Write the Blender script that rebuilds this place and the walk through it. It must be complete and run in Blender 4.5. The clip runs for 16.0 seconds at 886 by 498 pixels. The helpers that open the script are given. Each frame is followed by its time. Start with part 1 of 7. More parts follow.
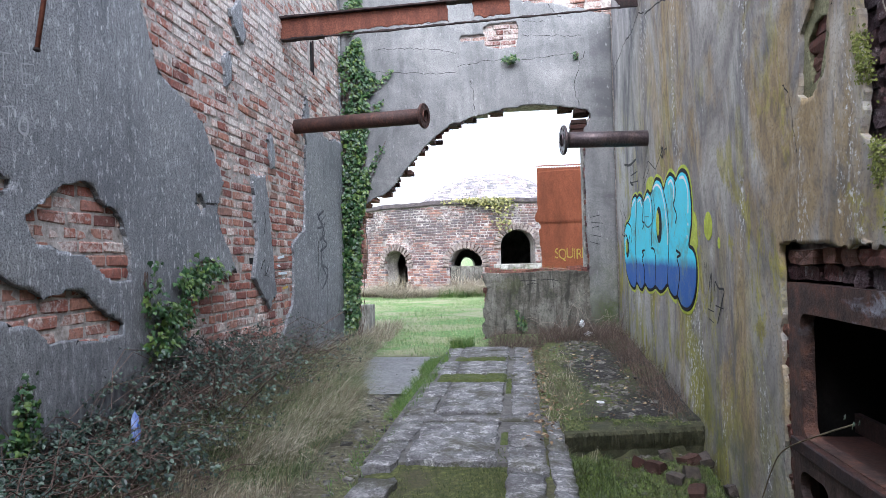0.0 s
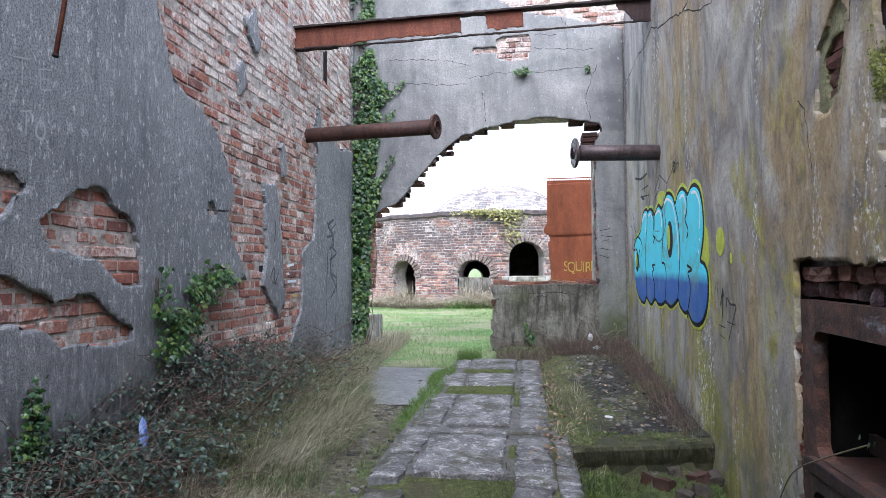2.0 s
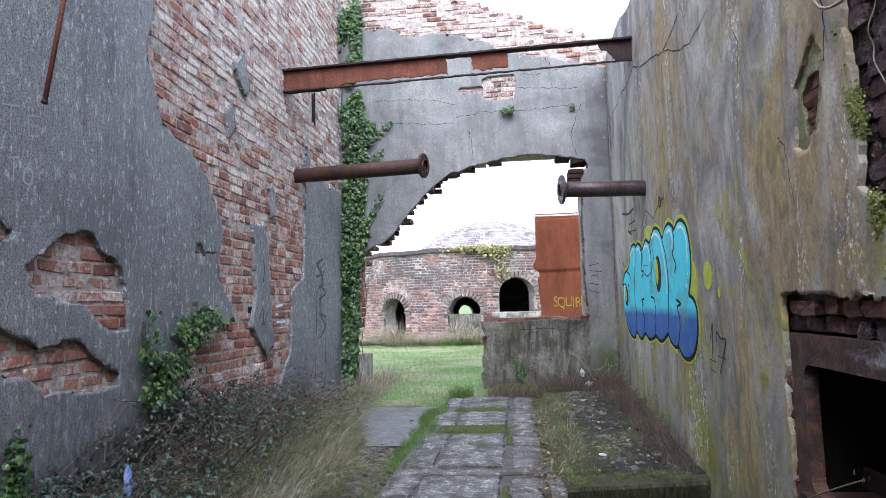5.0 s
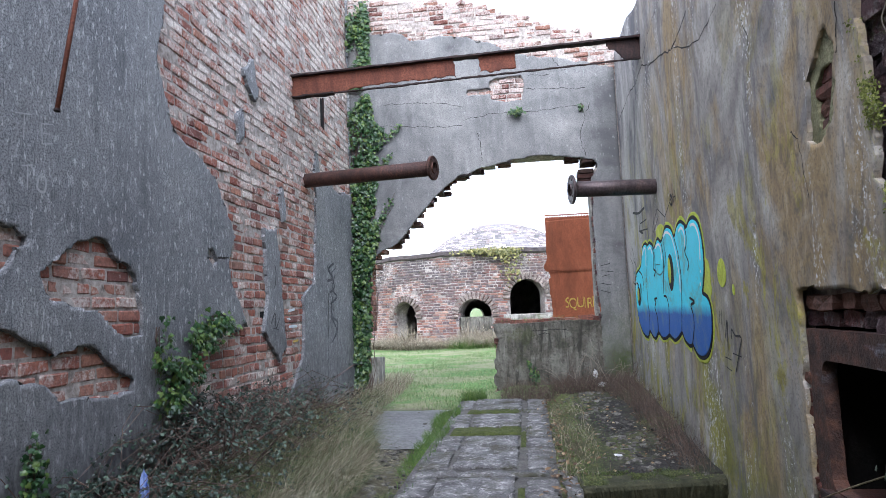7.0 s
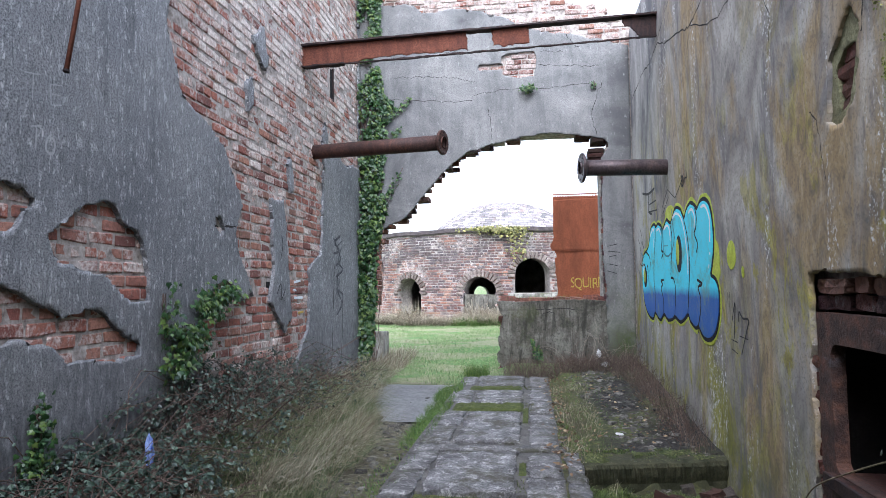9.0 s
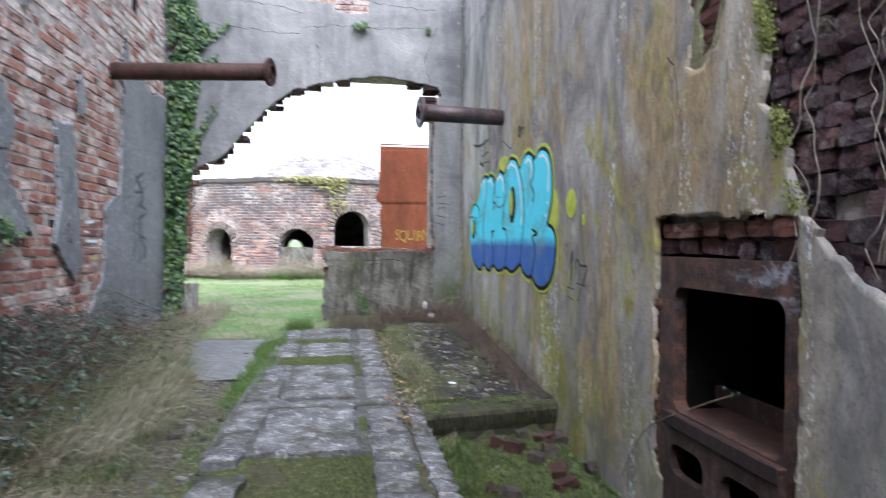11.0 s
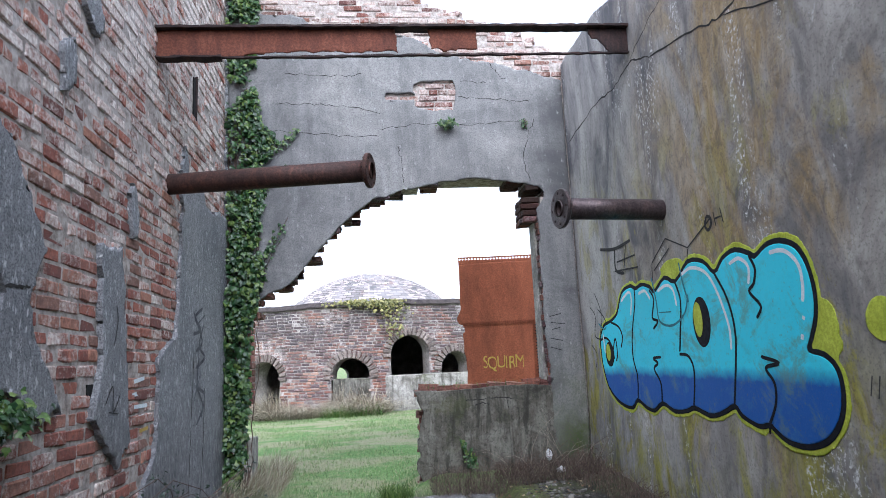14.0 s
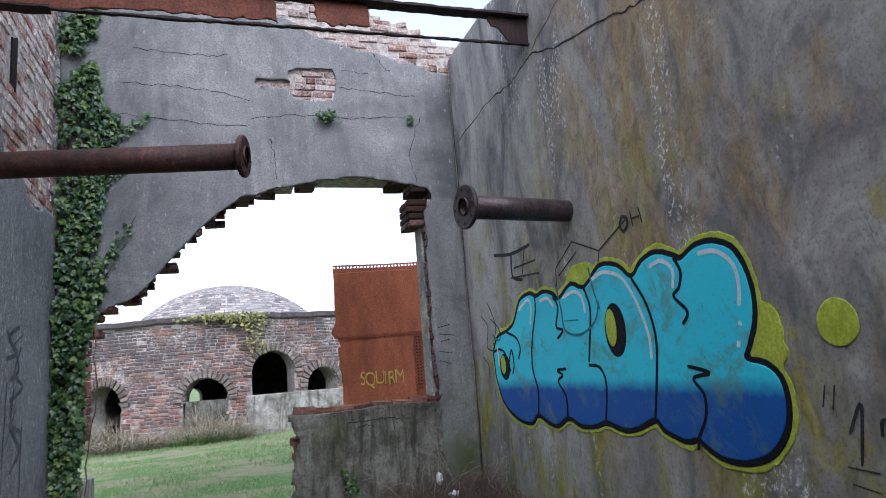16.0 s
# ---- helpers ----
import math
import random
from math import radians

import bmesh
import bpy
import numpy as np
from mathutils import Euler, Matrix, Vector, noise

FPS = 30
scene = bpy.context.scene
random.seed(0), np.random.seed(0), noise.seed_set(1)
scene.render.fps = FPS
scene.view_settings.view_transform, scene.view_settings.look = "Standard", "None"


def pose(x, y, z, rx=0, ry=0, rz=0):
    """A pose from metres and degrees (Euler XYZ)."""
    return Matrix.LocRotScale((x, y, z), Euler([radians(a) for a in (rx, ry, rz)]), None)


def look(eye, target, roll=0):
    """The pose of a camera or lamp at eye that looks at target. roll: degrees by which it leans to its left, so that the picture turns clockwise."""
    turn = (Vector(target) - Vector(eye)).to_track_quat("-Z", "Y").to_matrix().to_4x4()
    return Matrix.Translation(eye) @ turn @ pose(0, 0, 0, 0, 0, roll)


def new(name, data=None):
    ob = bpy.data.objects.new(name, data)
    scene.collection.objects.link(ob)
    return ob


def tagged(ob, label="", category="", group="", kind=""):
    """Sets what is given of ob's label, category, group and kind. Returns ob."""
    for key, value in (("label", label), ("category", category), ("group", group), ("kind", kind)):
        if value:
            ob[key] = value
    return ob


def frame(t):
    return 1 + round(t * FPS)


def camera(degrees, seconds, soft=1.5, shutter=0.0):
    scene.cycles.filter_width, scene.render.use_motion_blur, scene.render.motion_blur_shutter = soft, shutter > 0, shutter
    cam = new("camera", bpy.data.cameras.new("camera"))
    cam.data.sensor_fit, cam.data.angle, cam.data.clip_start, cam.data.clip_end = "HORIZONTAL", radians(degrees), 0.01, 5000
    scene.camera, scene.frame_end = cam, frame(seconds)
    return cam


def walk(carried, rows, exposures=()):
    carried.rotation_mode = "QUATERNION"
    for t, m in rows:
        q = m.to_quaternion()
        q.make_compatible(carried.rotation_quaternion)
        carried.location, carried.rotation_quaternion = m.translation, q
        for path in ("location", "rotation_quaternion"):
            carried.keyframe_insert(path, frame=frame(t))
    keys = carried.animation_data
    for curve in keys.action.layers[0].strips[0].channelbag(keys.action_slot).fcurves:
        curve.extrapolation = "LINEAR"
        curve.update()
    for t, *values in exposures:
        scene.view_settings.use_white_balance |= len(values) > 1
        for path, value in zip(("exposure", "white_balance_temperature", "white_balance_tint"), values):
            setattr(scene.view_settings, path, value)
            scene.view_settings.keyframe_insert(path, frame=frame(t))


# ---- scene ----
cam = camera(68.6, 16.0, soft=0.6, shutter=0.4)
PATH = [
    (0, (-0.033, -0.007, 1.229), (-0.269, 1.979, 1.255), -1.5),
    (0.5, (-0.035, -0.008, 1.228), (-0.277, 1.977, 1.25), -1.1),
    (1, (-0.048, -0.012, 1.237), (-0.298, 1.972, 1.269), -2.3),
    (1.5, (-0.055, -0.002, 1.234), (-0.311, 1.981, 1.283), -1.6),
    (2, (-0.052, -0.003, 1.228), (-0.311, 1.979, 1.288), -0.5),
    (2.5, (-0.049, -0.013, 1.232), (-0.304, 1.969, 1.31), -0.5),
    (3, (-0.047, -0.01, 1.23), (-0.297, 1.972, 1.326), -0.1),
    (3.5, (-0.048, -0.001, 1.236), (-0.292, 1.981, 1.344), -0.1),
    (4, (-0.039, -0.009, 1.25), (-0.265, 1.974, 1.383), -0.9),
    (6.5, (-0.064, -0.004, 1.231), (-0.306, 1.972, 1.42), -2.1),
    (7, (-0.06, 0.0, 1.229), (-0.314, 1.975, 1.412), -2.3),
    (7.5, (-0.066, 0.005, 1.227), (-0.329, 1.981, 1.392), -1.6),
    (8, (-0.081, 0.012, 1.217), (-0.348, 1.989, 1.37), -1.1),
    (10.3, (-0.085, 0.099, 1.16), (-0.33, 2.083, 1.225), 0.3),
    (10.5, (-0.161, 0.199, 1.145), (-0.349, 2.189, 1.203), 0.5),
    (11, (-0.294, 0.4, 1.112), (0.004, 2.378, 1.093), 0.5),
    (11.2, (-0.332, 0.501, 1.075), (0.055, 2.462, 1.028), 0.7),
    (11.5, (-0.426, 0.692, 1.089), (-0.005, 2.646, 1.01), 0.2),
    (12, (-0.624, 1.077, 1.09), (-0.199, 3.031, 1.067), 0.9),
    (12.5, (-0.816, 1.394, 1.187), (-0.468, 3.363, 1.165), 1.6),
    (13, (-0.923, 1.687, 1.26), (-0.69, 3.667, 1.423), -3.9),
    (13.5, (-0.96, 1.935, 1.321), (-0.756, 3.897, 1.65), -4.1),
    (14, (-1.041, 2.148, 1.316), (-0.823, 4.108, 1.652), -2.8),
    (14.5, (-1.133, 2.334, 1.342), (-0.688, 4.258, 1.658), -6.3),
    (15, (-1.204, 2.478, 1.345), (-0.649, 4.379, 1.621), -6.4),
    (15.5, (-1.169, 2.703, 1.344), (-0.583, 4.593, 1.632), -6.3),
    (16, (-1.167, 2.837, 1.372), (-0.532, 4.702, 1.717), -4.7),
]
walk(cam, [(t, look(eye, target, roll)) for t, eye, target, roll in PATH], [(0, 2.11, 5740, 13), (8, 1.9, 5690, 13), (11, 2.22, 5740, 13), (12.5, 2.02, 5690, 13), (13.3, 1.82, 5670, 13), (14.5, 1.68, 5640, 13), (15.5, 1.54, 5640, 13), (16, 1.25, 5640, 13)])

# ---- light ----
world = bpy.data.worlds.new("overcast_sky")
scene.world = world
world.use_nodes = True
wn = world.node_tree
wn.nodes.clear()
sky = wn.nodes.new("ShaderNodeTexSky")
sky.sky_type = "NISHITA"
sky.sun_disc = False
sky.sun_elevation, sky.sun_rotation = radians(48), radians(200)
sky.air_density, sky.dust_density, sky.ozone_density = 1.2, 2.0, 1.5
hsv = wn.nodes.new("ShaderNodeHueSaturation")
hsv.inputs["Saturation"].default_value = 0.3
wbg = wn.nodes.new("ShaderNodeBackground")
wbg.inputs["Strength"].default_value = 0.15
wout = wn.nodes.new("ShaderNodeOutputWorld")
wn.links.new(sky.outputs["Color"], hsv.inputs["Color"])
wn.links.new(hsv.outputs["Color"], wbg.inputs["Color"])
wn.links.new(wbg.outputs["Background"], wout.inputs["Surface"])
sun = new("sun", bpy.data.lights.new("sun", "SUN"))
sun.data.energy, sun.data.angle, sun.data.color = 0.8, radians(40), (1.0, 0.985, 0.97)
sun.matrix_world = look((3, -8, 14), (0, 4, 0))

# ---- plan, in metres ----
XL, XR, YE = -2.65, 1.36, 9.53      # faces of the side walls and the end wall
YB = -3.2                            # plain wall behind


# ---- small helpers ----
def vn(u, v, scale, seed=0):
    """Smooth value noise, about -1 to 1."""
    u, v = np.asarray(u, float) * scale + 37.1, np.asarray(v, float) * scale + 91.7
    i, j = np.floor(u).astype(int), np.floor(v).astype(int)
    a, b = u - i, v - j
    a, b = a * a * (3 - 2 * a), b * b * (3 - 2 * b)

    def h(p, q):
        n = np.sin(p * 127.1 + q * 311.7 + seed * 74.7) * 43758.5453
        return (n - np.floor(n)) * 2 - 1
    return (h(i, j) * (1 - a) + h(i + 1, j) * a) * (1 - b) + (h(i, j + 1) * (1 - a) + h(i + 1, j + 1) * a) * b


def fbm(u, v, scale, seed=0, octaves=4):
    return sum(vn(u, v, scale * 2 ** k, seed + k) / 2 ** k for k in range(octaves)) / 1.9


def sdf(poly, u, v):
    """Signed distance to a polygon, positive inside."""
    u, v = np.asarray(u, float), np.asarray(v, float)
    best, inside = np.full(u.shape, 1e9), np.zeros(u.shape, bool)
    for (ax, ay), (bx, by) in zip(poly, poly[1:] + poly[:1]):
        ex, ey = bx - ax, by - ay
        k = np.clip(((u - ax) * ex + (v - ay) * ey) / (ex * ex + ey * ey + 1e-12), 0, 1)
        best = np.minimum(best, np.hypot(u - ax - k * ex, v - ay - k * ey))
        if ay != by:
            inside ^= ((ay > v) != (by > v)) & (u < ex * (v - ay) / ey + ax)
    return np.where(inside, best, -best)


def mesh_ob(name, verts, faces, material, parent=None, label="", smooth=False):
    me = bpy.data.meshes.new(name)
    me.from_pydata([tuple(p) for p in verts], [], [tuple(q) for q in faces])
    if smooth:
        me.polygons.foreach_set("use_smooth", [True] * len(me.polygons))
    me.materials.append(material)
    ob = new(name, me)
    ob.parent = parent
    return tagged(ob, label)


def part(name, bm, material, parent=None, label="", smooth=False):
    me = bpy.data.meshes.new(name)
    bmesh.ops.recalc_face_normals(bm, faces=bm.faces)
    bm.to_mesh(me)
    bm.free()
    if smooth:
        me.polygons.foreach_set("use_smooth", [True] * len(me.polygons))
    me.materials.append(material)
    ob = new(name, me)
    ob.parent = parent
    return tagged(ob, label)


def thing(name, x, y, z, label, category, group="", kind=""):
    ob = new(name)
    ob.location = (x, y, z)
    ob.empty_display_size = 0.1
    return tagged(ob, label, category, group, kind)


def under(ob, parent):
    """Keeps a part where it was built, in the world's metres, under a thing that stands elsewhere."""
    ob.parent = parent
    ob.matrix_parent_inverse = Matrix.Translation(-parent.location)
    return ob


def box(bm, lo, hi, jig=0.0, rnd=random):
    c = [Vector((x, y, z)) for z in (lo[2], hi[2]) for y in (lo[1], hi[1]) for x in (lo[0], hi[0])]
    vs = [bm.verts.new(p + Vector((rnd.uniform(-jig, jig), rnd.uniform(-jig, jig), rnd.uniform(-jig, jig)))) for p in c]
    for q in ((0, 2, 3, 1), (4, 5, 7, 6), (0, 1, 5, 4), (2, 6, 7, 3), (0, 4, 6, 2), (1, 3, 7, 5)):
        bm.faces.new([vs[k] for k in q])
    return vs


def bevelled(lo, hi, r, jig=0.0, seg=1):
    bm = bmesh.new()
    box(bm, lo, hi, jig)
    bmesh.ops.bevel(bm, geom=bm.edges[:], offset=r, segments=seg, affect="EDGES", profile=0.6)
    return bm


def tube(bm, pts, radius, sides=8, cap=True):
    """A round bar along points; radius one number or one for each point."""
    rings = []
    for k, p in enumerate(pts):
        p = Vector(p)
        d = Vector(pts[min(k + 1, len(pts) - 1)]) - Vector(pts[max(k - 1, 0)])
        q = d.to_track_quat("Z", "Y") if d.length > 1e-9 else Euler((0, 0, 0)).to_quaternion()
        r = radius[k] if isinstance(radius, (list, tuple)) else radius
        rings.append([bm.verts.new(p + q @ Vector((r * math.cos(a), r * math.sin(a), 0))) for a in (2 * math.pi * s / sides for s in range(sides))])
    for a, b in zip(rings, rings[1:]):
        for s in range(sides):
            bm.faces.new((a[s], a[(s + 1) % sides], b[(s + 1) % sides], b[s]))
    if cap:
        bm.faces.new(rings[0][::-1])
        bm.faces.new(rings[-1])
    return rings


def sheet(name, u0, u1, v0, v1, step, f, to3d, thick, material, parent=None, label="", uv=False, smooth=True):
    """A layer over (u, v) where f is positive, with real thickness at its broken edges; to3d(u, v, depth)."""
    us, vs = np.arange(u0, u1 + step * 0.5, step), np.arange(v0, v1 + step * 0.5, step)
    U, V = np.meshgrid(us, vs, indexing="ij")
    F = f(U, V)
    e = step * 0.25
    GU, GV = (f(U + e, V) - f(U - e, V)) / (2 * e), (f(U, V + e) - f(U, V - e)) / (2 * e)
    G = np.maximum(GU ** 2 + GV ** 2, 0.2)
    near = F < 0
    shift = np.clip(-F, 0, step * 1.6)
    U2, V2 = np.where(near, U + GU / G * shift, U), np.where(near, V + GV / G * shift, V)
    U2, V2 = np.clip(U2, u0, us[-1]), np.clip(V2, v0, vs[-1])
    n, m = U.shape
    keep = (F[:-1, :-1] > 0) | (F[1:, :-1] > 0) | (F[:-1, 1:] > 0) | (F[1:, 1:] > 0)
    idx = np.arange(n * m).reshape(n, m)
    quads = np.stack([idx[:-1, :-1], idx[1:, :-1], idx[1:, 1:], idx[:-1, 1:]], -1)[keep]
    front = to3d(U2.ravel(), V2.ravel(), 0.0)
    back = to3d(U2.ravel(), V2.ravel(), thick)
    edges = {}
    for q in quads.tolist():
        for k in range(4):
            a, b = q[k], q[(k + 1) % 4]
            if (b, a) in edges:
                del edges[(b, a)]
            else:
                edges[(a, b)] = 1
    rim = [(b, a, a + n * m, b + n * m) for a, b in edges]
    faces = quads.tolist() + rim
    allv = np.concatenate([front, back])
    used = np.zeros(len(allv), bool)
    for q in faces:
        used[list(q)] = True
    new_i = np.cumsum(used) - 1
    faces = [tuple(int(new_i[k]) for k in q) for q in faces]
    ob = mesh_ob(name, allv[used], faces, material, parent, label)
    sm = [smooth] * len(quads) + [False] * len(rim)
    ob.data.polygons.foreach_set("use_smooth", sm)
    if uv:
        UU = np.concatenate([np.stack([U2.ravel(), V2.ravel()], -1)] * 2)[used]
        lay = ob.data.uv_layers.new(name="UVMap")
        li = np.zeros(len(ob.data.loops), int)
        ob.data.loops.foreach_get("vertex_index", li)
        lay.data.foreach_set("uv", UU[li].ravel())
    return ob


# ---- materials ----
class Mat:
    """A short way to write node materials in world metres."""

    def __init__(self, name, rough=0.9, metal=0.0, spec=0.3):
        self.m = bpy.data.materials.new(name)
        self.m.use_nodes = True
        self.t = self.m.node_tree
        self.b = self.t.nodes["Principled BSDF"]
        self.b.inputs["Roughness"].default_value = rough
        self.b.inputs["Metallic"].default_value = metal
        self.b.inputs["Specular IOR Level"].default_value = spec
        self.pos = self.t.nodes.new("ShaderNodeNewGeometry").outputs["Position"]

    def put(self, sock, val):
        if isinstance(val, (int, float)):
            sock.default_value = val
        elif isinstance(val, tuple):
            sock.default_value = (*val, 1.0) if len(val) == 3 and sock.type == "RGBA" else val
        else:
            self.t.links.new(val, sock)

    def mapped(self, sx, sy, sz, vec=None):
        n = self.t.nodes.new("ShaderNodeVectorMath")
        n.operation = "MULTIPLY"
        self.put(n.inputs[0], vec or self.pos)
        n.inputs[1].default_value = (sx, sy, sz)
        return n.outputs[0]

    def noise(self, scale, detail=5, rough=0.6, vec=None, distort=0.0):
        n = self.t.nodes.new("ShaderNodeTexNoise")
        self.put(n.inputs["Vector"], vec or self.pos)
        n.inputs["Scale"].default_value, n.inputs["Detail"].default_value = scale, detail
        n.inputs["Roughness"].default_value, n.inputs["Distortion"].default_value = rough, distort
        return n.outputs["Fac"]

    def ramp(self, fac, stops):
        n = self.t.nodes.new("ShaderNodeValToRGB")
        el = n.color_ramp.elements
        while len(el) < len(stops):
            el.new(0.5)
        for e, (p, c) in zip(el, stops):
            e.position, e.color = p, ((c, c, c, 1) if isinstance(c, (int, float)) else (*c, 1))
        self.put(n.inputs["Fac"], fac)
        return n.outputs["Color"]

    def mix(self, fac, a, b, mode="MIX"):
        n = self.t.nodes.new("ShaderNodeMix")
        n.data_type, n.blend_type = "RGBA", mode
        self.put(n.inputs[0], fac), self.put(n.inputs[6], a), self.put(n.inputs[7], b)
        return n.outputs[2]

    def math(self, op, a, b=0.0, clamp=False):
        n = self.t.nodes.new("ShaderNodeMath")
        n.operation, n.use_clamp = op, clamp
        self.put(n.inputs[0], a), self.put(n.inputs[1], b)
        return n.outputs[0]

    def axis(self, k):
        n = self.t.nodes.new("ShaderNodeSeparateXYZ")
        self.put(n.inputs[0], self.pos)
        return n.outputs[k]

    def span(self, val, a, b):
        n = self.t.nodes.new("ShaderNodeMapRange")
        self.put(n.inputs[0], val)
        n.inputs[1].default_value, n.inputs[2].default_value = a, b
        return n.outputs[0]

    def rand(self):
        """A number for each brick, stone or leaf, whether an object or an island of a joined mesh."""
        o = self.t.nodes.new("ShaderNodeObjectInfo").outputs["Random"]
        g = self.t.nodes.new("ShaderNodeNewGeometry").outputs["Random Per Island"]
        return self.math("FRACT", self.math("ADD", o, g))

    def attr(self, name):
        n = self.t.nodes.new("ShaderNodeAttribute")
        n.attribute_name = name
        return n.outputs["Fac"]

    def done(self, color, height=None, strength=0.4, dist=0.01, rough=None):
        self.put(self.b.inputs["Base Color"], color)
        if height is not None:
            n = self.t.nodes.new("ShaderNodeBump")
            n.inputs["Strength"].default_value, n.inputs["Distance"].default_value = strength, dist
            self.put(n.inputs["Height"], height)
            self.t.links.new(n.outputs["Normal"], self.b.inputs["Normal"])
        if rough is not None:
            self.put(self.b.inputs["Roughness"], rough)
        return self.m


def mat_render_left():
    """Dark grey cement render with pale flecks and faint runs."""
    k = Mat("grey_render", 0.85)
    big = k.noise(0.9, 4, 0.55)
    runs = k.noise(1.0, 5, 0.6, k.mapped(7, 7, 0.8))
    fleck = k.noise(1.0, 4, 0.6, k.mapped(26, 26, 10))
    fine = k.noise(85, 4, 0.8)
    c = k.ramp(big, [(0.3, (0.19, 0.195, 0.205)), (0.52, (0.29, 0.293, 0.3)), (0.75, (0.38, 0.377, 0.37))])
    c = k.mix(k.ramp(runs, [(0.48, 0.0), (0.75, 0.55)]), c, (0.34, 0.34, 0.345))
    c = k.mix(k.ramp(runs, [(0.25, 0.6), (0.42, 0.0)]), c, (0.11, 0.113, 0.122))
    c = k.mix(k.ramp(fleck, [(0.56, 0.0), (0.66, 0.8)]), c, (0.5, 0.5, 0.51))
    c = k.mix(k.ramp(k.noise(1.0, 4, 0.65, k.mapped(60, 60, 9)), [(0.3, 0.7), (0.44, 0.0)]), c, (0.07, 0.073, 0.08))
    c = k.mix(k.ramp(k.noise(2.6, 6, 0.75), [(0.55, 0.0), (0.72, 0.6)]), c, (0.33, 0.33, 0.335))
    c = k.mix(k.ramp(fine, [(0.4, 0.8), (0.54, 0.0)]), c, (0.065, 0.067, 0.073))
    c = k.mix(k.ramp(k.noise(1.0, 4, 0.6, k.mapped(34, 34, 15)), [(0.6, 0.0), (0.68, 0.85)]), c, (0.58, 0.58, 0.58))
    damp = k.math("MULTIPLY", k.span(k.axis(2), 1.3, 0.4), k.ramp(k.noise(1.6, 7, 0.7, k.mapped(1, 1, 0.6)), [(0.36, 0.25), (0.56, 0.85)]))
    c = k.mix(damp, c, k.ramp(fleck, [(0.4, (0.07, 0.07, 0.075)), (0.68, (0.21, 0.21, 0.215))]))
    return k.done(c, k.math("ADD", k.noise(9, 6, 0.75), k.math("MULTIPLY", fine, 0.5)), 0.65, 0.015)


def mat_render_end():
    k = Mat("pale_grey_render", 0.88)
    big = k.noise(1.1, 7, 0.68, distort=0.6)
    runs = k.noise(1.0, 6, 0.65, k.mapped(5, 5, 0.8), 0.5)
    spots = k.noise(26, 3, 0.6, k.mapped(1, 1, 0.45))
    c = k.ramp(big, [(0.34, (0.1, 0.1, 0.102)), (0.5, (0.19, 0.188, 0.184)), (0.68, (0.29, 0.284, 0.27))])
    c = k.mix(k.ramp(runs, [(0.5, 0.0), (0.78, 0.6)]), c, (0.31, 0.31, 0.305))
    c = k.mix(k.ramp(runs, [(0.28, 0.5), (0.45, 0.0)]), c, (0.11, 0.11, 0.112))
    c = k.mix(k.ramp(spots, [(0.62, 0.0), (0.74, 0.5)]), c, (0.45, 0.45, 0.44))
    low = k.math("MULTIPLY", k.span(k.axis(2), 1.1, 0.2), k.ramp(k.noise(2.2, 4), [(0.35, 0.1), (0.65, 0.8)]))
    c = k.mix(low, c, (0.085, 0.088, 0.07))
    algae = k.math("MULTIPLY", k.math("MULTIPLY", k.span(k.axis(0), 0.8, 1.2), k.span(k.axis(2), 1.5, 0.3)), k.ramp(k.noise(3, 6, 0.7), [(0.36, 0.2), (0.55, 1.0)]))
    c = k.mix(algae, c, (0.06, 0.085, 0.02))
    c = k.mix(k.ramp(k.noise(60, 5, 0.75), [(0.4, 0.5), (0.54, 0.0)]), c, (0.085, 0.085, 0.085))
    return k.done(c, k.noise(12, 8, 0.74), 0.4, 0.01)


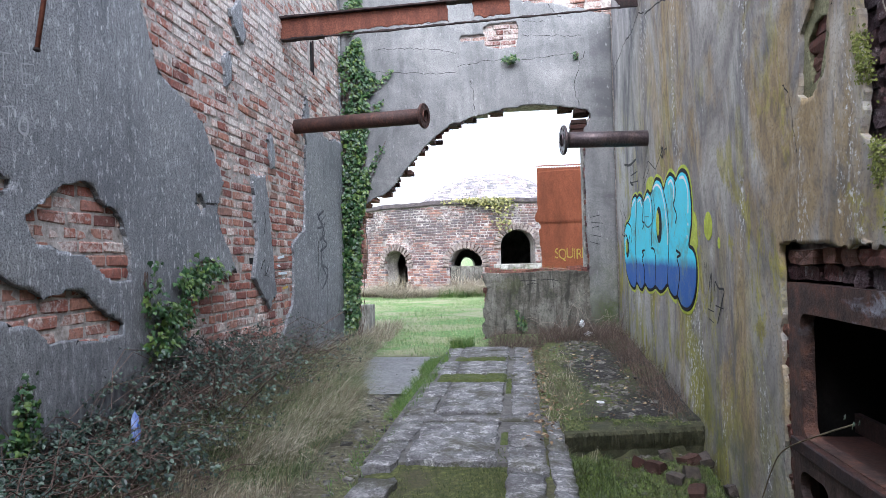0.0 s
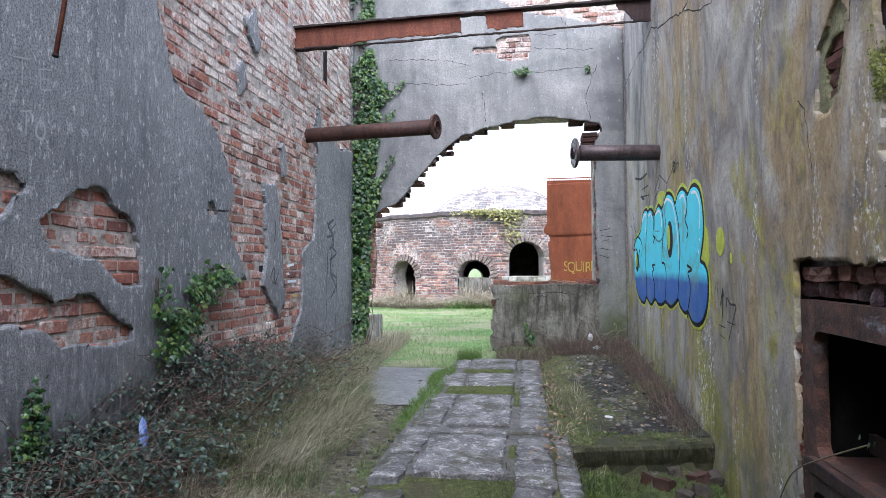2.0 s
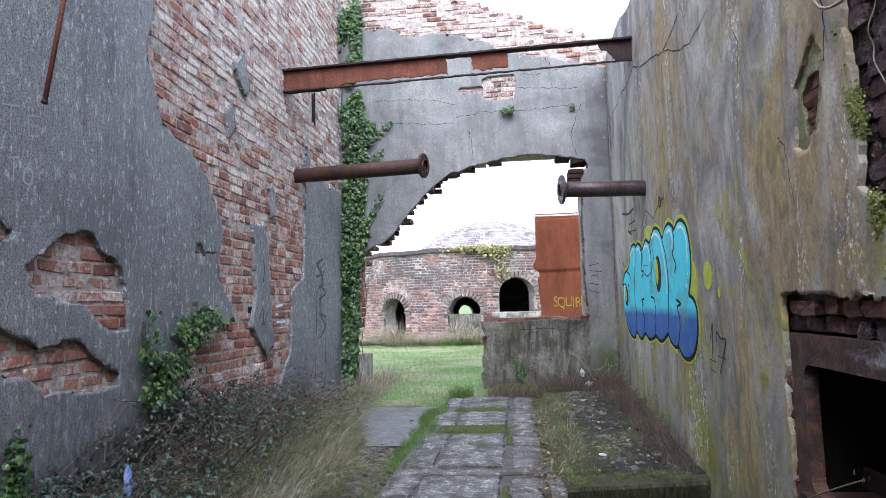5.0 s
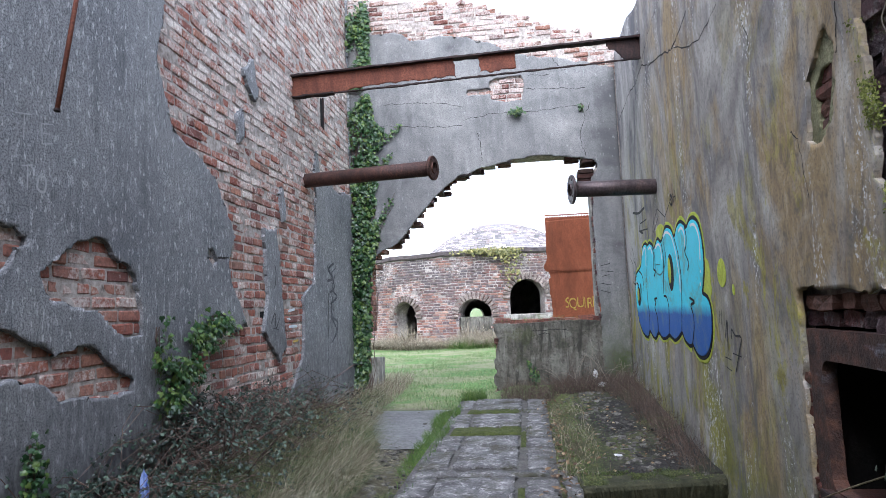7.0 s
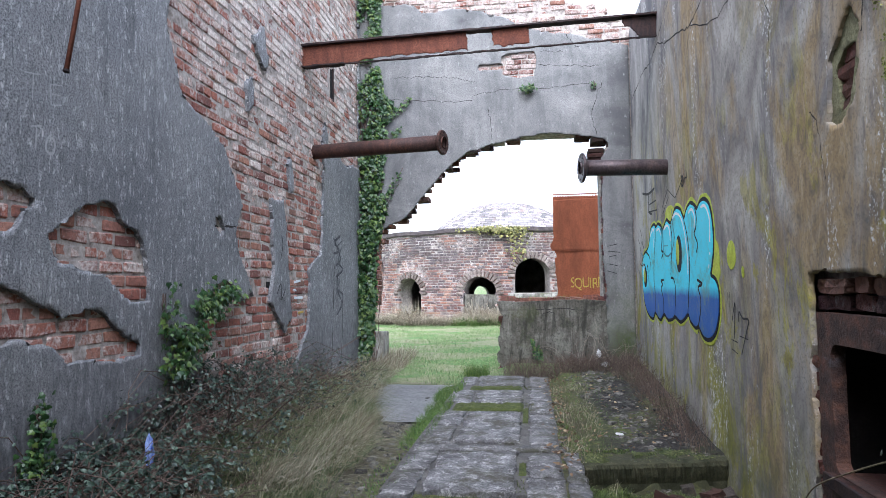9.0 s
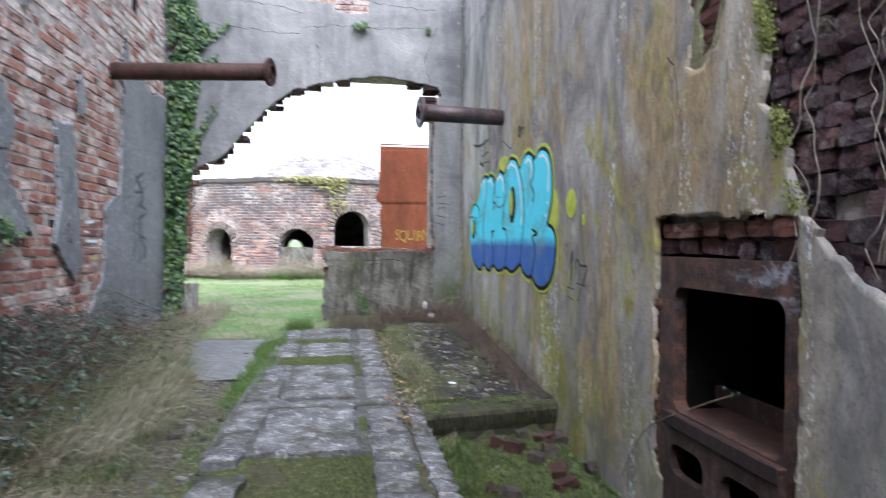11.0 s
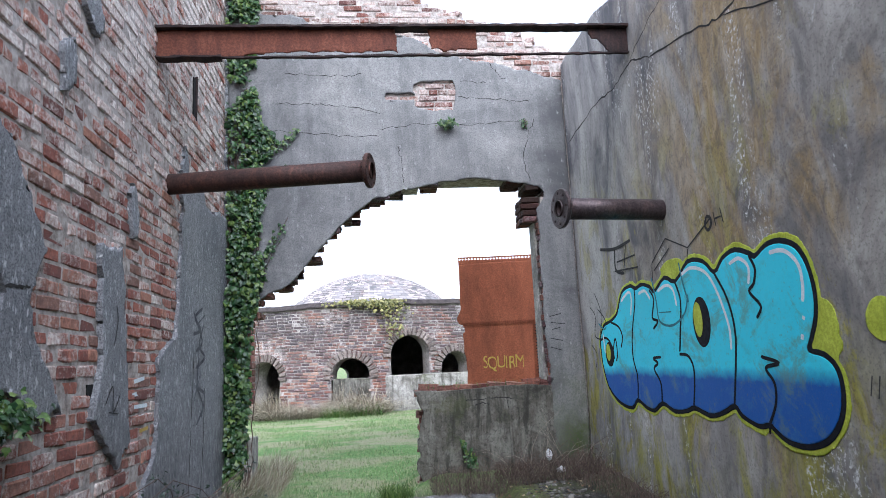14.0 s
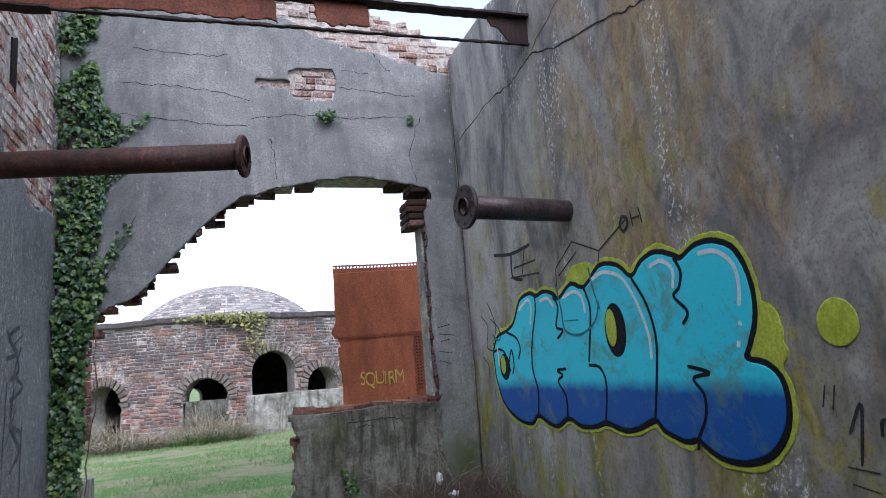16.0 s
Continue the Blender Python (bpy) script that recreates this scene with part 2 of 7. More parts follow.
def mat_render_right():
    """Stained render: grey and blue-grey runs, ochre and yellow-green lichen, white bloom at the far end."""
    k = Mat("stained_render", 0.88)
    blot = k.noise(1.0, 8, 0.66, k.mapped(2.2, 2.2, 1.4), 1.0)
    runs = k.noise(1.0, 7, 0.64, k.mapped(1.9, 1.9, 0.6), 0.9)
    brush = k.noise(1.0, 8, 0.72, k.mapped(8, 8, 4.5), 1.2)
    warm = k.noise(1.0, 7, 0.68, k.mapped(1.15, 1.15, 0.5), 0.9)
    speck = k.noise(55, 4, 0.7)
    c = k.ramp(blot, [(0.32, (0.125, 0.118, 0.116)), (0.44, (0.235, 0.218, 0.205)), (0.55, (0.33, 0.305, 0.275)), (0.68, (0.5, 0.475, 0.435))])
    ochre = k.math("MULTIPLY", k.ramp(warm, [(0.47, 0.0), (0.58, 0.8)]), k.math("MULTIPLY", k.span(k.axis(1), 8.6, 6.4), k.span(k.axis(1), 2.3, 2.9)))
    c = k.mix(ochre, c, k.ramp(brush, [(0.35, (0.21, 0.145, 0.07)), (0.65, (0.42, 0.3, 0.14))]))
    c = k.mix(k.ramp(runs, [(0.36, 0.8), (0.46, 0.0)]), c, (0.13, 0.128, 0.135))
    c = k.mix(k.ramp(runs, [(0.56, 0.0), (0.7, 0.5)]), c, (0.48, 0.465, 0.44))
    far = k.span(k.axis(1), 6.4, 8.2)
    c = k.mix(k.math("MULTIPLY", far, 0.62), c, k.ramp(runs, [(0.38, (0.11, 0.117, 0.135)), (0.48, (0.29, 0.292, 0.298)), (0.6, (0.48, 0.477, 0.46))]))
    c = k.mix(k.ramp(brush, [(0.34, 0.45), (0.47, 0.0)]), c, (0.11, 0.105, 0.1))
    c = k.mix(k.ramp(brush, [(0.55, 0.0), (0.7, 0.35)]), c, (0.52, 0.5, 0.46))
    green = k.math("MULTIPLY", k.ramp(k.noise(1.0, 8, 0.7, k.mapped(2.4, 2.4, 1.3), 0.9), [(0.53, 0.0), (0.6, 0.85)]), k.span(k.axis(2), 3.6, 1.2))
    c = k.mix(green, c, k.ramp(brush, [(0.4, (0.22, 0.19, 0.035)), (0.62, (0.4, 0.36, 0.075))]))
    foot = k.math("MULTIPLY", k.ramp(k.noise(1.3, 8, 0.74, k.mapped(1.8, 1.8, 0.8), 0.5), [(0.46, 0.0), (0.56, 0.85)]), k.math("MULTIPLY", k.span(k.axis(2), 1.5, 0.3), k.span(k.axis(1), 3.2, 5.2)))
    c = k.mix(foot, c, k.ramp(brush, [(0.4, (0.2, 0.19, 0.03)), (0.62, (0.38, 0.36, 0.06))]))
    damp = k.math("MULTIPLY", k.span(k.axis(2), 0.6, -0.2), k.ramp(k.noise(2.5, 7, 0.7), [(0.42, 0.05), (0.62, 0.8)]))
    c = k.mix(damp, c, (0.12, 0.13, 0.045))
    bloom = k.math("MULTIPLY", k.ramp(k.noise(34, 5, 0.75, k.mapped(1, 1, 0.8)), [(0.54, 0.0), (0.6, 0.95)]), k.ramp(k.noise(1.0, 5, 0.65, k.mapped(2.3, 2.3, 0.35), 0.4), [(0.54, 0.0), (0.6, 1.0)]))
    c = k.mix(bloom, c, (0.72, 0.72, 0.7))
    c = k.mix(k.ramp(speck, [(0.36, 0.45), (0.48, 0.0)]), c, (0.1, 0.095, 0.085))
    return k.done(c, k.math("ADD", k.noise(5, 7, 0.7), k.math("MULTIPLY", speck, 0.2)), 0.35, 0.01)


def mat_brick(name, wash=0.0, dark=1.0, wash_from=2.0, wash_to=3.2):
    """Old red brick, each one its own tint, limewash worn off in patches."""
    k = Mat(name, 0.9)
    r = k.rand()
    d = dark
    c = k.ramp(r, [(0.0, (0.15 * d, 0.06 * d, 0.05 * d)), (0.2, (0.27 * d, 0.095 * d, 0.07 * d)), (0.45, (0.34 * d, 0.125 * d, 0.085 * d)),
                   (0.65, (0.30 * d, 0.15 * d, 0.115 * d)), (0.85, (0.40 * d, 0.19 * d, 0.13 * d)), (1.0, (0.2 * d, 0.115 * d, 0.09 * d))])
    c = k.mix(k.ramp(k.noise(28, 5, 0.7), [(0.35, 0.65), (0.62, 0.0)]), c, (0.085 * d, 0.052 * d, 0.045 * d))
    c = k.mix(k.ramp(k.noise(60, 3, 0.6), [(0.58, 0.0), (0.75, 0.5)]), c, (0.42 * d, 0.3 * d, 0.25 * d))
    if wash:
        up = k.span(k.axis(2), wash_from, wash_to)
        lime = k.math("ADD", k.math("MULTIPLY", k.noise(4.0, 7, 0.75), 0.5), k.math("ADD", k.math("MULTIPLY", k.noise(34, 6, 0.78), 0.37), k.math("MULTIPLY", k.math("FRACT", k.math("MULTIPLY", r, 7.3)), 0.13)))
        lim = k.ramp(k.math("ADD", lime, k.math("MULTIPLY", up, 0.08)), [(0.505, 0.0), (0.55, wash * 0.5), (0.62, wash)])
        c = k.mix(lim, c, k.ramp(k.noise(40, 3), [(0.35, (0.5, 0.41, 0.36)), (0.62, (0.82, 0.76, 0.7))]))
    return k.done(c, k.math("ADD", k.noise(30, 7, 0.75), k.noise(150, 3)), 0.8, 0.009)


def mat_raw():
    """Crumbling purple-brown brick core with smears of old mortar."""
    k = Mat("raw_purple_brick", 0.9)
    c = k.ramp(k.rand(), [(0.0, (0.045, 0.03, 0.034)), (0.25, (0.1, 0.05, 0.052)), (0.5, (0.085, 0.062, 0.07)), (0.75, (0.17, 0.075, 0.068)), (1.0, (0.11, 0.08, 0.085))])
    c = k.mix(k.ramp(k.noise(9, 8, 0.78), [(0.53, 0.0), (0.62, 0.7)]), c, (0.25, 0.22, 0.215))
    c = k.mix(k.ramp(k.noise(22, 6, 0.75), [(0.36, 0.8), (0.5, 0.0)]), c, (0.02, 0.016, 0.017))
    c = k.mix(k.ramp(k.noise(3.0, 5, 0.7), [(0.6, 0.0), (0.68, 0.6)]), c, (0.09, 0.1, 0.03))
    return k.done(c, k.math("ADD", k.noise(18, 8, 0.78), k.noise(70, 4)), 0.9, 0.02)


def mat_mortar():
    k = Mat("lime_mortar", 0.95)
    c = k.ramp(k.noise(14, 7, 0.75), [(0.32, (0.14, 0.115, 0.1)), (0.5, (0.38, 0.335, 0.3)), (0.68, (0.6, 0.55, 0.51))])
    return k.done(c, k.noise(70, 5, 0.7), 0.7, 0.008)


def mat_kiln_brick():
    """Sooty weathered bricks of the kiln, pink, brown and purple, limed in patches."""
    k = Mat("kiln_brick", 0.9)
    r = k.rand()
    c = k.ramp(r, [(0.0, (0.06, 0.05, 0.055)), (0.18, (0.2, 0.085, 0.065)), (0.36, (0.31, 0.15, 0.1)), (0.52, (0.1, 0.07, 0.075)), (0.7, (0.26, 0.13, 0.1)), (0.86, (0.38, 0.24, 0.18)), (1.0, (0.09, 0.075, 0.085))])
    soot_or_shade = k.math("MULTIPLY", k.ramp(k.noise(1.0, 7, 0.7, k.mapped(1, 1, 1.6)), [(0.38, 0.0), (0.55, 0.9)]), k.span(k.axis(2), 0.6, 2.1))
    c = k.mix(soot_or_shade, c, (0.085, 0.075, 0.08))
    lime = k.ramp(k.math("ADD", k.math("MULTIPLY", k.noise(1.3, 7, 0.75), 0.5), k.math("MULTIPLY", k.noise(13, 6, 0.8), 0.5)), [(0.52, 0.0), (0.59, 0.9)])
    c = k.mix(k.math("MULTIPLY", lime, 0.8), c, (0.56, 0.51, 0.48))
    c = k.mix(k.ramp(k.noise(16, 6, 0.75), [(0.38, 0.6), (0.52, 0.0)]), c, (0.07, 0.055, 0.055))
    return k.done(c, k.noise(30, 6, 0.7), 0.6, 0.01)


def mat_dome():
    k = Mat("dome_brick", 0.9)
    uv = k.t.nodes.new("ShaderNodeTexCoord").outputs["UV"]
    br = k.t.nodes.new("ShaderNodeTexBrick")
    k.put(br.inputs["Vector"], uv)
    br.inputs["Scale"].default_value = 1.0
    br.inputs["Brick Width"].default_value, br.inputs["Row Height"].default_value = 0.26, 0.12
    br.inputs["Mortar Size"].default_value = 0.012
    br.inputs["Color1"].default_value, br.inputs["Color2"].default_value = (0.13, 0.125, 0.13, 1), (0.5, 0.42, 0.39, 1)
    br.inputs["Mortar"].default_value = (0.08, 0.075, 0.07, 1)
    c = k.mix(k.ramp(k.noise(1.2, 6, 0.7), [(0.45, 0.0), (0.65, 0.6)]), br.outputs["Color"], (0.3, 0.285, 0.28))
    c = k.mix(k.ramp(k.noise(2.6, 5, 0.7), [(0.58, 0.0), (0.7, 0.7)]), c, (0.2, 0.12, 0.1))
    return k.done(c, k.math("SUBTRACT", k.noise(12, 5), br.outputs["Fac"]), 0.6, 0.03)


def mat_rust(name, a, b, c3, scale=7, rough=0.8, metal=0.15, vert=True):
    k = Mat(name, rough, metal, 0.3)
    v = k.mapped(1, 1, 0.35) if vert else None
    n1, n2 = k.noise(scale, 6, 0.7, v), k.noise(55, 4, 0.7)
    c = k.ramp(n1, [(0.3, a), (0.52, b), (0.72, c3)])
    c = k.mix(k.ramp(n2, [(0.4, 0.5), (0.6, 0.0)]), c, tuple(0.45 * q for q in a))
    return k.done(c, k.math("ADD", k.noise(30, 6, 0.7), n2), 0.5, 0.005)


def mat_streaked(name, a, b, c3):
    """Old concrete with dark downward streaks, pitting and pale bloom."""
    k = Mat(name, 0.9)
    runs = k.noise(1.0, 7, 0.7, k.mapped(9, 9, 1.1), 0.5)
    c = k.ramp(k.noise(3.2, 8, 0.72, distort=0.6), [(0.34, a), (0.5, b), (0.66, c3)])
    c = k.mix(k.ramp(runs, [(0.38, 0.8), (0.5, 0.0)]), c, tuple(0.6 * q for q in a))
    c = k.mix(k.ramp(runs, [(0.56, 0.0), (0.68, 0.5)]), c, tuple(1.15 * q for q in c3))
    c = k.mix(k.ramp(k.noise(40, 5, 0.72), [(0.36, 0.6), (0.48, 0.0)]), c, tuple(0.5 * q for q in a))
    c = k.mix(k.ramp(k.noise(2.1, 6, 0.7), [(0.56, 0.0), (0.66, 0.5)]), c, (0.07, 0.08, 0.03))
    return k.done(c, k.math("ADD", k.noise(12, 7, 0.72), k.noise(60, 4)), 0.55, 0.01)


def mat_furnace_iron():
    """Rusty cast iron with flaking bluish-white scale on the head."""
    k = Mat("scaled_cast_iron", 0.75, 0.2)
    c = k.ramp(k.noise(8, 7, 0.7), [(0.32, (0.024, 0.017, 0.017)), (0.5, (0.07, 0.042, 0.035)), (0.68, (0.16, 0.075, 0.05))])
    scale = k.math("MULTIPLY", k.ramp(k.noise(14, 7, 0.78), [(0.46, 0.0), (0.56, 0.9)]), k.ramp(k.noise(1.0, 4, 0.6, k.mapped(1, 1.2, 5)), [(0.5, 0.0), (0.58, 1.0)]))
    c = k.mix(k.math("MULTIPLY", scale, k.span(k.axis(2), 0.7, 0.95)), c, (0.36, 0.37, 0.42))
    return k.done(c, k.math("ADD", k.noise(26, 7, 0.75), k.noise(70, 4)), 0.8, 0.008)


def mat_plain(name, a, b, scale=12, rough=0.85, bump=0.4, dist=0.008, rnd=0.0, spec=0.3):
    k = Mat(name, rough, 0, spec)
    c = k.ramp(k.noise(scale, 6, 0.65), [(0.32, a), (0.68, b)])
    c = k.mix(k.ramp(k.noise(scale * 7, 3, 0.7), [(0.42, 0.4), (0.6, 0.0)]), c, tuple(0.5 * q for q in a))
    if rnd:
        c = k.mix(k.math("MULTIPLY", k.rand(), rnd), c, tuple(0.45 * q for q in a))
    return k.done(c, k.noise(scale * 4, 6, 0.7), bump, dist)


def mat_leaf(name, a, b, c3=None, rough=0.45, trans=0.0):
    k = Mat(name, rough, 0, 0.4)
    r = k.rand()
    c = k.ramp(r, [(0.0, a), (0.6, b), (0.97, c3 or b)])
    return k.done(k.mix(k.ramp(k.noise(40, 3), [(0.4, 0.35), (0.6, 0.0)]), c, tuple(0.5 * q for q in a)))


def mat_ground():
    """Lawn, rank grass, moss, black rubble soil and trodden earth, laid out by weights over the sheet."""
    k = Mat("ground", 0.95)
    n1, n2, n3 = k.noise(2.2, 6, 0.65), k.noise(22, 5, 0.7), k.noise(90, 4, 0.7)
    earth = k.ramp(n2, [(0.3, (0.045, 0.04, 0.028)), (0.55, (0.115, 0.1, 0.07)), (0.7, (0.22, 0.195, 0.15))])
    lawn = k.ramp(n2, [(0.25, (0.07, 0.125, 0.035)), (0.5, (0.14, 0.255, 0.07)), (0.75, (0.25, 0.35, 0.14))])
    lawn = k.mix(k.ramp(k.noise(1.0, 6, 0.68, k.mapped(0.7, 1.6, 1)), [(0.45, 0.0), (0.56, 0.9)]), lawn, (0.33, 0.3, 0.19))
    lawn = k.mix(k.ramp(n3, [(0.4, 0.45), (0.6, 0.0)]), lawn, (0.045, 0.08, 0.022))
    moss = k.ramp(n2, [(0.3, (0.035, 0.042, 0.016)), (0.52, (0.08, 0.092, 0.03)), (0.7, (0.19, 0.2, 0.065))])
    moss = k.mix(k.ramp(n1, [(0.45, 0.0), (0.62, 0.7)]), moss, (0.07, 0.058, 0.04))
    rubble = k.ramp(k.noise(34, 4, 0.75), [(0.34, (0.012, 0.011, 0.011)), (0.6, (0.04, 0.036, 0.033)), (0.78, (0.16, 0.15, 0.135))])
    rubble = k.mix(k.ramp(n1, [(0.5, 0.0), (0.64, 0.6)]), rubble, (0.055, 0.07, 0.02))
    c = k.mix(k.attr("w_lawn"), earth, lawn)
    c = k.mix(k.attr("w_moss"), c, moss)
    c = k.mix(k.attr("w_rubble"), c, rubble)
    return k.done(c, k.math("ADD", n2, k.math("MULTIPLY", n3, 0.6)), 0.8, 0.03)


def mat_slab():
    k = Mat("worn_stone_slab", 0.8)
    n1, n2 = k.noise(4, 8, 0.75), k.noise(38, 6, 0.75)
    c = k.ramp(n1, [(0.34, (0.05, 0.048, 0.05)), (0.5, (0.15, 0.146, 0.15)), (0.66, (0.3, 0.294, 0.294))])
    c = k.mix(k.ramp(k.noise(11, 8, 0.8, distort=0.5), [(0.52, 0.0), (0.6, 0.85)]), c, (0.52, 0.51, 0.5))
    c = k.mix(k.ramp(n2, [(0.55, 0.0), (0.68, 0.6)]), c, (0.4, 0.395, 0.39))
    c = k.mix(k.ramp(k.noise(60, 5, 0.75), [(0.38, 0.75), (0.52, 0.0)]), c, (0.035, 0.033, 0.033))
    c = k.mix(k.math("MULTIPLY", k.rand(), 0.3), c, (0.08, 0.075, 0.07))
    c = k.mix(k.ramp(k.noise(3.2, 8, 0.78), [(0.49, 0.0), (0.6, 0.85)]), c, (0.05, 0.048, 0.028))
    return k.done(c, k.math("ADD", k.noise(24, 7, 0.7), n2), 0.7, 0.012)


def mat_mural():
    k = Mat("mural_fill", 0.6)
    zz = k.math("ADD", k.axis(2), k.math("MULTIPLY", k.noise(7, 5, 0.7), 0.1))
    c = k.mix(k.span(zz, 1.225, 1.13), (0.06, 0.66, 0.82), (0.008, 0.095, 0.38))
    c = k.mix(k.ramp(k.noise(4, 8, 0.78), [(0.54, 0.0), (0.66, 0.35)]), c, (0.08, 0.25, 0.28))
    c = k.mix(k.ramp(k.noise(40, 4, 0.7), [(0.6, 0.0), (0.7, 0.5)]), c, (0.12, 0.12, 0.08))
    c = k.mix(k.ramp(k.noise(2.6, 9, 0.8, distort=0.6), [(0.53, 0.0), (0.62, 0.55)]), c, (0.13, 0.2, 0.13))
    return k.done(c, k.noise(30, 6, 0.7), 0.3, 0.006)


M_LEFT, M_END, M_RIGHT = mat_render_left(), mat_render_end(), mat_render_right()
M_BRICK, M_BRICK_W = mat_brick("red_brick", 0.0, 1.1), mat_brick("limewashed_brick", 0.95, 1.28, 1.8, 3.4)
M_BRICK_D = mat_brick("sooty_brick", 0.0, 0.55)
M_BRICK_T = mat_brick("pale_topped_brick", 0.6, 0.75, 3.0, 5.0)
M_MORTAR, M_KILN, M_DOME = mat_mortar(), mat_kiln_brick(), mat_dome()
M_PIPE = mat_rust("rusty_pipe", (0.035, 0.022, 0.02), (0.075, 0.038, 0.03), (0.15, 0.062, 0.042), 9, 0.62, 0.3)
M_BEAM = mat_rust("rusty_beam", (0.08, 0.028, 0.02), (0.165, 0.054, 0.03), (0.22, 0.08, 0.05), 6, 0.8, 0.1)
M_BEAM_D = mat_rust("dark_scale", (0.02, 0.016, 0.018), (0.045, 0.028, 0.026), (0.09, 0.045, 0.035), 12, 0.8, 0.2)
M_TANK = mat_rust("rusty_plate", (0.2, 0.062, 0.032), (0.33, 0.1, 0.047), (0.42, 0.14, 0.07), 4, 0.85, 0.05)
M_IRON = mat_rust("cast_iron", (0.028, 0.02, 0.02), (0.075, 0.045, 0.038), (0.17, 0.13, 0.13), 8, 0.7, 0.25)
M_CONC = mat_plain("old_concrete", (0.11, 0.105, 0.095), (0.4, 0.38, 0.34), 4, 0.9, 0.5, 0.012)
M_SLAB, M_GROUND, M_MURAL = mat_slab(), mat_ground(), mat_mural()
M_INK = mat_plain("black_paint", (0.008, 0.009, 0.014), (0.02, 0.021, 0.028), 30, 0.7, 0.2, spec=0.1)
M_TAG = mat_plain("faded_black_spray", (0.02, 0.022, 0.026), (0.055, 0.053, 0.05), 20, 0.8, 0.2)
M_LIME = mat_plain("yellow_green_paint", (0.38, 0.44, 0.03), (0.6, 0.68, 0.08), 9, 0.7, 0.2)
M_WHITE = mat_plain("white_paint", (0.66, 0.76, 0.8), (0.85, 0.88, 0.9), 25, 0.6, 0.2)
M_YELLOW = mat_plain("yellow_paint", (0.42, 0.27, 0.04), (0.6, 0.42, 0.1), 20, 0.7, 0.2)
M_CHALK = mat_plain("chalk", (0.33, 0.33, 0.34), (0.5, 0.5, 0.5), 60, 0.95, 0.2)
M_SMUDGE = mat_plain("faded_spray_smudge", (0.05, 0.052, 0.062), (0.15, 0.152, 0.165), 9, 0.9, 0.2)
M_CRACK = mat_plain("crack_shadowed_core", (0.02, 0.02, 0.02), (0.05, 0.045, 0.04), 30, 1.0, 0.3)
M_IVY = mat_leaf("ivy_leaf", (0.012, 0.04, 0.013), (0.045, 0.105, 0.028), (0.13, 0.19, 0.04), 0.38)
M_IVY_Y = mat_leaf("yellowed_ivy_leaf", (0.09, 0.1, 0.03), (0.2, 0.19, 0.06), (0.34, 0.3, 0.1))
M_MOSS = mat_leaf("moss", (0.03, 0.04, 0.012), (0.075, 0.095, 0.025), (0.17, 0.18, 0.07), 0.8)
M_BRAMBLE = mat_leaf("bramble_leaf", (0.007, 0.017, 0.011), (0.026, 0.05, 0.032), (0.09, 0.13, 0.09), 0.42)
M_STEM = mat_plain("woody_stem", (0.055, 0.036, 0.03), (0.17, 0.115, 0.09), 30, 0.85)
M_ROOT = mat_plain("pale_dead_stem", (0.22, 0.18, 0.14), (0.4, 0.35, 0.29), 30, 0.85)
M_DRY = mat_leaf("dry_grass", (0.1, 0.08, 0.05), (0.32, 0.27, 0.18), (0.66, 0.6, 0.47), 0.7)
M_DIRTY = mat_streaked("damp_dirty_concrete", (0.05, 0.047, 0.037), (0.13, 0.122, 0.1), (0.25, 0.24, 0.21))
M_WEATHERED = mat_streaked("weathered_concrete", (0.11, 0.1, 0.085), (0.24, 0.225, 0.2), (0.42, 0.4, 0.36))
M_RAW = mat_raw()
M_GREEN = mat_leaf("green_grass", (0.035, 0.08, 0.014), (0.095, 0.185, 0.032), (0.2, 0.26, 0.07), 0.6)
M_STONE = mat_plain("rubble_stone", (0.036, 0.033, 0.03), (0.34, 0.32, 0.285), 14, 0.9, 0.6, 0.01, 0.9)
M_KILN_MORTAR = mat_plain("kiln_mortar", (0.13, 0.11, 0.1), (0.5, 0.455, 0.42), 3, 0.95, 0.6, 0.01)
M_PIPE_G = mat_rust("grey_iron_pipe", (0.045, 0.034, 0.036), (0.09, 0.068, 0.068), (0.14, 0.095, 0.085), 9, 0.42, 0.5)
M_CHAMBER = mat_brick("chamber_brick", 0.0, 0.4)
# near-black for holes and interiors, their shade put into the colour
M_DARK = mat_plain("shade_black", (0.006, 0.006, 0.006), (0.016, 0.014, 0.013), 9, 0.95)


# ---- ground ----
def smooth01(x, a, b):
    k = np.clip((np.asarray(x, float) - a) / (b - a), 0, 1)
    return k * k * (3 - 2 * k)


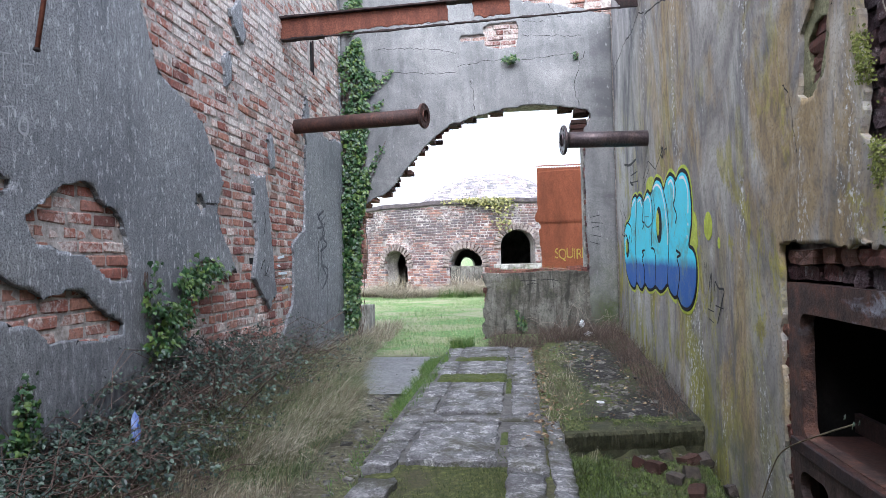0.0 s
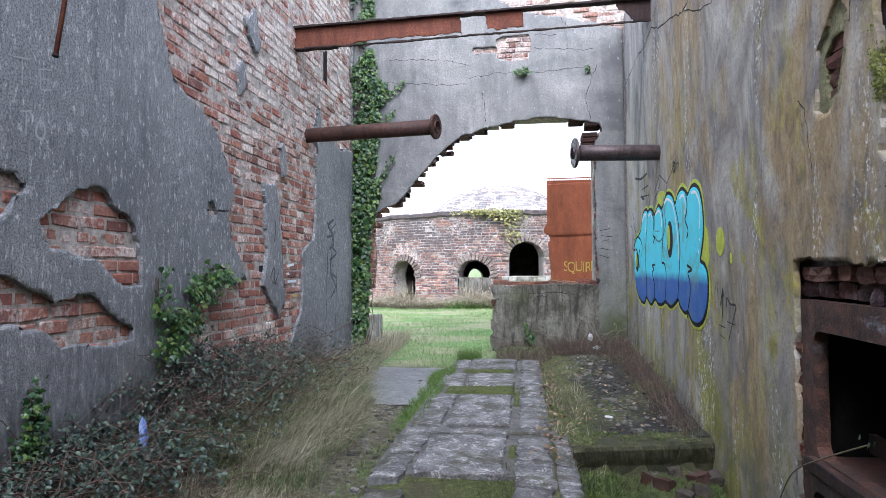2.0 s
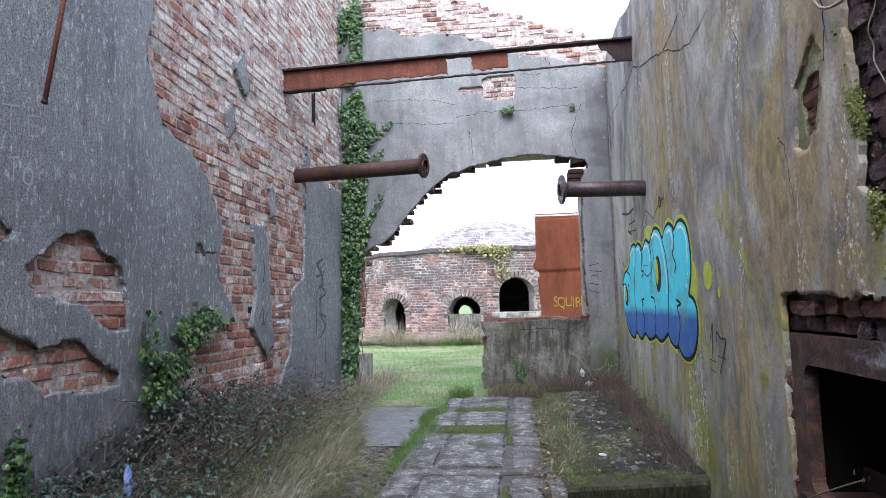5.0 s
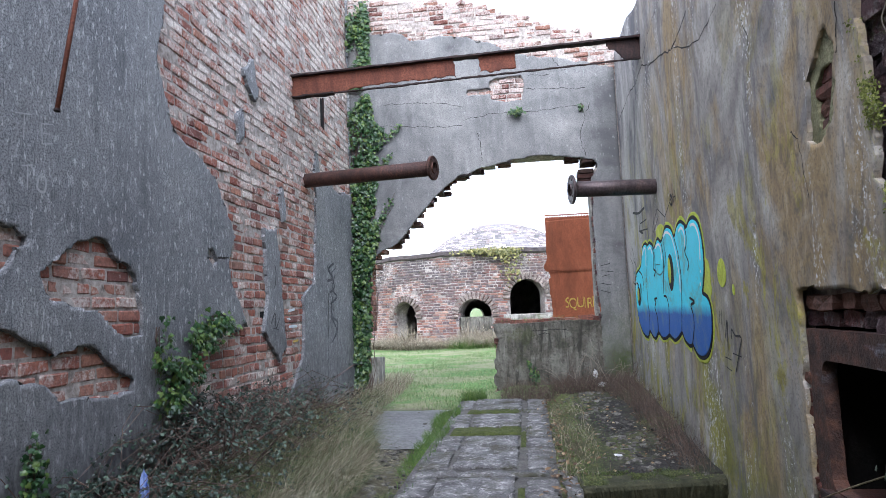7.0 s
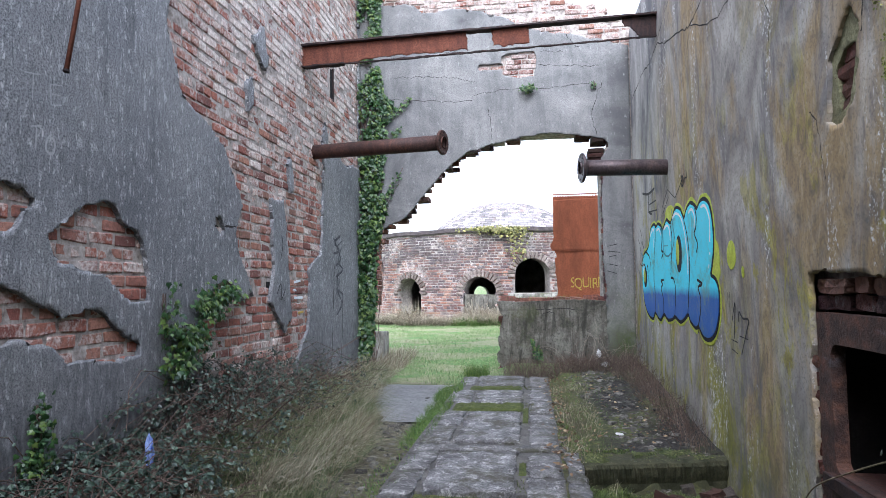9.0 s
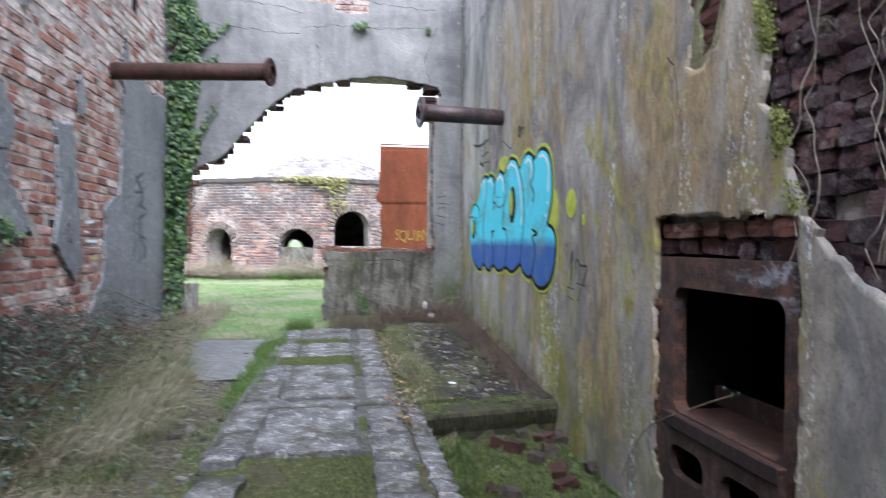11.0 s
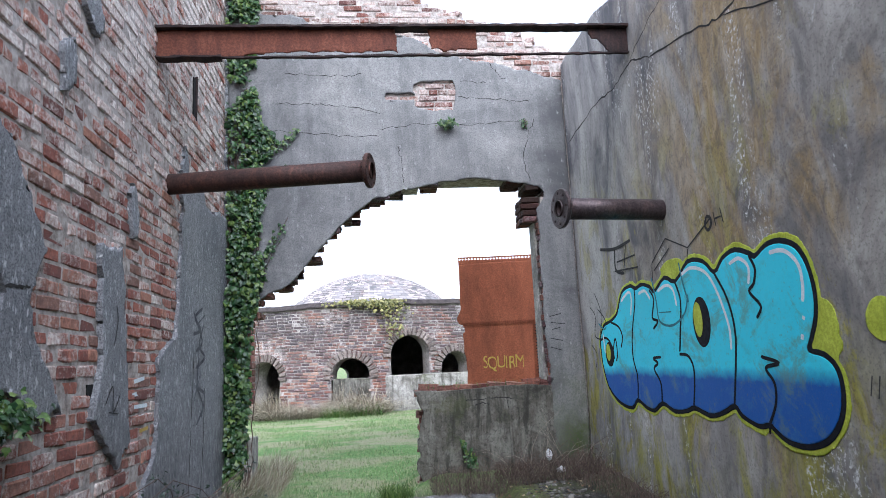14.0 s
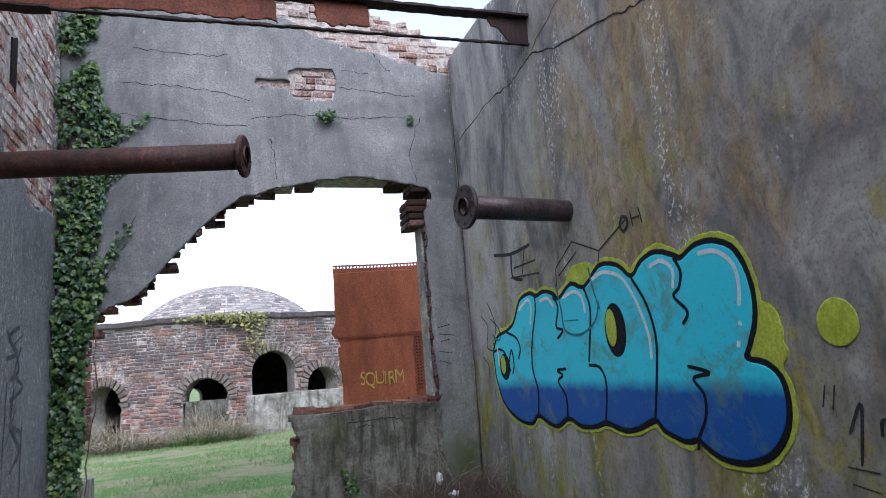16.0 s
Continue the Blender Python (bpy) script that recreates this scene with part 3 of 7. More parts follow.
def ground_z(x, y):
    x, y = np.asarray(x, float), np.asarray(y, float)
    wob = 0.02 * fbm(x, y, 2.5, 3)
    strip = smooth01(x, -1.1, -0.95) * 0.1 - 0.14
    toe = 0.42 * smooth01(y, 6.2, 8.0)
    bank = 0.3 * smooth01(x + toe, -1.6, -2.45) * (0.75 + 0.25 * vn(x, y, 0.9, 5))
    right = smooth01(x, 0.16, 0.3)
    rub = -0.17 + 0.24 * smooth01(y, 5.0, 9.4) + 0.05 * smooth01(x, 0.9, 1.3)
    pit = -0.345 + 0.05 * vn(x, y, 3, 8) + 0.025 * vn(x, y, 9, 18) - 0.12 * smooth01(x, 1.27, 1.32)
    rz = np.where(y > 5.14 + 0.2 * np.clip((x - 0.4) / 0.96, 0, 1), rub, pit)
    inside = (strip + bank) * (1 - right) + rz * right
    outside = -0.12 + 0.2 * smooth01(y, 9.3, 14) + 0.06 * smooth01(y, 15, 20)
    side = smooth01(x, -0.9, -0.3) * 0.22 * (1 - smooth01(y, 9.6, 12))
    k = smooth01(y, 8.9, 9.7)
    far = np.exp(-((np.hypot(x, y) - 10) / 60).clip(0) ** 2)
    return ((inside * (1 - k) + (outside + side) * k) + wob) * far


def build_ground():
    xs = np.concatenate([[-2500, -800, -250, -90, -40, -22, -14, -9, -6, -4.2, -3.3], np.arange(-2.9, 1.7, 0.06), [2.2, 3, 4.5, 7, 11, 18, 32, 80, 250, 800, 2500]])
    ys = np.concatenate([[-2500, -600, -150, -50, -20, -10, -6, -4], np.arange(-3.3, 12, 0.07), np.arange(12, 21, 0.25), [22, 24, 27, 31, 38, 50, 80, 150, 400, 1000, 2500]])
    X, Y = np.meshgrid(xs, ys, indexing="ij")
    Z = ground_z(X, Y)
    n, m = X.shape
    idx = np.arange(n * m).reshape(n, m)
    quads = np.stack([idx[:-1, :-1], idx[1:, :-1], idx[1:, 1:], idx[:-1, 1:]], -1).reshape(-1, 4)
    ob = mesh_ob("ground", np.stack([X, Y, Z], -1).reshape(-1, 3), quads.tolist(), M_GROUND, None, "", True)
    tagged(ob, "trodden earth, moss and lawn running out of the ruin", "ground", "", "structure")
    nz = 0.25 * fbm(X, Y, 1.8, 11)
    inn = 1 - smooth01(Y, 8.6, 9.4)
    lawn = np.clip((1 - inn) + inn * smooth01(-X + nz, 1.5, 2.1) * 0.35, 0, 1)
    moss = np.clip(inn * np.where((X > 0.2) & (Y < 5.08), 1.0, smooth01(X + nz, -1.5, -0.9)), 0, 1)
    nz2 = fbm(X, Y, 2.6, 14)
    rub = inn * smooth01(X + 0.9 * nz, 0.3, 0.75) * smooth01(nz2, -0.35, 0.1) * smooth01(Y, 5.0, 5.4) * (1 - 0.6 * smooth01(Y, 8.2, 9.0))
    for name, w in (("w_lawn", lawn), ("w_moss", moss), ("w_rubble", rub)):
        a = ob.data.attributes.new(name, "FLOAT", "POINT")
        a.data.foreach_set("value", w.ravel().astype(np.float32))
    return ob


ground = build_ground()

# ---- brickwork ----
BRICKS = []
for s in range(6):
    b = bevelled((-0.05, -0.111, -0.036), (0.05, 0.111, 0.036), 0.009, 0.006)
    bmesh.ops.triangulate(b, faces=b.faces[:])
    me = bpy.data.meshes.new("brick")
    b.to_mesh(me)
    b.free()
    BRICKS.append(me)


ROUGH = []
for s in range(8):
    b = bmesh.new()
    box(b, (-0.05, -0.111, -0.036), (0.05, 0.111, 0.036))
    bmesh.ops.subdivide_edges(b, edges=b.edges[:], cuts=1, use_grid_fill=True)
    for v in b.verts:
        v.co = v.co * (1 - 0.1 * (abs(v.co.x) / 0.05 + abs(v.co.y) / 0.111 + abs(v.co.z) / 0.036 > 2.5))
        v.co += Vector((0.016, 0.018, 0.011)) * noise.noise(v.co * 17 + Vector((s * 7.3, 0, 0)))
        v.co.x += 0.012 * noise.noise(v.co * 29 + Vector((0, s * 5.1, 0)))
    bmesh.ops.triangulate(b, faces=b.faces[:])
    me = bpy.data.meshes.new("brick")
    b.to_mesh(me)
    b.free()
    ROUGH.append(me)


def brick_meshes(material, shapes=None):
    made = []
    for me in shapes or BRICKS:
        c = me.copy()
        c.materials.append(material)
        made.append(c)
    return made


def lay_bricks(parent, keep, single, u0, u1, z0, z1, at, material, seed, course=0.086, out=0.006, limit=300, turn=1.4, gap=0.013, shapes=None, lost=0.012):
    """Courses of bricks on a wall face where keep(u, z); single ones where single(u, z), the rest joined."""
    rnd = random.Random(seed)
    meshes, count = brick_meshes(material, shapes), 0
    row = 0
    z = z0
    base = [(np.array([v.co[:] for v in me.vertices]), [tuple(p.vertices) for p in me.polygons]) for me in meshes]
    verts, faces, off = [], [], 0
    while z < z1:
        head = row % 4 == 3
        length = 0.119 if head else 0.236
        ragged = gap < 0.01
        u = u0 - rnd.uniform(0, length)
        while u < u1:
            length = rnd.uniform(0.1, 0.23) if ragged else length
            wob = rnd.uniform(-0.006, 0.006)
            if keep(u + length / 2, z) and rnd.random() > lost:
                k = rnd.randrange(len(meshes))
                m = at(u + length / 2, z + wob * 0.5, rnd.uniform(-out, out)) @ pose(0, 0, 0, rnd.uniform(-turn, turn), rnd.uniform(-turn, turn), rnd.uniform(-turn, turn))
                m = m @ Matrix.Diagonal((1, (length - 0.015) / 0.222 * rnd.uniform(0.96, 1.0), (course - gap) / 0.072 * rnd.uniform(0.93, 1.0), 1))
                if single(u + length / 2, z) and count < limit:
                    ob = new("brick", meshes[k])
                    ob.matrix_basis = m
                    ob.parent = parent
                    count += 1
                else:
                    P, Fc = base[k]
                    M4 = np.array(m)
                    verts.append(P @ M4[:3, :3].T + M4[:3, 3])
                    faces += [tuple(q + off for q in fc) for fc in Fc]
                    off += len(P)
            u += length
        z += course
        row += 1
    if verts:
        ob = mesh_ob("brickwork", np.concatenate(verts), faces, material, parent)
        tagged(ob, "rest of the exposed brickwork", "", "", "stuff")


def on_left(u, z, out):
    return pose(XL - 0.081 + out, u, z)


def on_right(u, z, out):
    return pose(XR + 0.1 + out, u, z)


def on_end(u, z, out):
    return pose(u, YE + 0.075 + out, z, 0, 0, 90)


# ---- the side wall with the great patch of bare brick ----
BARE = [(4.40, 6.3), (4.37, 3.6), (4.27, 3.15), (4.36, 2.87), (4.5, 2.68), (4.8, 2.57), (5.05, 2.46), (5.33, 2.2), (5.5, 1.95), (5.38, 1.7),
        (5.5, 1.45), (5.74, 1.18), (5.58, 1.12), (5.22, 1.27), (4.9, 1.15), (4.75, 0.7), (5.0, 0.3), (6.75, 0.12), (6.9, 0.4), (7.28, 0.8),
        (7.3, 1.42), (7.72, 1.6), (7.8, 2.2), (7.82, 2.75), (7.78, 3.05), (7.9, 3.32), (8.02, 2.98), (8.45, 3.08), (8.6, 2.9), (9.52, 3.0), (9.52, 6.3)]
STRIP = [(6.2, 2.1), (6.5, 2.12), (6.62, 1.5), (6.74, 0.9), (6.55, 0.76), (6.15, 1.08), (6.26, 1.35)]
HOLE_A = [(3.15, 1.48), (3.27, 1.58), (3.46, 1.71), (3.7, 1.73), (3.87, 1.63), (4.01, 1.53), (4.1, 1.34), (4.09, 1.12), (3.88, 1.12), (3.76, 1.2), (3.62, 1.29), (3.3, 1.32), (3.2, 1.38)]
HOLE_B = [(1.5, 1.3), (2.99, 1.23), (3.14, 1.13), (3.3, 1.08), (3.55, 1.08), (3.8, 0.95), (4.1, 0.77), (3.8, 0.76), (3.4, 0.8), (3.2, 0.88), (3.0, 0.95), (1.5, 0.92)]
HOLE_C = [(2.5, 1.75), (3.0, 1.73), (3.12, 1.67), (3.0, 1.6), (3.02, 1.52), (2.5, 1.5)]
HOLE_D = [(5.0, 1.75), (5.11, 1.81), (5.22, 1.74), (5.13, 1.63)]
RAGS = [[(5.6, 3.1), (5.72, 3.2), (5.75, 2.98), (5.66, 2.86)], [(5.75, 3.6), (5.95, 3.75), (6.1, 3.5), (6.0, 3.3)],
        [(6.6, 2.55), (6.7, 2.65), (6.8, 2.3), (6.7, 2.2)]]


def bare_left(u, v):
    """Positive where the render has come away."""
    rough = 0.05 * fbm(u, v, 6, 21) + 0.018 * fbm(u, v, 24, 31)
    d = sdf(BARE, u, v)
    d = np.minimum(d, -sdf(STRIP, u, v))
    for rag in RAGS:
        d = np.minimum(d, -sdf(rag, u, v))
    for h in (HOLE_A, HOLE_B, HOLE_C, HOLE_D):
        d = np.maximum(d, sdf(h, u, v))
    return d + rough


def left_face(u, v, depth):
    return np.stack([XL - depth + 0.008 * fbm(u, v, 1.2, 41) + 0.0 * u, u, v], -1)


bm = bmesh.new()
box(bm, (XL - 0.6, YB, -0.6), (XL - 0.037, YE + 0.4, 6.25))
wall_west = tagged(part("wall_west", bm, M_MORTAR), "tall brick wall under broken dark grey render", "wall", "", "structure")
sheet("render_coat", YB, YE, -0.4, 6.25, 0.036, lambda u, v: -bare_left(u, v), left_face, 0.037, M_LEFT, wall_west, "dark grey cement render with ragged edges")
lay_bricks(wall_west, lambda u, z: bare_left(np.array(u), np.array(z)) > -0.11 and not (6.08 < u < 6.34 and 1.18 < z < 1.28) and not (8.14 < u < 8.3 and 3.7 < z < 4.1), lambda u, z: (u < 4.4) or (z < 2.05 and u < 7.4), 1.6, 9.45, -0.2, 6.2, on_left, M_BRICK_W, 3, 0.086)

# no real recess here: a black box paints the socket's shade
bm = bmesh.new()
box(bm, (XL - 0.05, 6.13, 1.185), (XL - 0.034, 6.29, 1.275), 0.004)
part("putlog_hole", bm, M_DARK, wall_west, "flat black box standing for the shade in a missing brick's socket")

# the slot is not cut; this black strip stands for its shade
bm = bmesh.new()
box(bm, (XL - 0.05, 8.18, 3.7), (XL - 0.027, 8.25, 4.09), 0.004)
part("wall_slot", bm, M_DARK, wall_west, "black strip standing for the shade in a narrow upright slot")
bm = bmesh.new()
box(bm, (XL - 0.05, 8.255, 3.68), (XL - 0.012, 8.28, 4.12), 0.004)
part("slot_jamb", bm, M_BEAM_D, wall_west, "rusty iron edge of the slot")

# ---- the end wall with the broken opening ----
JAMB_Z = [-0.4, 0.1, 0.9, 1.75, 2.02, 2.25, 2.66, 2.93, 3.2, 3.28, 3.38, 3.44]
JAMB_X = [-2.62, -2.6, -2.42, -2.3, -2.28, -1.95, -1.6, -1.35, -1.0, -0.7, -0.25, 0.2]
EAST_Z = [-0.4, 1.05, 1.64, 2.96, 2.99, 3.14, 3.18, 3.3, 3.4, 3.44]
EAST_X = [0.93, 0.92, 0.86, 0.87, 0.72, 0.72, 0.98, 0.8, 0.5, 0.3]
TOP_X = [-2.65, -1.34, -0.73, -0.14, 0.35, 0.76, 1.25, 1.36]
TOP_Z = [6.1, 5.93, 5.82, 5.62, 5.44, 5.28, 5.06, 5.03]
COAT_Z = [5.6, 5.35, 5.3, 5.05, 4.95, 4.82, 4.72, 4.7]
PATCH = [(-0.48, 4.62), (-0.2, 4.66), (0.01, 4.67), (0.03, 4.5), (0.0, 4.29), (-0.3, 4.27), (-0.48, 4.32)]
PATCH_B = [(-0.86, 4.5), (-0.48, 4.51), (-0.48, 4.41), (-0.83, 4.41)]
OPENING = [(x - (0.11 if z < 2.03 else 0.0), z) for x, z in zip(JAMB_X, JAMB_Z)] + [(0.5, 3.4), (0.98, 3.32), (1.05, 3.2), (0.93, 3.02), (0.925, 1.64), (0.95, 1.05), (0.95, -0.4)]


def end_coat(u, v):
    rough = 0.02 * fbm(u, v, 6, 51) + 0.012 * fbm(u, v, 25, 52)
    d = -sdf(OPENING, u, v)
    d = np.minimum(d, np.interp(u, TOP_X, COAT_Z) - v + 0.12 * fbm(u, v, 2.5, 53))
    d = np.minimum(d, -np.maximum(sdf(PATCH, u, v), sdf(PATCH_B, u, v)))
    return d + rough


def end_face(u, v, depth):
    return np.stack([u, YE + depth - 0.006 * fbm(u, v, 1.3, 55) + 0.0 * u, v], -1)


def build_end_wall():
    rnd = random.Random(12)
    bm = bmesh.new()
    course, z, edges = 0.078, -0.4, []
    y0, y1 = YE + 0.035, YE + 0.42
    while z < 6.1:
        zc = z + course / 2
        top = [x for x in np.arange(-2.65, 1.37, 0.06) if np.interp(x, TOP_X, TOP_Z) + 0.03 * vn(x, 0, 4, 9) > zc]
        if top:
            x_end = min(max(top), XR)
            if zc < 3.44:
                q = 0.115
                xl = math.floor((np.interp(zc, JAMB_Z, JAMB_X) + rnd.uniform(-0.03, 0.03)) / q) * q
                xr = math.ceil((np.interp(zc, EAST_Z, EAST_X) + rnd.uniform(-0.02, 0.02)) / q) * q if zc < 2.9 or zc > 3.2 else 0.75
                if xl - 0.24 > XL:
                    box(bm, (XL - 0.05, y0, z), (xl - 0.235, y1, z + course))
                edges += [(xl, z, -1), (xr, z, 1)]
                box(bm, (min(xr + 0.235, XR - 0.02), y0, z), (XR + 0.3, y1, z + course))
            else:
                box(bm, (XL - 0.05, y0, z), (x_end + (0.3 if x_end > 1.29 else 0), y1, z + course))
        z += course
    wall = tagged(part("wall_north", bm, M_MORTAR), "grey rendered end wall with a broken-out arch", "wall", "", "structure")
    sheet("render_coat", XL, XR, -0.3, 5.7, 0.036, end_coat, end_face, 0.035, M_END, wall, "pale grey cracked cement render")
    # very dark brick copy: underside shade of the corbel put into its colour
    soot_or_shade = brick_meshes(mat_brick("underside_shade_brick", 0.0, 0.16))
    meshes, red, grim = brick_meshes(M_RAW), brick_meshes(M_BRICK), brick_meshes(M_BRICK_D)
    for x, z, s in edges:
        for deep in range(4):
            ob = new("brick", ((red if rnd.random() < 0.5 else grim) if z < 2.2 and s < 0 else (soot_or_shade if z > 2.9 and s > 0 else grim if rnd.random() < 0.4 else meshes))[rnd.randrange(6)])
            w = rnd.choice((0.222, 0.222, 0.2, 0.165))
            jut = rnd.choice((0, 0, 0, 0.05, 0.1)) if 2.1 < z < 3.3 and s < 0 else 0
            ob.matrix_basis = pose(x + s * (w / 2) - s * jut + (0 if deep else rnd.uniform(-0.012, 0.012)), y0 + 0.055 + deep * 0.1 - 0.03, z + course / 2, rnd.uniform(-2, 2), rnd.uniform(-1.5, 1.5), 90 + rnd.uniform(-2, 2)) @ Matrix.Diagonal((1, w / 0.222, 0.92, 1))
            ob.parent = wall
    top_keep = lambda u, z: np.interp(u, TOP_X, TOP_Z) + 0.03 * vn(u, 0, 4, 9) > z and (end_coat(np.array(u), np.array(z)) < 0.1) and z > 3.6
    lay_bricks(wall, top_keep, lambda u, z: True, XL, XR + 0.1, 3.66, 6.1, on_end, M_BRICK_T, 8, 0.078, 0.012)
    bm = bmesh.new()
    box(bm, (0.893, YE + 0.11, 0.95), (0.95, YE + 0.31, 2.9), 0.008, rnd)
    ob = part("jamb_render", bm, M_CONC, wall, "pale cement strip down the jamb")
    # loose bricks left along the crest
    crest = brick_meshes(M_BRICK_T)
    for k in range(34):
        x = rnd.uniform(-2.5, 1.3)
        ob = new("brick", crest[rnd.randrange(6)])
        ob.matrix_basis = pose(x, YE + rnd.uniform(0.08, 0.35), np.interp(x, TOP_X, TOP_Z) + 0.02 + rnd.uniform(-0.03, 0.03), rnd.uniform(-9, 9), rnd.uniform(-9, 9), rnd.uniform(40, 140))
        ob.parent = wall
    return wall


wall_north = build_end_wall()

# ---- the stained side wall with the furnace mouth ----
N_Y0, N_Y1, N_Z0, N_Z1 = 2.57, 3.75, -0.44, 1.25
RAW = [(2.9, 4.9), (2.85, 2.3), (2.78, 1.94), (2.8, 1.69), (2.7, 1.63), (2.65, 1.4), (2.57, 1.23), (2.44, 1.07), (2.2, 0.95), (1.5, 0.8), (0.6, 1.1), (0.4, 4.9)]
POCK = [(3.38, 2.3), (3.27, 2.38), (3.15, 2.52), (3.07, 2.38), (3.1, 2.02), (3.25, 1.93), (3.4, 1.98)]
SPALL = [[(6.95, 3.57), (6.98, 3.66), (7.03, 3.6), (7.0, 3.55)]]


def bare_right(u, v):
    rough = 0.035 * fbm(u, v, 5, 61) + 0.02 * fbm(u, v, 20, 62)
    d = np.maximum(sdf(RAW, u, v), sdf(POCK, u, v))
    mouth = sdf([(N_Y0 + 0.0, -0.6), (N_Y0, N_Z1 - 0.03), (3.05, N_Z1 - 0.02), (3.69, N_Z1), (3.7, 0.0), (3.66, -0.1), (3.3, -0.2), (3.2, -0.6)], u, v)
    for s in SPALL:
        d = np.maximum(d, sdf(s, u, v))
    return np.maximum(d, mouth) + rough


def right_top(u):
    return 4.74 + 0.12 * smooth01(u, 7.7, 8.4) + 0.03 * fbm(u, u * 0, 1.5, 66) + 0.0 * u


def right_face(u, v, depth):
    return np.stack([XR + depth - 0.012 * fbm(u, v, 0.9, 63) - 0.003 * fbm(u, v, 5, 64), u, v], -1)


bm = bmesh.new()
x0, x1 = XR + 0.1, XR + 0.6
box(bm, (x0, YB, -0.7), (x1, N_Y0, 4.7))
box(bm, (x0, N_Y1, -0.7), (x1, YE + 0.4, 4.7))
box(bm, (x0, N_Y0, 1.2), (x1, N_Y1, 4.7))
box(bm, (x0, N_Y0, -0.7), (x1, N_Y1, N_Z0))
wall_east = tagged(part("wall_east", bm, M_MORTAR), "tall rendered wall stained ochre, green and grey", "wall", "", "structure")
sheet("render_coat", YB, YE, -0.6, 4.9, 0.036, lambda u, v: np.minimum(-bare_right(u, v), right_top(u) - v), right_face, 0.032, M_RIGHT, wall_east, "stained lichen-streaked render")
lay_bricks(wall_east, lambda u, z: bare_right(np.array(u), np.array(z)) > -0.1 and (z > 1.0 or u < 2.5) and u < 2.97, lambda u, z: u > 1.6, 0.3, 3.9, 0.76, 4.65, on_right, M_RAW, 5, 0.082, 0.016, 300, 3.5, -0.004, ROUGH, 0.04)
CORE = [(3.33, 2.22), (3.24, 2.3), (3.13, 2.3), (3.17, 2.16), (3.2, 2.03), (3.3, 2.0)]
sheet("undercoat", 2.98, 3.5, 1.85, 2.6, 0.02, lambda u, v: np.minimum(sdf(POCK, u, v) + 0.05, -sdf(CORE, u, v) + 0.02 * fbm(u, v, 9, 67)), lambda u, v, d: np.stack([XR + 0.024 + d + 0.008 * fbm(u, v, 7, 68), u, v], -1), 0.03, mat_plain("lichened_undercoat", (0.15, 0.145, 0.08), (0.34, 0.325, 0.19), 9, 0.95, 0.8, 0.02), wall_east, "lichen-covered undercoat in a spall")
spall_bricks = brick_meshes(mat_brick("spalled_brick", 0.0, 0.4), ROUGH)
for k, (y, z) in enumerate(((3.22, 2.03), (3.2, 2.11), (3.25, 2.19), (3.19, 2.27), (3.22, 2.35))):
    ob = new("brick", spall_bricks[k])
    ob.matrix_basis = pose(XR + 0.083, y, z, 3 * k - 6, 0, 4 - 2 * k) @ Matrix.Diagonal((1, 0.9, 1.1, 1))
    ob.parent = wall_east
bm = bmesh.new()
box(bm, (XL - 0.6, YB - 0.4, -0.6), (XR + 0.6, YB, 4.8))
tagged(part("wall_south", bm, M_LEFT), "plain grey wall closing the ruin", "wall", "", "structure")


# ---- the sunken rim and the low wall in the opening ----
def low_wall():
    w = thing("low_wall", 0.2, YE + 0.1, 0.1, "low grey concrete wall with mossy broken brick top", "wall", "", "structure")
    f = lambda u, v: np.minimum(u + 0.57 + 0.1 * fbm(v, u * 0, 5, 71) + 0.02 * fbm(u, v, 20, 73), 0.985 - v + 0.03 * fbm(u, v * 0, 3, 72))
    bm = bmesh.new()
    box(bm, (-0.5, YE + 0.03, -0.3), (XR - 0.3, YE + 0.3, 0.97))
    under(part("core", bm, M_MORTAR), w)
    under(sheet("render_coat", -0.75, 1.0, -0.3, 1.1, 0.024, f, lambda u, v, d: np.stack([u, YE + 0.005 + d - 0.004 * fbm(u, v, 2, 74), v], -1), 0.06, M_DIRTY), w)
    rnd = random.Random(5)
    ms, ml = brick_meshes(mat_brick("weathered_top_brick", 0.0, 0.7), ROUGH), brick_meshes(M_BRICK_D, ROUGH)
    for k in range(8):
        ob = new("brick", ms[k % 6])
        ob.matrix_basis = pose(-0.45 + 0.2 * k, YE + 0.1 + rnd.uniform(0, 0.06), 1.005 + rnd.uniform(-0.015, 0.02), rnd.uniform(-6, 6), rnd.uniform(-4, 4), 90 + rnd.uniform(-6, 6))
        under(ob, w)
    for k in range(15):
        ob = new("brick", ml[k % 6])
        ob.matrix_basis = pose(-0.44 + rnd.uniform(-0.06, 0.02), YE + 0.14 + rnd.uniform(-0.03, 0.06), -0.12 + 0.076 * k, rnd.uniform(-4, 4), rnd.uniform(-4, 4), 90 + rnd.uniform(-5, 5))
        under(ob, w)
    return w


low_wall()


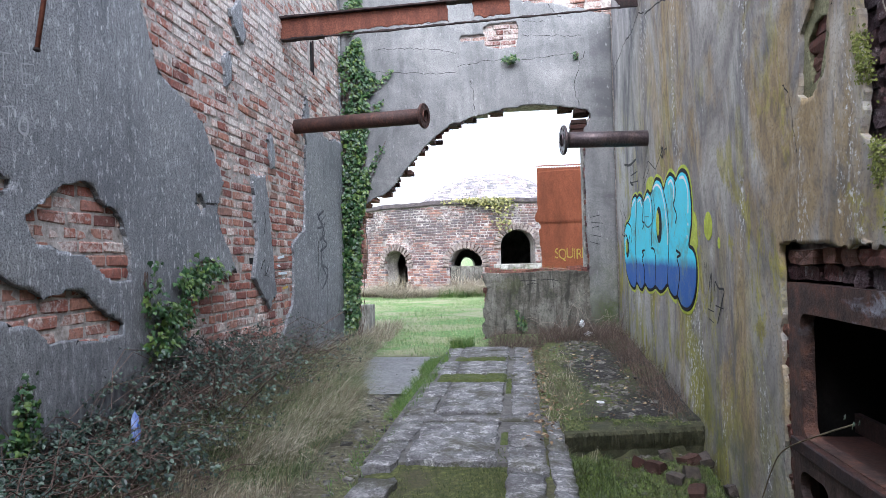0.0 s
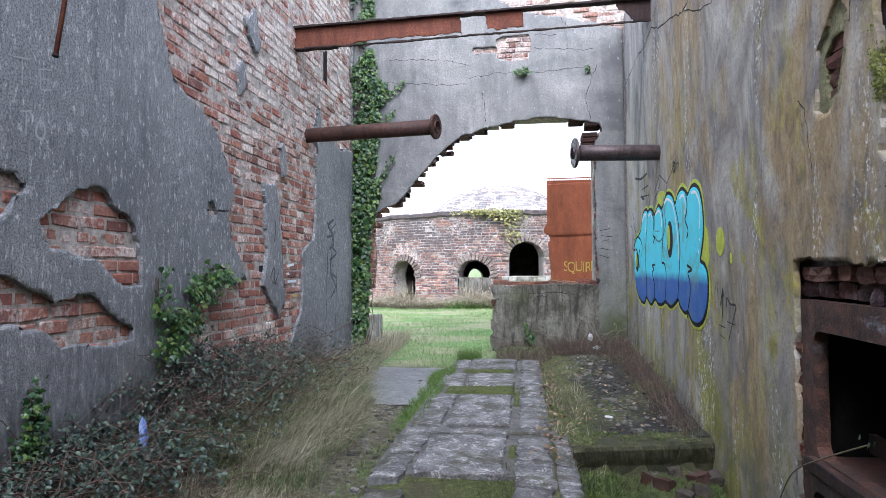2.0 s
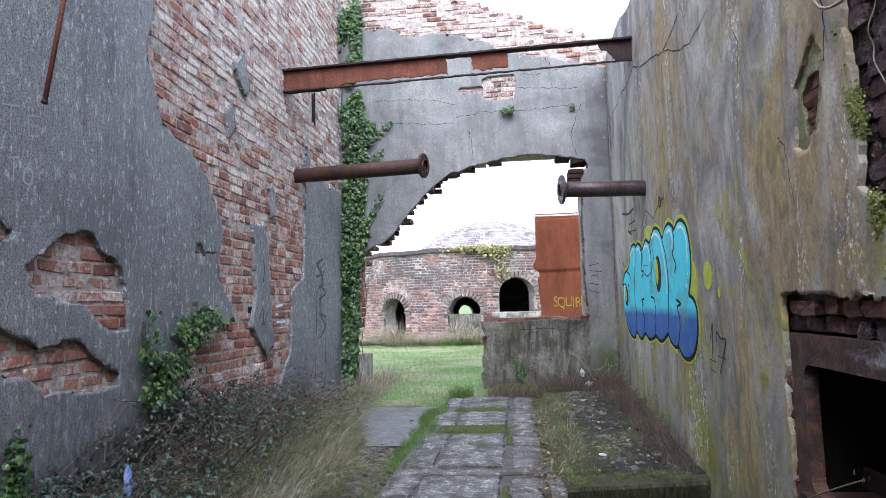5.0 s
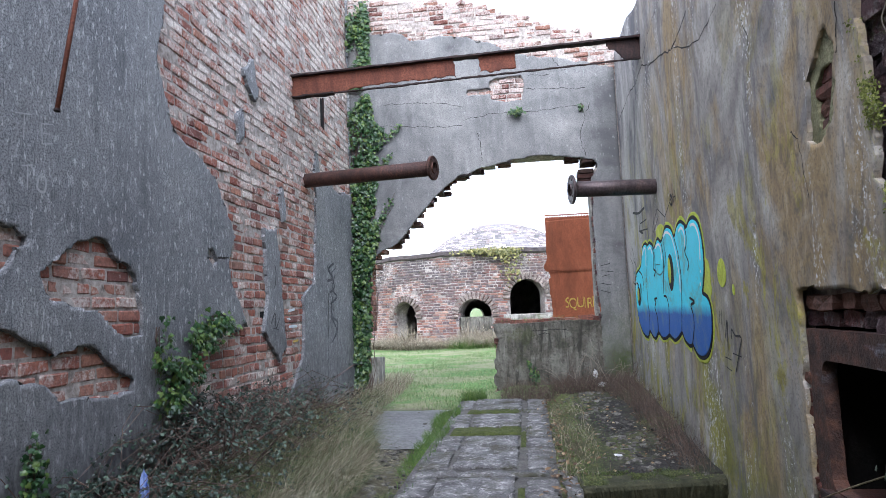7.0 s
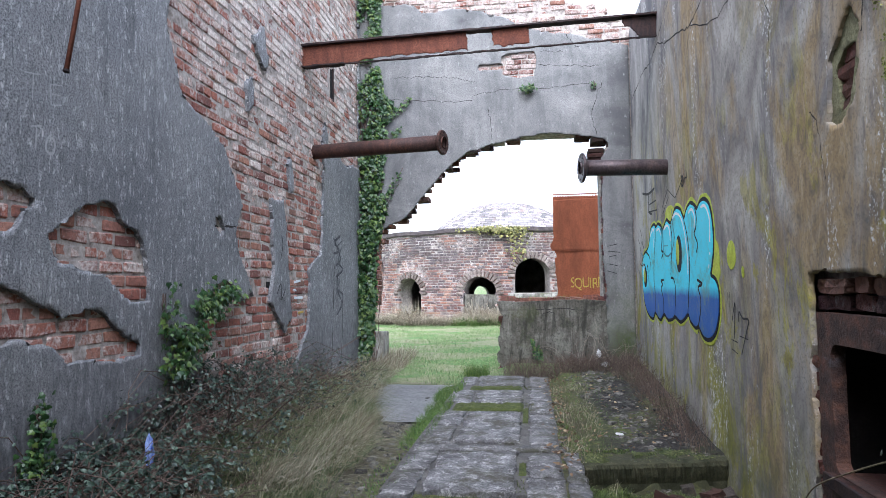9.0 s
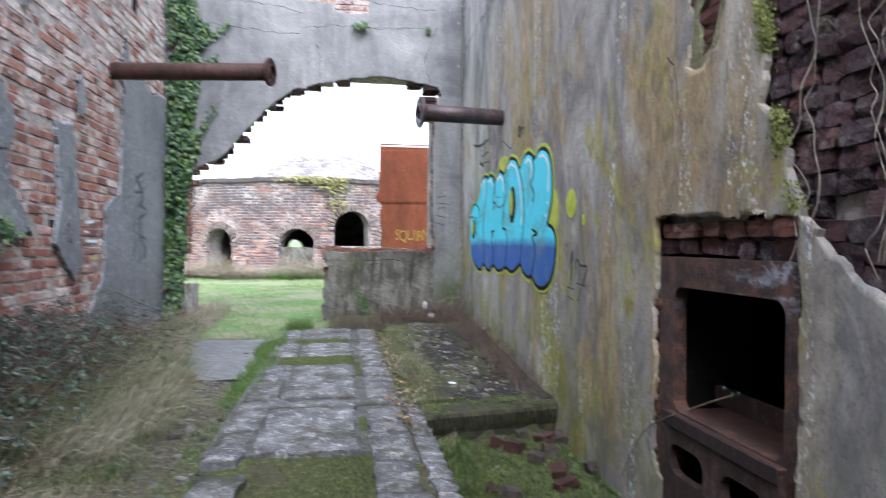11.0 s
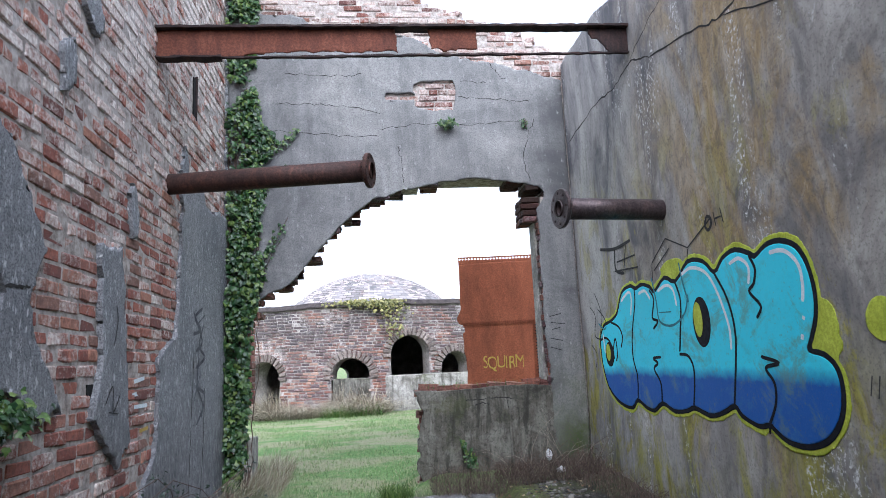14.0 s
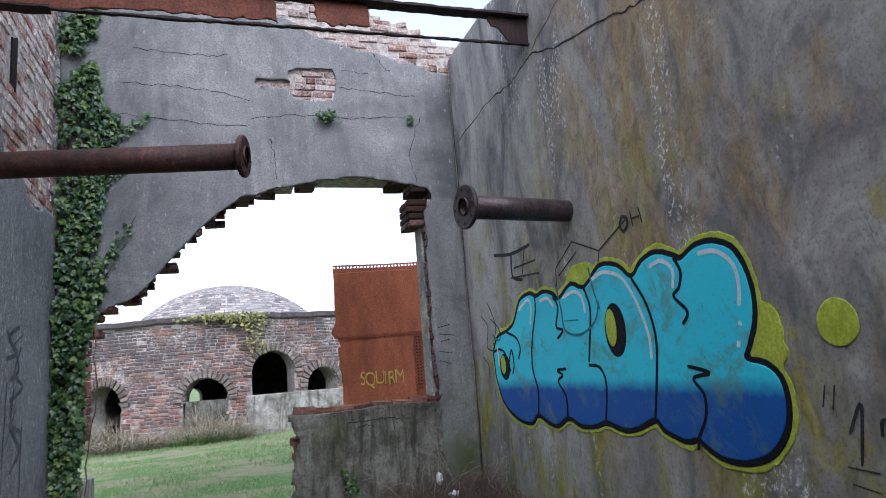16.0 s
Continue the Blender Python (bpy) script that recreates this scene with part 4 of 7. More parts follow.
# ---- iron things ----
def flanged_pipe(a, b, r, fr, label, metal=None):
    metal = metal or M_PIPE
    a, b = Vector(a), Vector(b)
    d = (b - a).normalized()
    q = d.to_track_quat("Z", "Y")
    t = thing("pipe", a.x, a.y, a.z, label, "pipe", "pipes built into the walls")
    bm = bmesh.new()
    outer = tube(bm, [a - d * 0.15, a + (b - a) * 0.5, b], r, 28, False)
    inner = tube(bm, [a + d * 0.3, b], r * 0.74, 28, False)
    for s in range(28):
        bm.faces.new((outer[-1][s], outer[-1][(s + 1) % 28], inner[-1][(s + 1) % 28], inner[-1][s]))
    bm.faces.new(inner[0])
    under(part("barrel", bm, metal, smooth=True), t)
    bm = bmesh.new()
    prof = [(r * 0.75, 0.012), (r * 0.78, 0.0), (fr - 0.006, 0.0), (fr, -0.006), (fr, -0.026), (fr - 0.006, -0.032), (r + 0.012, -0.034), (r, -0.06)]
    rings = []
    for rad, h in prof:
        rings.append([bm.verts.new(b + d * (0.012 + h) + q @ Vector((rad * math.cos(x), rad * math.sin(x), 0))) for x in (2 * math.pi * s / 32 for s in range(32))])
    for u, v in zip(rings, rings[1:]):
        for s in range(32):
            bm.faces.new((u[s], u[(s + 1) % 32], v[(s + 1) % 32], v[s]))
    flange = under(part("flange", bm, metal, None, "bolted rusty flange"), t)
    for s in range(8):
        bm = bmesh.new()
        ang = 2 * math.pi * s / 8
        p = b + q @ Vector(((fr + r) / 2 * math.cos(ang), (fr + r) / 2 * math.sin(ang), 0))
        tube(bm, [p - d * 0.03, p + d * 0.016], 0.011, 6)
        part("bolt_hole_plug", bm, M_BEAM_D, flange)
    return t


flanged_pipe((XL, 7.52, 2.845), (-1.04, 7.04, 2.79), 0.086, 0.138, "long rusty flanged iron pipe jutting from the brick wall")
flanged_pipe((XR, 7.19, 2.455), (0.455, 7.04, 2.45), 0.086, 0.16, "short rusty flanged iron pipe jutting from the stained wall", M_PIPE_G)


def steel_beam():
    a, b = Vector((XL - 0.1, 7.14, 3.885)), Vector((XR + 0.1, 7.53, 4.15))
    d = b - a
    L = d.length
    m = Matrix.Translation(a) @ d.to_track_quat("X", "Z").to_matrix().to_4x4()
    t = thing("steel_beam", a.x, a.y, a.z, "rusted steel beam with its web eaten away, spanning the walls", "beam")
    rnd = random.Random(4)

    def bar(name, x0, x1, y0, y1, z0, z1, mat, wav=0.004, label=""):
        bm = bmesh.new()
        n = max(2, int((x1 - x0) / 0.05))
        rings = []
        for k in range(n + 1):
            x = x0 + (x1 - x0) * k / n
            j = [rnd.uniform(-wav, wav) for _ in range(4)]
            rings.append([bm.verts.new(m @ Vector((x, y, z))) for y, z in ((y0 + j[0], z0 + j[1]), (y1 + j[2], z0 + j[1]), (y1 + j[2], z1 + j[3]), (y0 + j[0], z1 + j[3]))])
        for u, v in zip(rings, rings[1:]):
            for s in range(4):
                bm.faces.new((u[s], u[(s + 1) % 4], v[(s + 1) % 4], v[s]))
        bm.faces.new(rings[0][::-1])
        bm.faces.new(rings[-1])
        return under(part(name, bm, mat, None, label), t)

    bar("top_flange", 0, L, -0.06, 0.06, 0.115, 0.135, M_BEAM_D)
    bar("bottom_flange", 0, L * 0.13, -0.05, 0.05, -0.135, -0.12, M_BEAM_D, 0.006)
    bar("bottom_flange", L * 0.13, L, -0.02, 0.012, -0.134, -0.12, M_BEAM_D, 0.005, "rusted thin remains of the flange")

    def web(name, x0, x1, zlow, label, mat):
        def f(u, v):
            return np.minimum(np.minimum(u - x0, x1 - u) + 0.03 * fbm(u, v, 9, 81), v - zlow(u)) + 0.012 * fbm(u, v, 25, 82)

        def to3(u, v, dep):
            P = np.stack([u, 0 * u - 0.006 + dep, v, np.ones_like(u)], -1)
            return (P @ np.array(m).T)[:, :3]
        return under(sheet(name, max(0, x0 - 0.05), min(L, x1 + 0.05), -0.125, 0.12, 0.022, f, to3, 0.012, mat, None, label), t)

    web("web", -0.1, L * 0.465, lambda u: -0.13 + 0.045 * smooth01(u, 0.5, 1.0) + 0.03 * fbm(u, u * 0, 7, 83), "orange rusted web with a ragged lower edge", M_BEAM)
    web("web", L * 0.535, L * 0.635, lambda u: -0.075 + 0.04 * fbm(u, u * 0, 9, 84), "torn scrap of rusty web", M_BEAM)
    web("web", L * 0.89, L + 0.1, lambda u: 0.02 - 0.16 * smooth01(u, L * 0.9, L * 0.94), "blackened stub of web", M_BEAM_D)


steel_beam()


def hanging_rod():
    t = thing("iron_rod", XL, 3.3, 3.6, "thin rusty iron rod hanging down the grey wall", "rod")
    bm = bmesh.new()
    tube(bm, [(XL - 0.03, 3.42, 3.75), (-2.58, 3.42, 3.7), (-2.55, 3.29, 3.08), (-2.55, 3.15, 2.39)], 0.013, 8)
    under(part("bar", bm, M_BEAM, smooth=True), t)
    bm = bmesh.new()
    tube(bm, [(-2.55, 3.151, 2.395), (-2.55, 3.148, 2.382)], 0.017, 8)
    under(part("tip", bm, M_BEAM_D), t)


hanging_rod()


def rusty_tank():
    t = thing("steel_tank_plate", 0.9, 12.2, 0.0, "tall curved rust-red riveted steel tank plate standing on the grass", "tank")
    cx, cy, r = 1.35, 14.3, 2.32

    def to3(u, v, dep):
        a = (u - 1.35) / r
        return np.stack([cx + (r - dep) * np.sin(a), cy - (r - dep) * np.cos(a), v], -1)

    def f(u, v):
        lo = np.where(v < 1.83, 0.06 * np.clip((1.83 - v) / 0.7, 0, 1) + 0.05 * (v > 1.7), 0.0)
        bite = 0.07 * np.exp(-((v - 1.93) / 0.09) ** 2)
        d = np.minimum(u - 0.27 - lo + bite + 0.012 * vn(v, u * 0, 9, 91), 2.9 - 0.03 * np.sin((u - 0.27) / 1.6 * math.pi) - v)
        col = np.floor((u - 0.27) / 0.05) * 0.05 + 0.27 + 0.025
        return np.minimum(d, np.hypot(u - col, v - (2.865 - 0.03 * np.sin((u - 0.27) / 1.6 * math.pi))) - 0.0155)
    plate = under(sheet("plate", 0.15, 2.6, 0.0, 2.78, 0.026, f, to3, 0.014, M_TANK, None, "rust-red steel plate"), t)
    under(sheet("rim_strip", 0.15, 2.4, 2.78, 2.93, 0.0075, f, to3, 0.014, M_TANK, None, "top edge pierced by a row of empty rivet holes"), t)
    bm = bmesh.new()

    def rivet(bm, u, v, rad=0.011):
        p = to3(np.array([u]), np.array([v]), -0.002)[0]
        n = Vector((p[0] - cx, p[1] - cy, 0)).normalized()
        tube(bm, [Vector(p) - n * 0.004, Vector(p) + n * 0.005, Vector(p) + n * 0.009], [rad, rad, rad * 0.5], 7)
    for k in range(46):
        bm = bmesh.new()
        rivet(bm, 0.36 + k * 0.04, 1.83)
        part("rivet", bm, M_TANK, plate)
    for k in range(17):
        for du in (0, 0.045):
            bm = bmesh.new()
            rivet(bm, 1.42 + du, 1.78 - k * 0.045, 0.012)
            part("rivet", bm, M_BEAM_D, plate)
    bm = bmesh.new()
    for (u0, u1, v0, v1) in ((0.3, 2.4, 1.80, 1.86), (1.38, 1.51, 0.6, 1.8)):
        n = 24
        P0, P1 = [], []
        for k in range(n + 1):
            u = u0 + (u1 - u0) * k / n
            P0.append(bm.verts.new(to3(np.array([u]), np.array([v0]), -0.006)[0]))
            P1.append(bm.verts.new(to3(np.array([u]), np.array([v1]), -0.006)[0]))
        for k in range(n):
            bm.faces.new((P0[k], P0[k + 1], P1[k + 1], P1[k]))
    bmesh.ops.solidify(bm, geom=bm.faces[:], thickness=0.006)
    under(part("lap_joint", bm, M_TANK), t)
    cu = bpy.data.curves.new("painted_word", "FONT")
    cu.body, cu.size, cu.extrude = "SQUIRM", 0.2, 0.001
    tmp = new("painted_word", cu)
    bpy.context.view_layer.update()
    me = bpy.data.meshes.new_from_object(tmp.evaluated_get(bpy.context.evaluated_depsgraph_get()))
    bpy.data.objects.remove(tmp)
    w = max(v.co.x for v in me.vertices)
    for v in me.vertices:
        u = 0.58 + v.co.x / w * 0.62 + 0.01 * math.sin(v.co.x * 40)
        zz = 1.15 + v.co.y * 1.35 + 0.012 * math.sin(v.co.x * 23)
        v.co = Vector(to3(np.array([u]), np.array([zz]), -0.012 - v.co.z)[0])
    me.materials.append(M_YELLOW)
    ob = new("painted_word", me)
    under(ob, t)
    tagged(ob, "yellow sprayed letters")


rusty_tank()


def furnace_front():
    t = thing("furnace_front", XR, 3.2, -0.4, "rusty cast-iron furnace front set in the wall", "furnace")
    x0, x1 = XR + 0.015, XR + 0.07

    def to3(u, v, dep):
        return np.stack([x0 + dep + 0.003 * fbm(u, v, 6, 95), u, v], -1)

    def rrect(u, v, y0, y1, z0, z1, r):
        qx, qz = np.abs(u - (y0 + y1) / 2) - (y1 - y0) / 2 + r, np.abs(v - (z0 + z1) / 2) - (z1 - z0) / 2 + r
        return np.hypot(np.maximum(qx, 0), np.maximum(qz, 0)) + np.minimum(np.maximum(qx, qz), 0) - r

    def frame_f(u, v):
        d = -rrect(u, v, N_Y0 + 0.01, 3.655, -0.5, 1.05, 0.01)
        d = np.minimum(d, rrect(u, v, 2.66, 3.51, 0.27, 0.9, 0.07))
        return np.minimum(d, rrect(u, v, 2.66, 3.51, -0.6, 0.235, 0.02))
    under(sheet("frame", N_Y0, 3.7, N_Z0, 1.06, 0.02, frame_f, to3, 0.07, mat_furnace_iron(), None, "rusty iron frame with pale bloom along the head", smooth=False), t)

    def grate_f(u, v):
        d = -rrect(u, v, 2.64, 3.54, -0.35, 0.24, 0.01)
        for c in (3.32, 2.87):
            d = np.minimum(d, rrect(u, v, c - 0.155, c + 0.155, -0.03, 0.12, 0.07))
        return d
    under(sheet("ash_door", 2.62, 3.56, -0.4, 0.26, 0.016, grate_f, lambda u, v, dep: np.stack([x0 - 0.035 + dep + 0.0 * u, u, v], -1), 0.045, M_IRON, None, "rusty lower plate with two oval slots", smooth=False), t)
    bm = bevelled((x0 - 0.035, 2.64, 0.235), (x0 + 0.32, 3.54, 0.262), 0.006)
    under(part("shelf", bm, M_PIPE, None, "flat rusty iron shelf"), t)
    under(part("shelf_edge", bevelled((x0 - 0.05, 2.64, 0.2), (x0 - 0.035, 3.54, 0.268), 0.005), M_BEAM_D, None, "dark rolled edge of the shelf"), t)
    bm = bmesh.new()
    box(bm, (x0 + 0.3, 2.75, 0.262), (x0 + 0.33, 3.62, 0.36))
    under(part("lip", bm, M_IRON), t)
    rnd = random.Random(2)
    ms, md = brick_meshes(mat_brick("lintel_brick", 0.0, 0.5), ROUGH), brick_meshes(M_RAW, ROUGH)
    for row in range(2):
        for k in range(6):
            ob = new("brick", (md if row else ms)[rnd.randrange(6)])
            ob.matrix_basis = pose(XR + 0.07 + 0.045 * row + rnd.uniform(-0.02, 0.02), N_Y0 + 0.08 + 0.19 * k + 0.05 * row, 1.185 - 0.084 * row + rnd.uniform(-0.006, 0.006), rnd.uniform(-5, 5), rnd.uniform(-5, 5), rnd.uniform(-5, 5)) @ Matrix.Diagonal((1, rnd.uniform(0.7, 0.85), 1.08, 1))
            under(ob, t)
    for k in range(15):
        ob = new("brick", ms[rnd.randrange(6)])
        ob.matrix_basis = pose(XR + 0.07 + rnd.uniform(-0.012, 0.012), 3.685, -0.38 + 0.09 * k, rnd.uniform(-4, 4), rnd.uniform(-4, 4), rnd.uniform(-4, 4)) @ Matrix.Diagonal((1, 0.4, 1, 1))
        under(ob, t)
    return t


furnace_front()


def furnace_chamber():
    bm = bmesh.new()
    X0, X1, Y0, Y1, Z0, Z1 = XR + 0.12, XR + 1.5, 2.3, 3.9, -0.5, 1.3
    # chamber boxes take a near-black that stands for deep shade
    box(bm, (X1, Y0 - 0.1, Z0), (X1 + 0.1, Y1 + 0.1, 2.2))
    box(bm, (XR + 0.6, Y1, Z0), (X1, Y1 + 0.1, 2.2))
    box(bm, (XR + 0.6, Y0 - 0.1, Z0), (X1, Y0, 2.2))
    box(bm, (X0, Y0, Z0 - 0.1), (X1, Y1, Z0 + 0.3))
    # unseen roof added to hold light back; open before y 2.6
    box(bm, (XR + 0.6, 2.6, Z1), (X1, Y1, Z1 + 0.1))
    k = tagged(part("wall_furnace_chamber", bm, M_DARK), "near-black chamber behind the furnace mouth, deep shade put in its colour", "chamber", "", "structure")
    # black lining hides pale mortar, so the mouth reads as shade
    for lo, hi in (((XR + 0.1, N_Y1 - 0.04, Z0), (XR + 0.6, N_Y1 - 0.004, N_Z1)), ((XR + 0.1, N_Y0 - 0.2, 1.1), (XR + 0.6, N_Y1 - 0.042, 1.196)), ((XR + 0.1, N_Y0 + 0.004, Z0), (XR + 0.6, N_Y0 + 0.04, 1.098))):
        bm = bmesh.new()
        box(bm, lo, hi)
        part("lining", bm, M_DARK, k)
    rnd = random.Random(9)
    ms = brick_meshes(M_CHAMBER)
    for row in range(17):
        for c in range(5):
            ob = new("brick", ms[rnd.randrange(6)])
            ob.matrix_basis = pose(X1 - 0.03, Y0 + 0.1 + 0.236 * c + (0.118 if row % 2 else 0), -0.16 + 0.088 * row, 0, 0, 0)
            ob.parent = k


furnace_chamber()


# ---- outside: the round kiln ----
M_VOUSSOIR = mat_plain("pale_arch_brick", (0.12, 0.09, 0.078), (0.42, 0.36, 0.315), 7, 0.9, 0.6, 0.012, 0.6)
M_COPING = mat_plain("sooty_coping", (0.05, 0.042, 0.045), (0.14, 0.115, 0.11), 5, 0.9, 0.6, 0.02)


def kiln():
    cx, cy, r, top = -1.0, 25.4, 5.6, 2.98
    t = thing("kiln_house", cx, cy, 0.0, "round weathered brick kiln with arched openings and a domed roof", "kiln")
    arches = [(-33.0, 0.5, 1.0, 0.0), (-7.2, 0.52, 0.98, 0.0), (9.3, 0.53, 1.5, 0.0), (22.8, 0.45, 1.1, 0.0), (197, 0.38, 0.85, 0.0)]
    arches = [((math.radians(a) + math.pi) % (2 * math.pi) - math.pi, h, s, b) for a, h, s, b in arches]

    def f(u, v):
        d = 2.86 - v + 0.0 * u
        for a, h, s, b in arches:
            w = (u / r - a + math.pi) % (2 * math.pi) - math.pi
            x = w * r
            rise = 0.95 if h < 0.55 and s < 1.4 else 1.0
            arch = np.where(v > s, np.hypot(x, (v - s) / rise) - h, np.abs(x) - h)
            d = np.minimum(d, arch)
        return d + 0.012 * fbm(u, v, 6, 101)

    def to3(u, v, dep):
        a = u / r
        q = r - dep - 0.004 * fbm(u, v, 3, 102)
        return np.stack([cx + q * np.sin(a), cy - q * np.cos(a), v], -1)
    under(sheet("wall", -math.pi * r, math.pi * r, -0.2, 2.86, 0.06, f, to3, 0.55, M_KILN_MORTAR, None, "pale mortar and brick drum wall", True), t)
    face = thing("kiln_face", 0, 0, 0, "", "")
    lay_bricks(face, lambda u, z: float(f(np.array(u), np.array(z))) > 0.035, lambda u, z: abs(u + 0.4) < 1.0, -5.4, 3.6, -0.05, 2.82, lambda u, z, out: pose(cx + (r - 0.035 + out) * math.sin(u / r), cy - (r - 0.035 + out) * math.cos(u / r), z, 0, 0, math.degrees(u / r) - 90), M_KILN, 77, 0.083, 0.012, 300, 1.6, 0.019)
    for ob in list(face.children):
        ob.parent = None
        under(ob, t)
    bpy.data.objects.remove(face)
    for a, h, s, b in arches[:4]:                       # ring of pale voussoirs over each opening
        n = int(math.pi * h / 0.1)
        for k in range(n + 1):
            th = math.pi * k / n
            rad = h + 0.11
            x, z = rad * math.cos(th), s + rad * math.sin(th) * 0.97
            bm = bevelled((-0.05, -0.043, -0.105), (0.05, 0.043, 0.105), 0.01, 0.01)
            ob = part("voussoir", bm, M_VOUSSOIR)
            ang = a + x / r
            ob.matrix_basis = pose(cx + (r + 0.012) * math.sin(ang), cy - (r + 0.012) * math.cos(ang), z) @ pose(0, 0, 0, 0, 0, math.degrees(ang) + 90) @ pose(0, 0, 0, 90 - math.degrees(th), 0, 0)
            under(ob, t)
    # coping round the head of the drum
    bm = bmesh.new()
    rings = []
    for q, z in ((5.3, 2.84), (5.66, 2.84), (5.68, 2.87), (5.68, 2.97), (5.63, 2.99), (5.25, 2.99)):
        rings.append([bm.verts.new((cx + (q + 0.008 * math.sin(a * 31)) * math.sin(a), cy - q * math.cos(a), z + 0.012 * math.sin(a * 17) + 0.008 * math.sin(a * 53))) for a in (2 * math.pi * s / 160 for s in range(160))])
    for u, v in zip(rings, rings[1:]):
        for s in range(160):
            bm.faces.new((u[s], u[(s + 1) % 160], v[(s + 1) % 160], v[s]))
    under(part("coping", bm, M_COPING, None, "dark weathered brick coping"), t)
    # the dome
    R2, zc = 3.9, 4.42 - 3.9
    verts, faces, uvs = [], [], []
    n, m = 150, 40
    for i in range(m + 1):
        ph = math.radians(54) * i / m
        for k in range(n):
            a = 2 * math.pi * k / n
            q = R2 + 0.025 * float(fbm(a * 3, ph * 4, 3, 111)) + 0.022 * float(vn(math.floor(a * 9.5 + (i // 2) * 0.5), i // 2, 1, 112))
            verts.append((cx - 0.15 + q * math.sin(ph) * math.sin(a), cy - q * math.sin(ph) * math.cos(a), zc + q * math.cos(ph)))
    for i in range(m):
        for k in range(n):
            faces.append((i * n + k, i * n + (k + 1) % n, (i + 1) * n + (k + 1) % n, (i + 1) * n + k))
    dome = mesh_ob("dome", verts, faces, M_DOME, None, "low dome of weathered grey and pink brick", True)
    lay = dome.data.uv_layers.new(name="UVMap")
    for p in dome.data.polygons:
        for li, vi in zip(p.loop_indices, p.vertices):
            i, k = divmod(vi, n)
            kk = k if not (k == 0 and max(p.vertices[q] % n for q in range(4)) == n - 1) else n
            lay.data[li].uv = (kk / n * 2 * math.pi * 2.6, i / m * math.radians(54) * R2)
    under(dome, t)
    bm = bmesh.new()
    tube(bm, [(cx, cy, 2.7), (cx, cy, 2.78)], 5.35, 64)
    under(part("roof_deck", bm, M_CONC, None, "flat deck round the dome"), t)
    # floor disc coloured near-black so the inside looks unlit through the arches
    bm = bmesh.new()
    tube(bm, [(cx, cy, -0.15), (cx, cy, 0.16)], 5.2, 48)
    under(part("floor", bm, M_DARK, None, "near-black earth floor, the dim interior put in its colour"), t)
    # patched filling in one arch
    bm = bmesh.new()
    for (a, w, z1) in ((-7.2, 0.5, 0.93),):
        an = math.radians(a)
        p = Vector((cx + (r - 0.2) * math.sin(an), cy - (r - 0.2) * math.cos(an), 0))
        box(bm, (p.x - w, p.y - 0.12, -0.2), (p.x + w, p.y + 0.12, z1), 0.03)
    under(part("arch_filling", bm, M_DIRTY, None, "rough filling in the arch"), t)
    return t


kiln()


def concrete_block(name, lo, hi, label, r=0.02, jig=0.02):
    t = thing(name, (lo[0] + hi[0]) / 2, (lo[1] + hi[1]) / 2, lo[2], label, "concrete")
    under(part("block", bevelled(lo, hi, r, jig, 2), M_WEATHERED), t)


concrete_block("concrete_wall", (-0.78, 18.7, -0.2), (1.6, 18.95, 0.98), "low rough concrete wall before the kiln arches")
concrete_block("concrete_post", (-3.0, 10.9, -0.2), (-2.62, 11.25, 0.45), "short grey concrete post on the grass")


# ---- paving ----
M_MOSSY = mat_plain("moss_mat", (0.035, 0.045, 0.012), (0.1, 0.12, 0.03), 16, 0.95, 0.8, 0.012)


def slab(x0, x1, y0, y1, z=0.0, tilt=0.0, thick=0.09, rnd=random.Random(31)):
    bm = bmesh.new()
    nx, ny = max(2, int((x1 - x0) / 0.07)), max(2, int((y1 - y0) / 0.07))
    X = [[None] * (ny + 1) for _ in range(nx + 1)]
    seed = rnd.randrange(1000)
    for i in range(nx + 1):
        for j in range(ny + 1):
            x, y = x0 + (x1 - x0) * i / nx, y0 + (y1 - y0) * j / ny
            edge = i in (0, nx) or j in (0, ny)
            h = z + tilt * (x - x0) + 0.007 * float(fbm(x, y, 5, seed)) - (0.002 + 0.007 * rnd.random() if edge else 0)
            X[i][j] = bm.verts.new((x + (rnd.uniform(-0.019, 0.015) if edge else 0), y + (rnd.uniform(-0.018, 0.014) if edge else 0), h - (rnd.uniform(0, 0.02) if edge and rnd.random() < 0.25 else 0)))
    for i in range(nx):
        for j in range(ny):
            bm.faces.new((X[i][j], X[i + 1][j], X[i + 1][j + 1], X[i][j + 1]))
    rim = [e for e in bm.edges if e.is_boundary]
    out = bmesh.ops.extrude_edge_only(bm, edges=rim)
    for v in out["geom"]:
        if isinstance(v, bmesh.types.BMVert):
            v.co.z -= thick
    ob = part("slab", bm, M_SLAB)
    for p in ob.data.polygons:
        p.use_smooth = p.normal.z > 0.7
    return ob


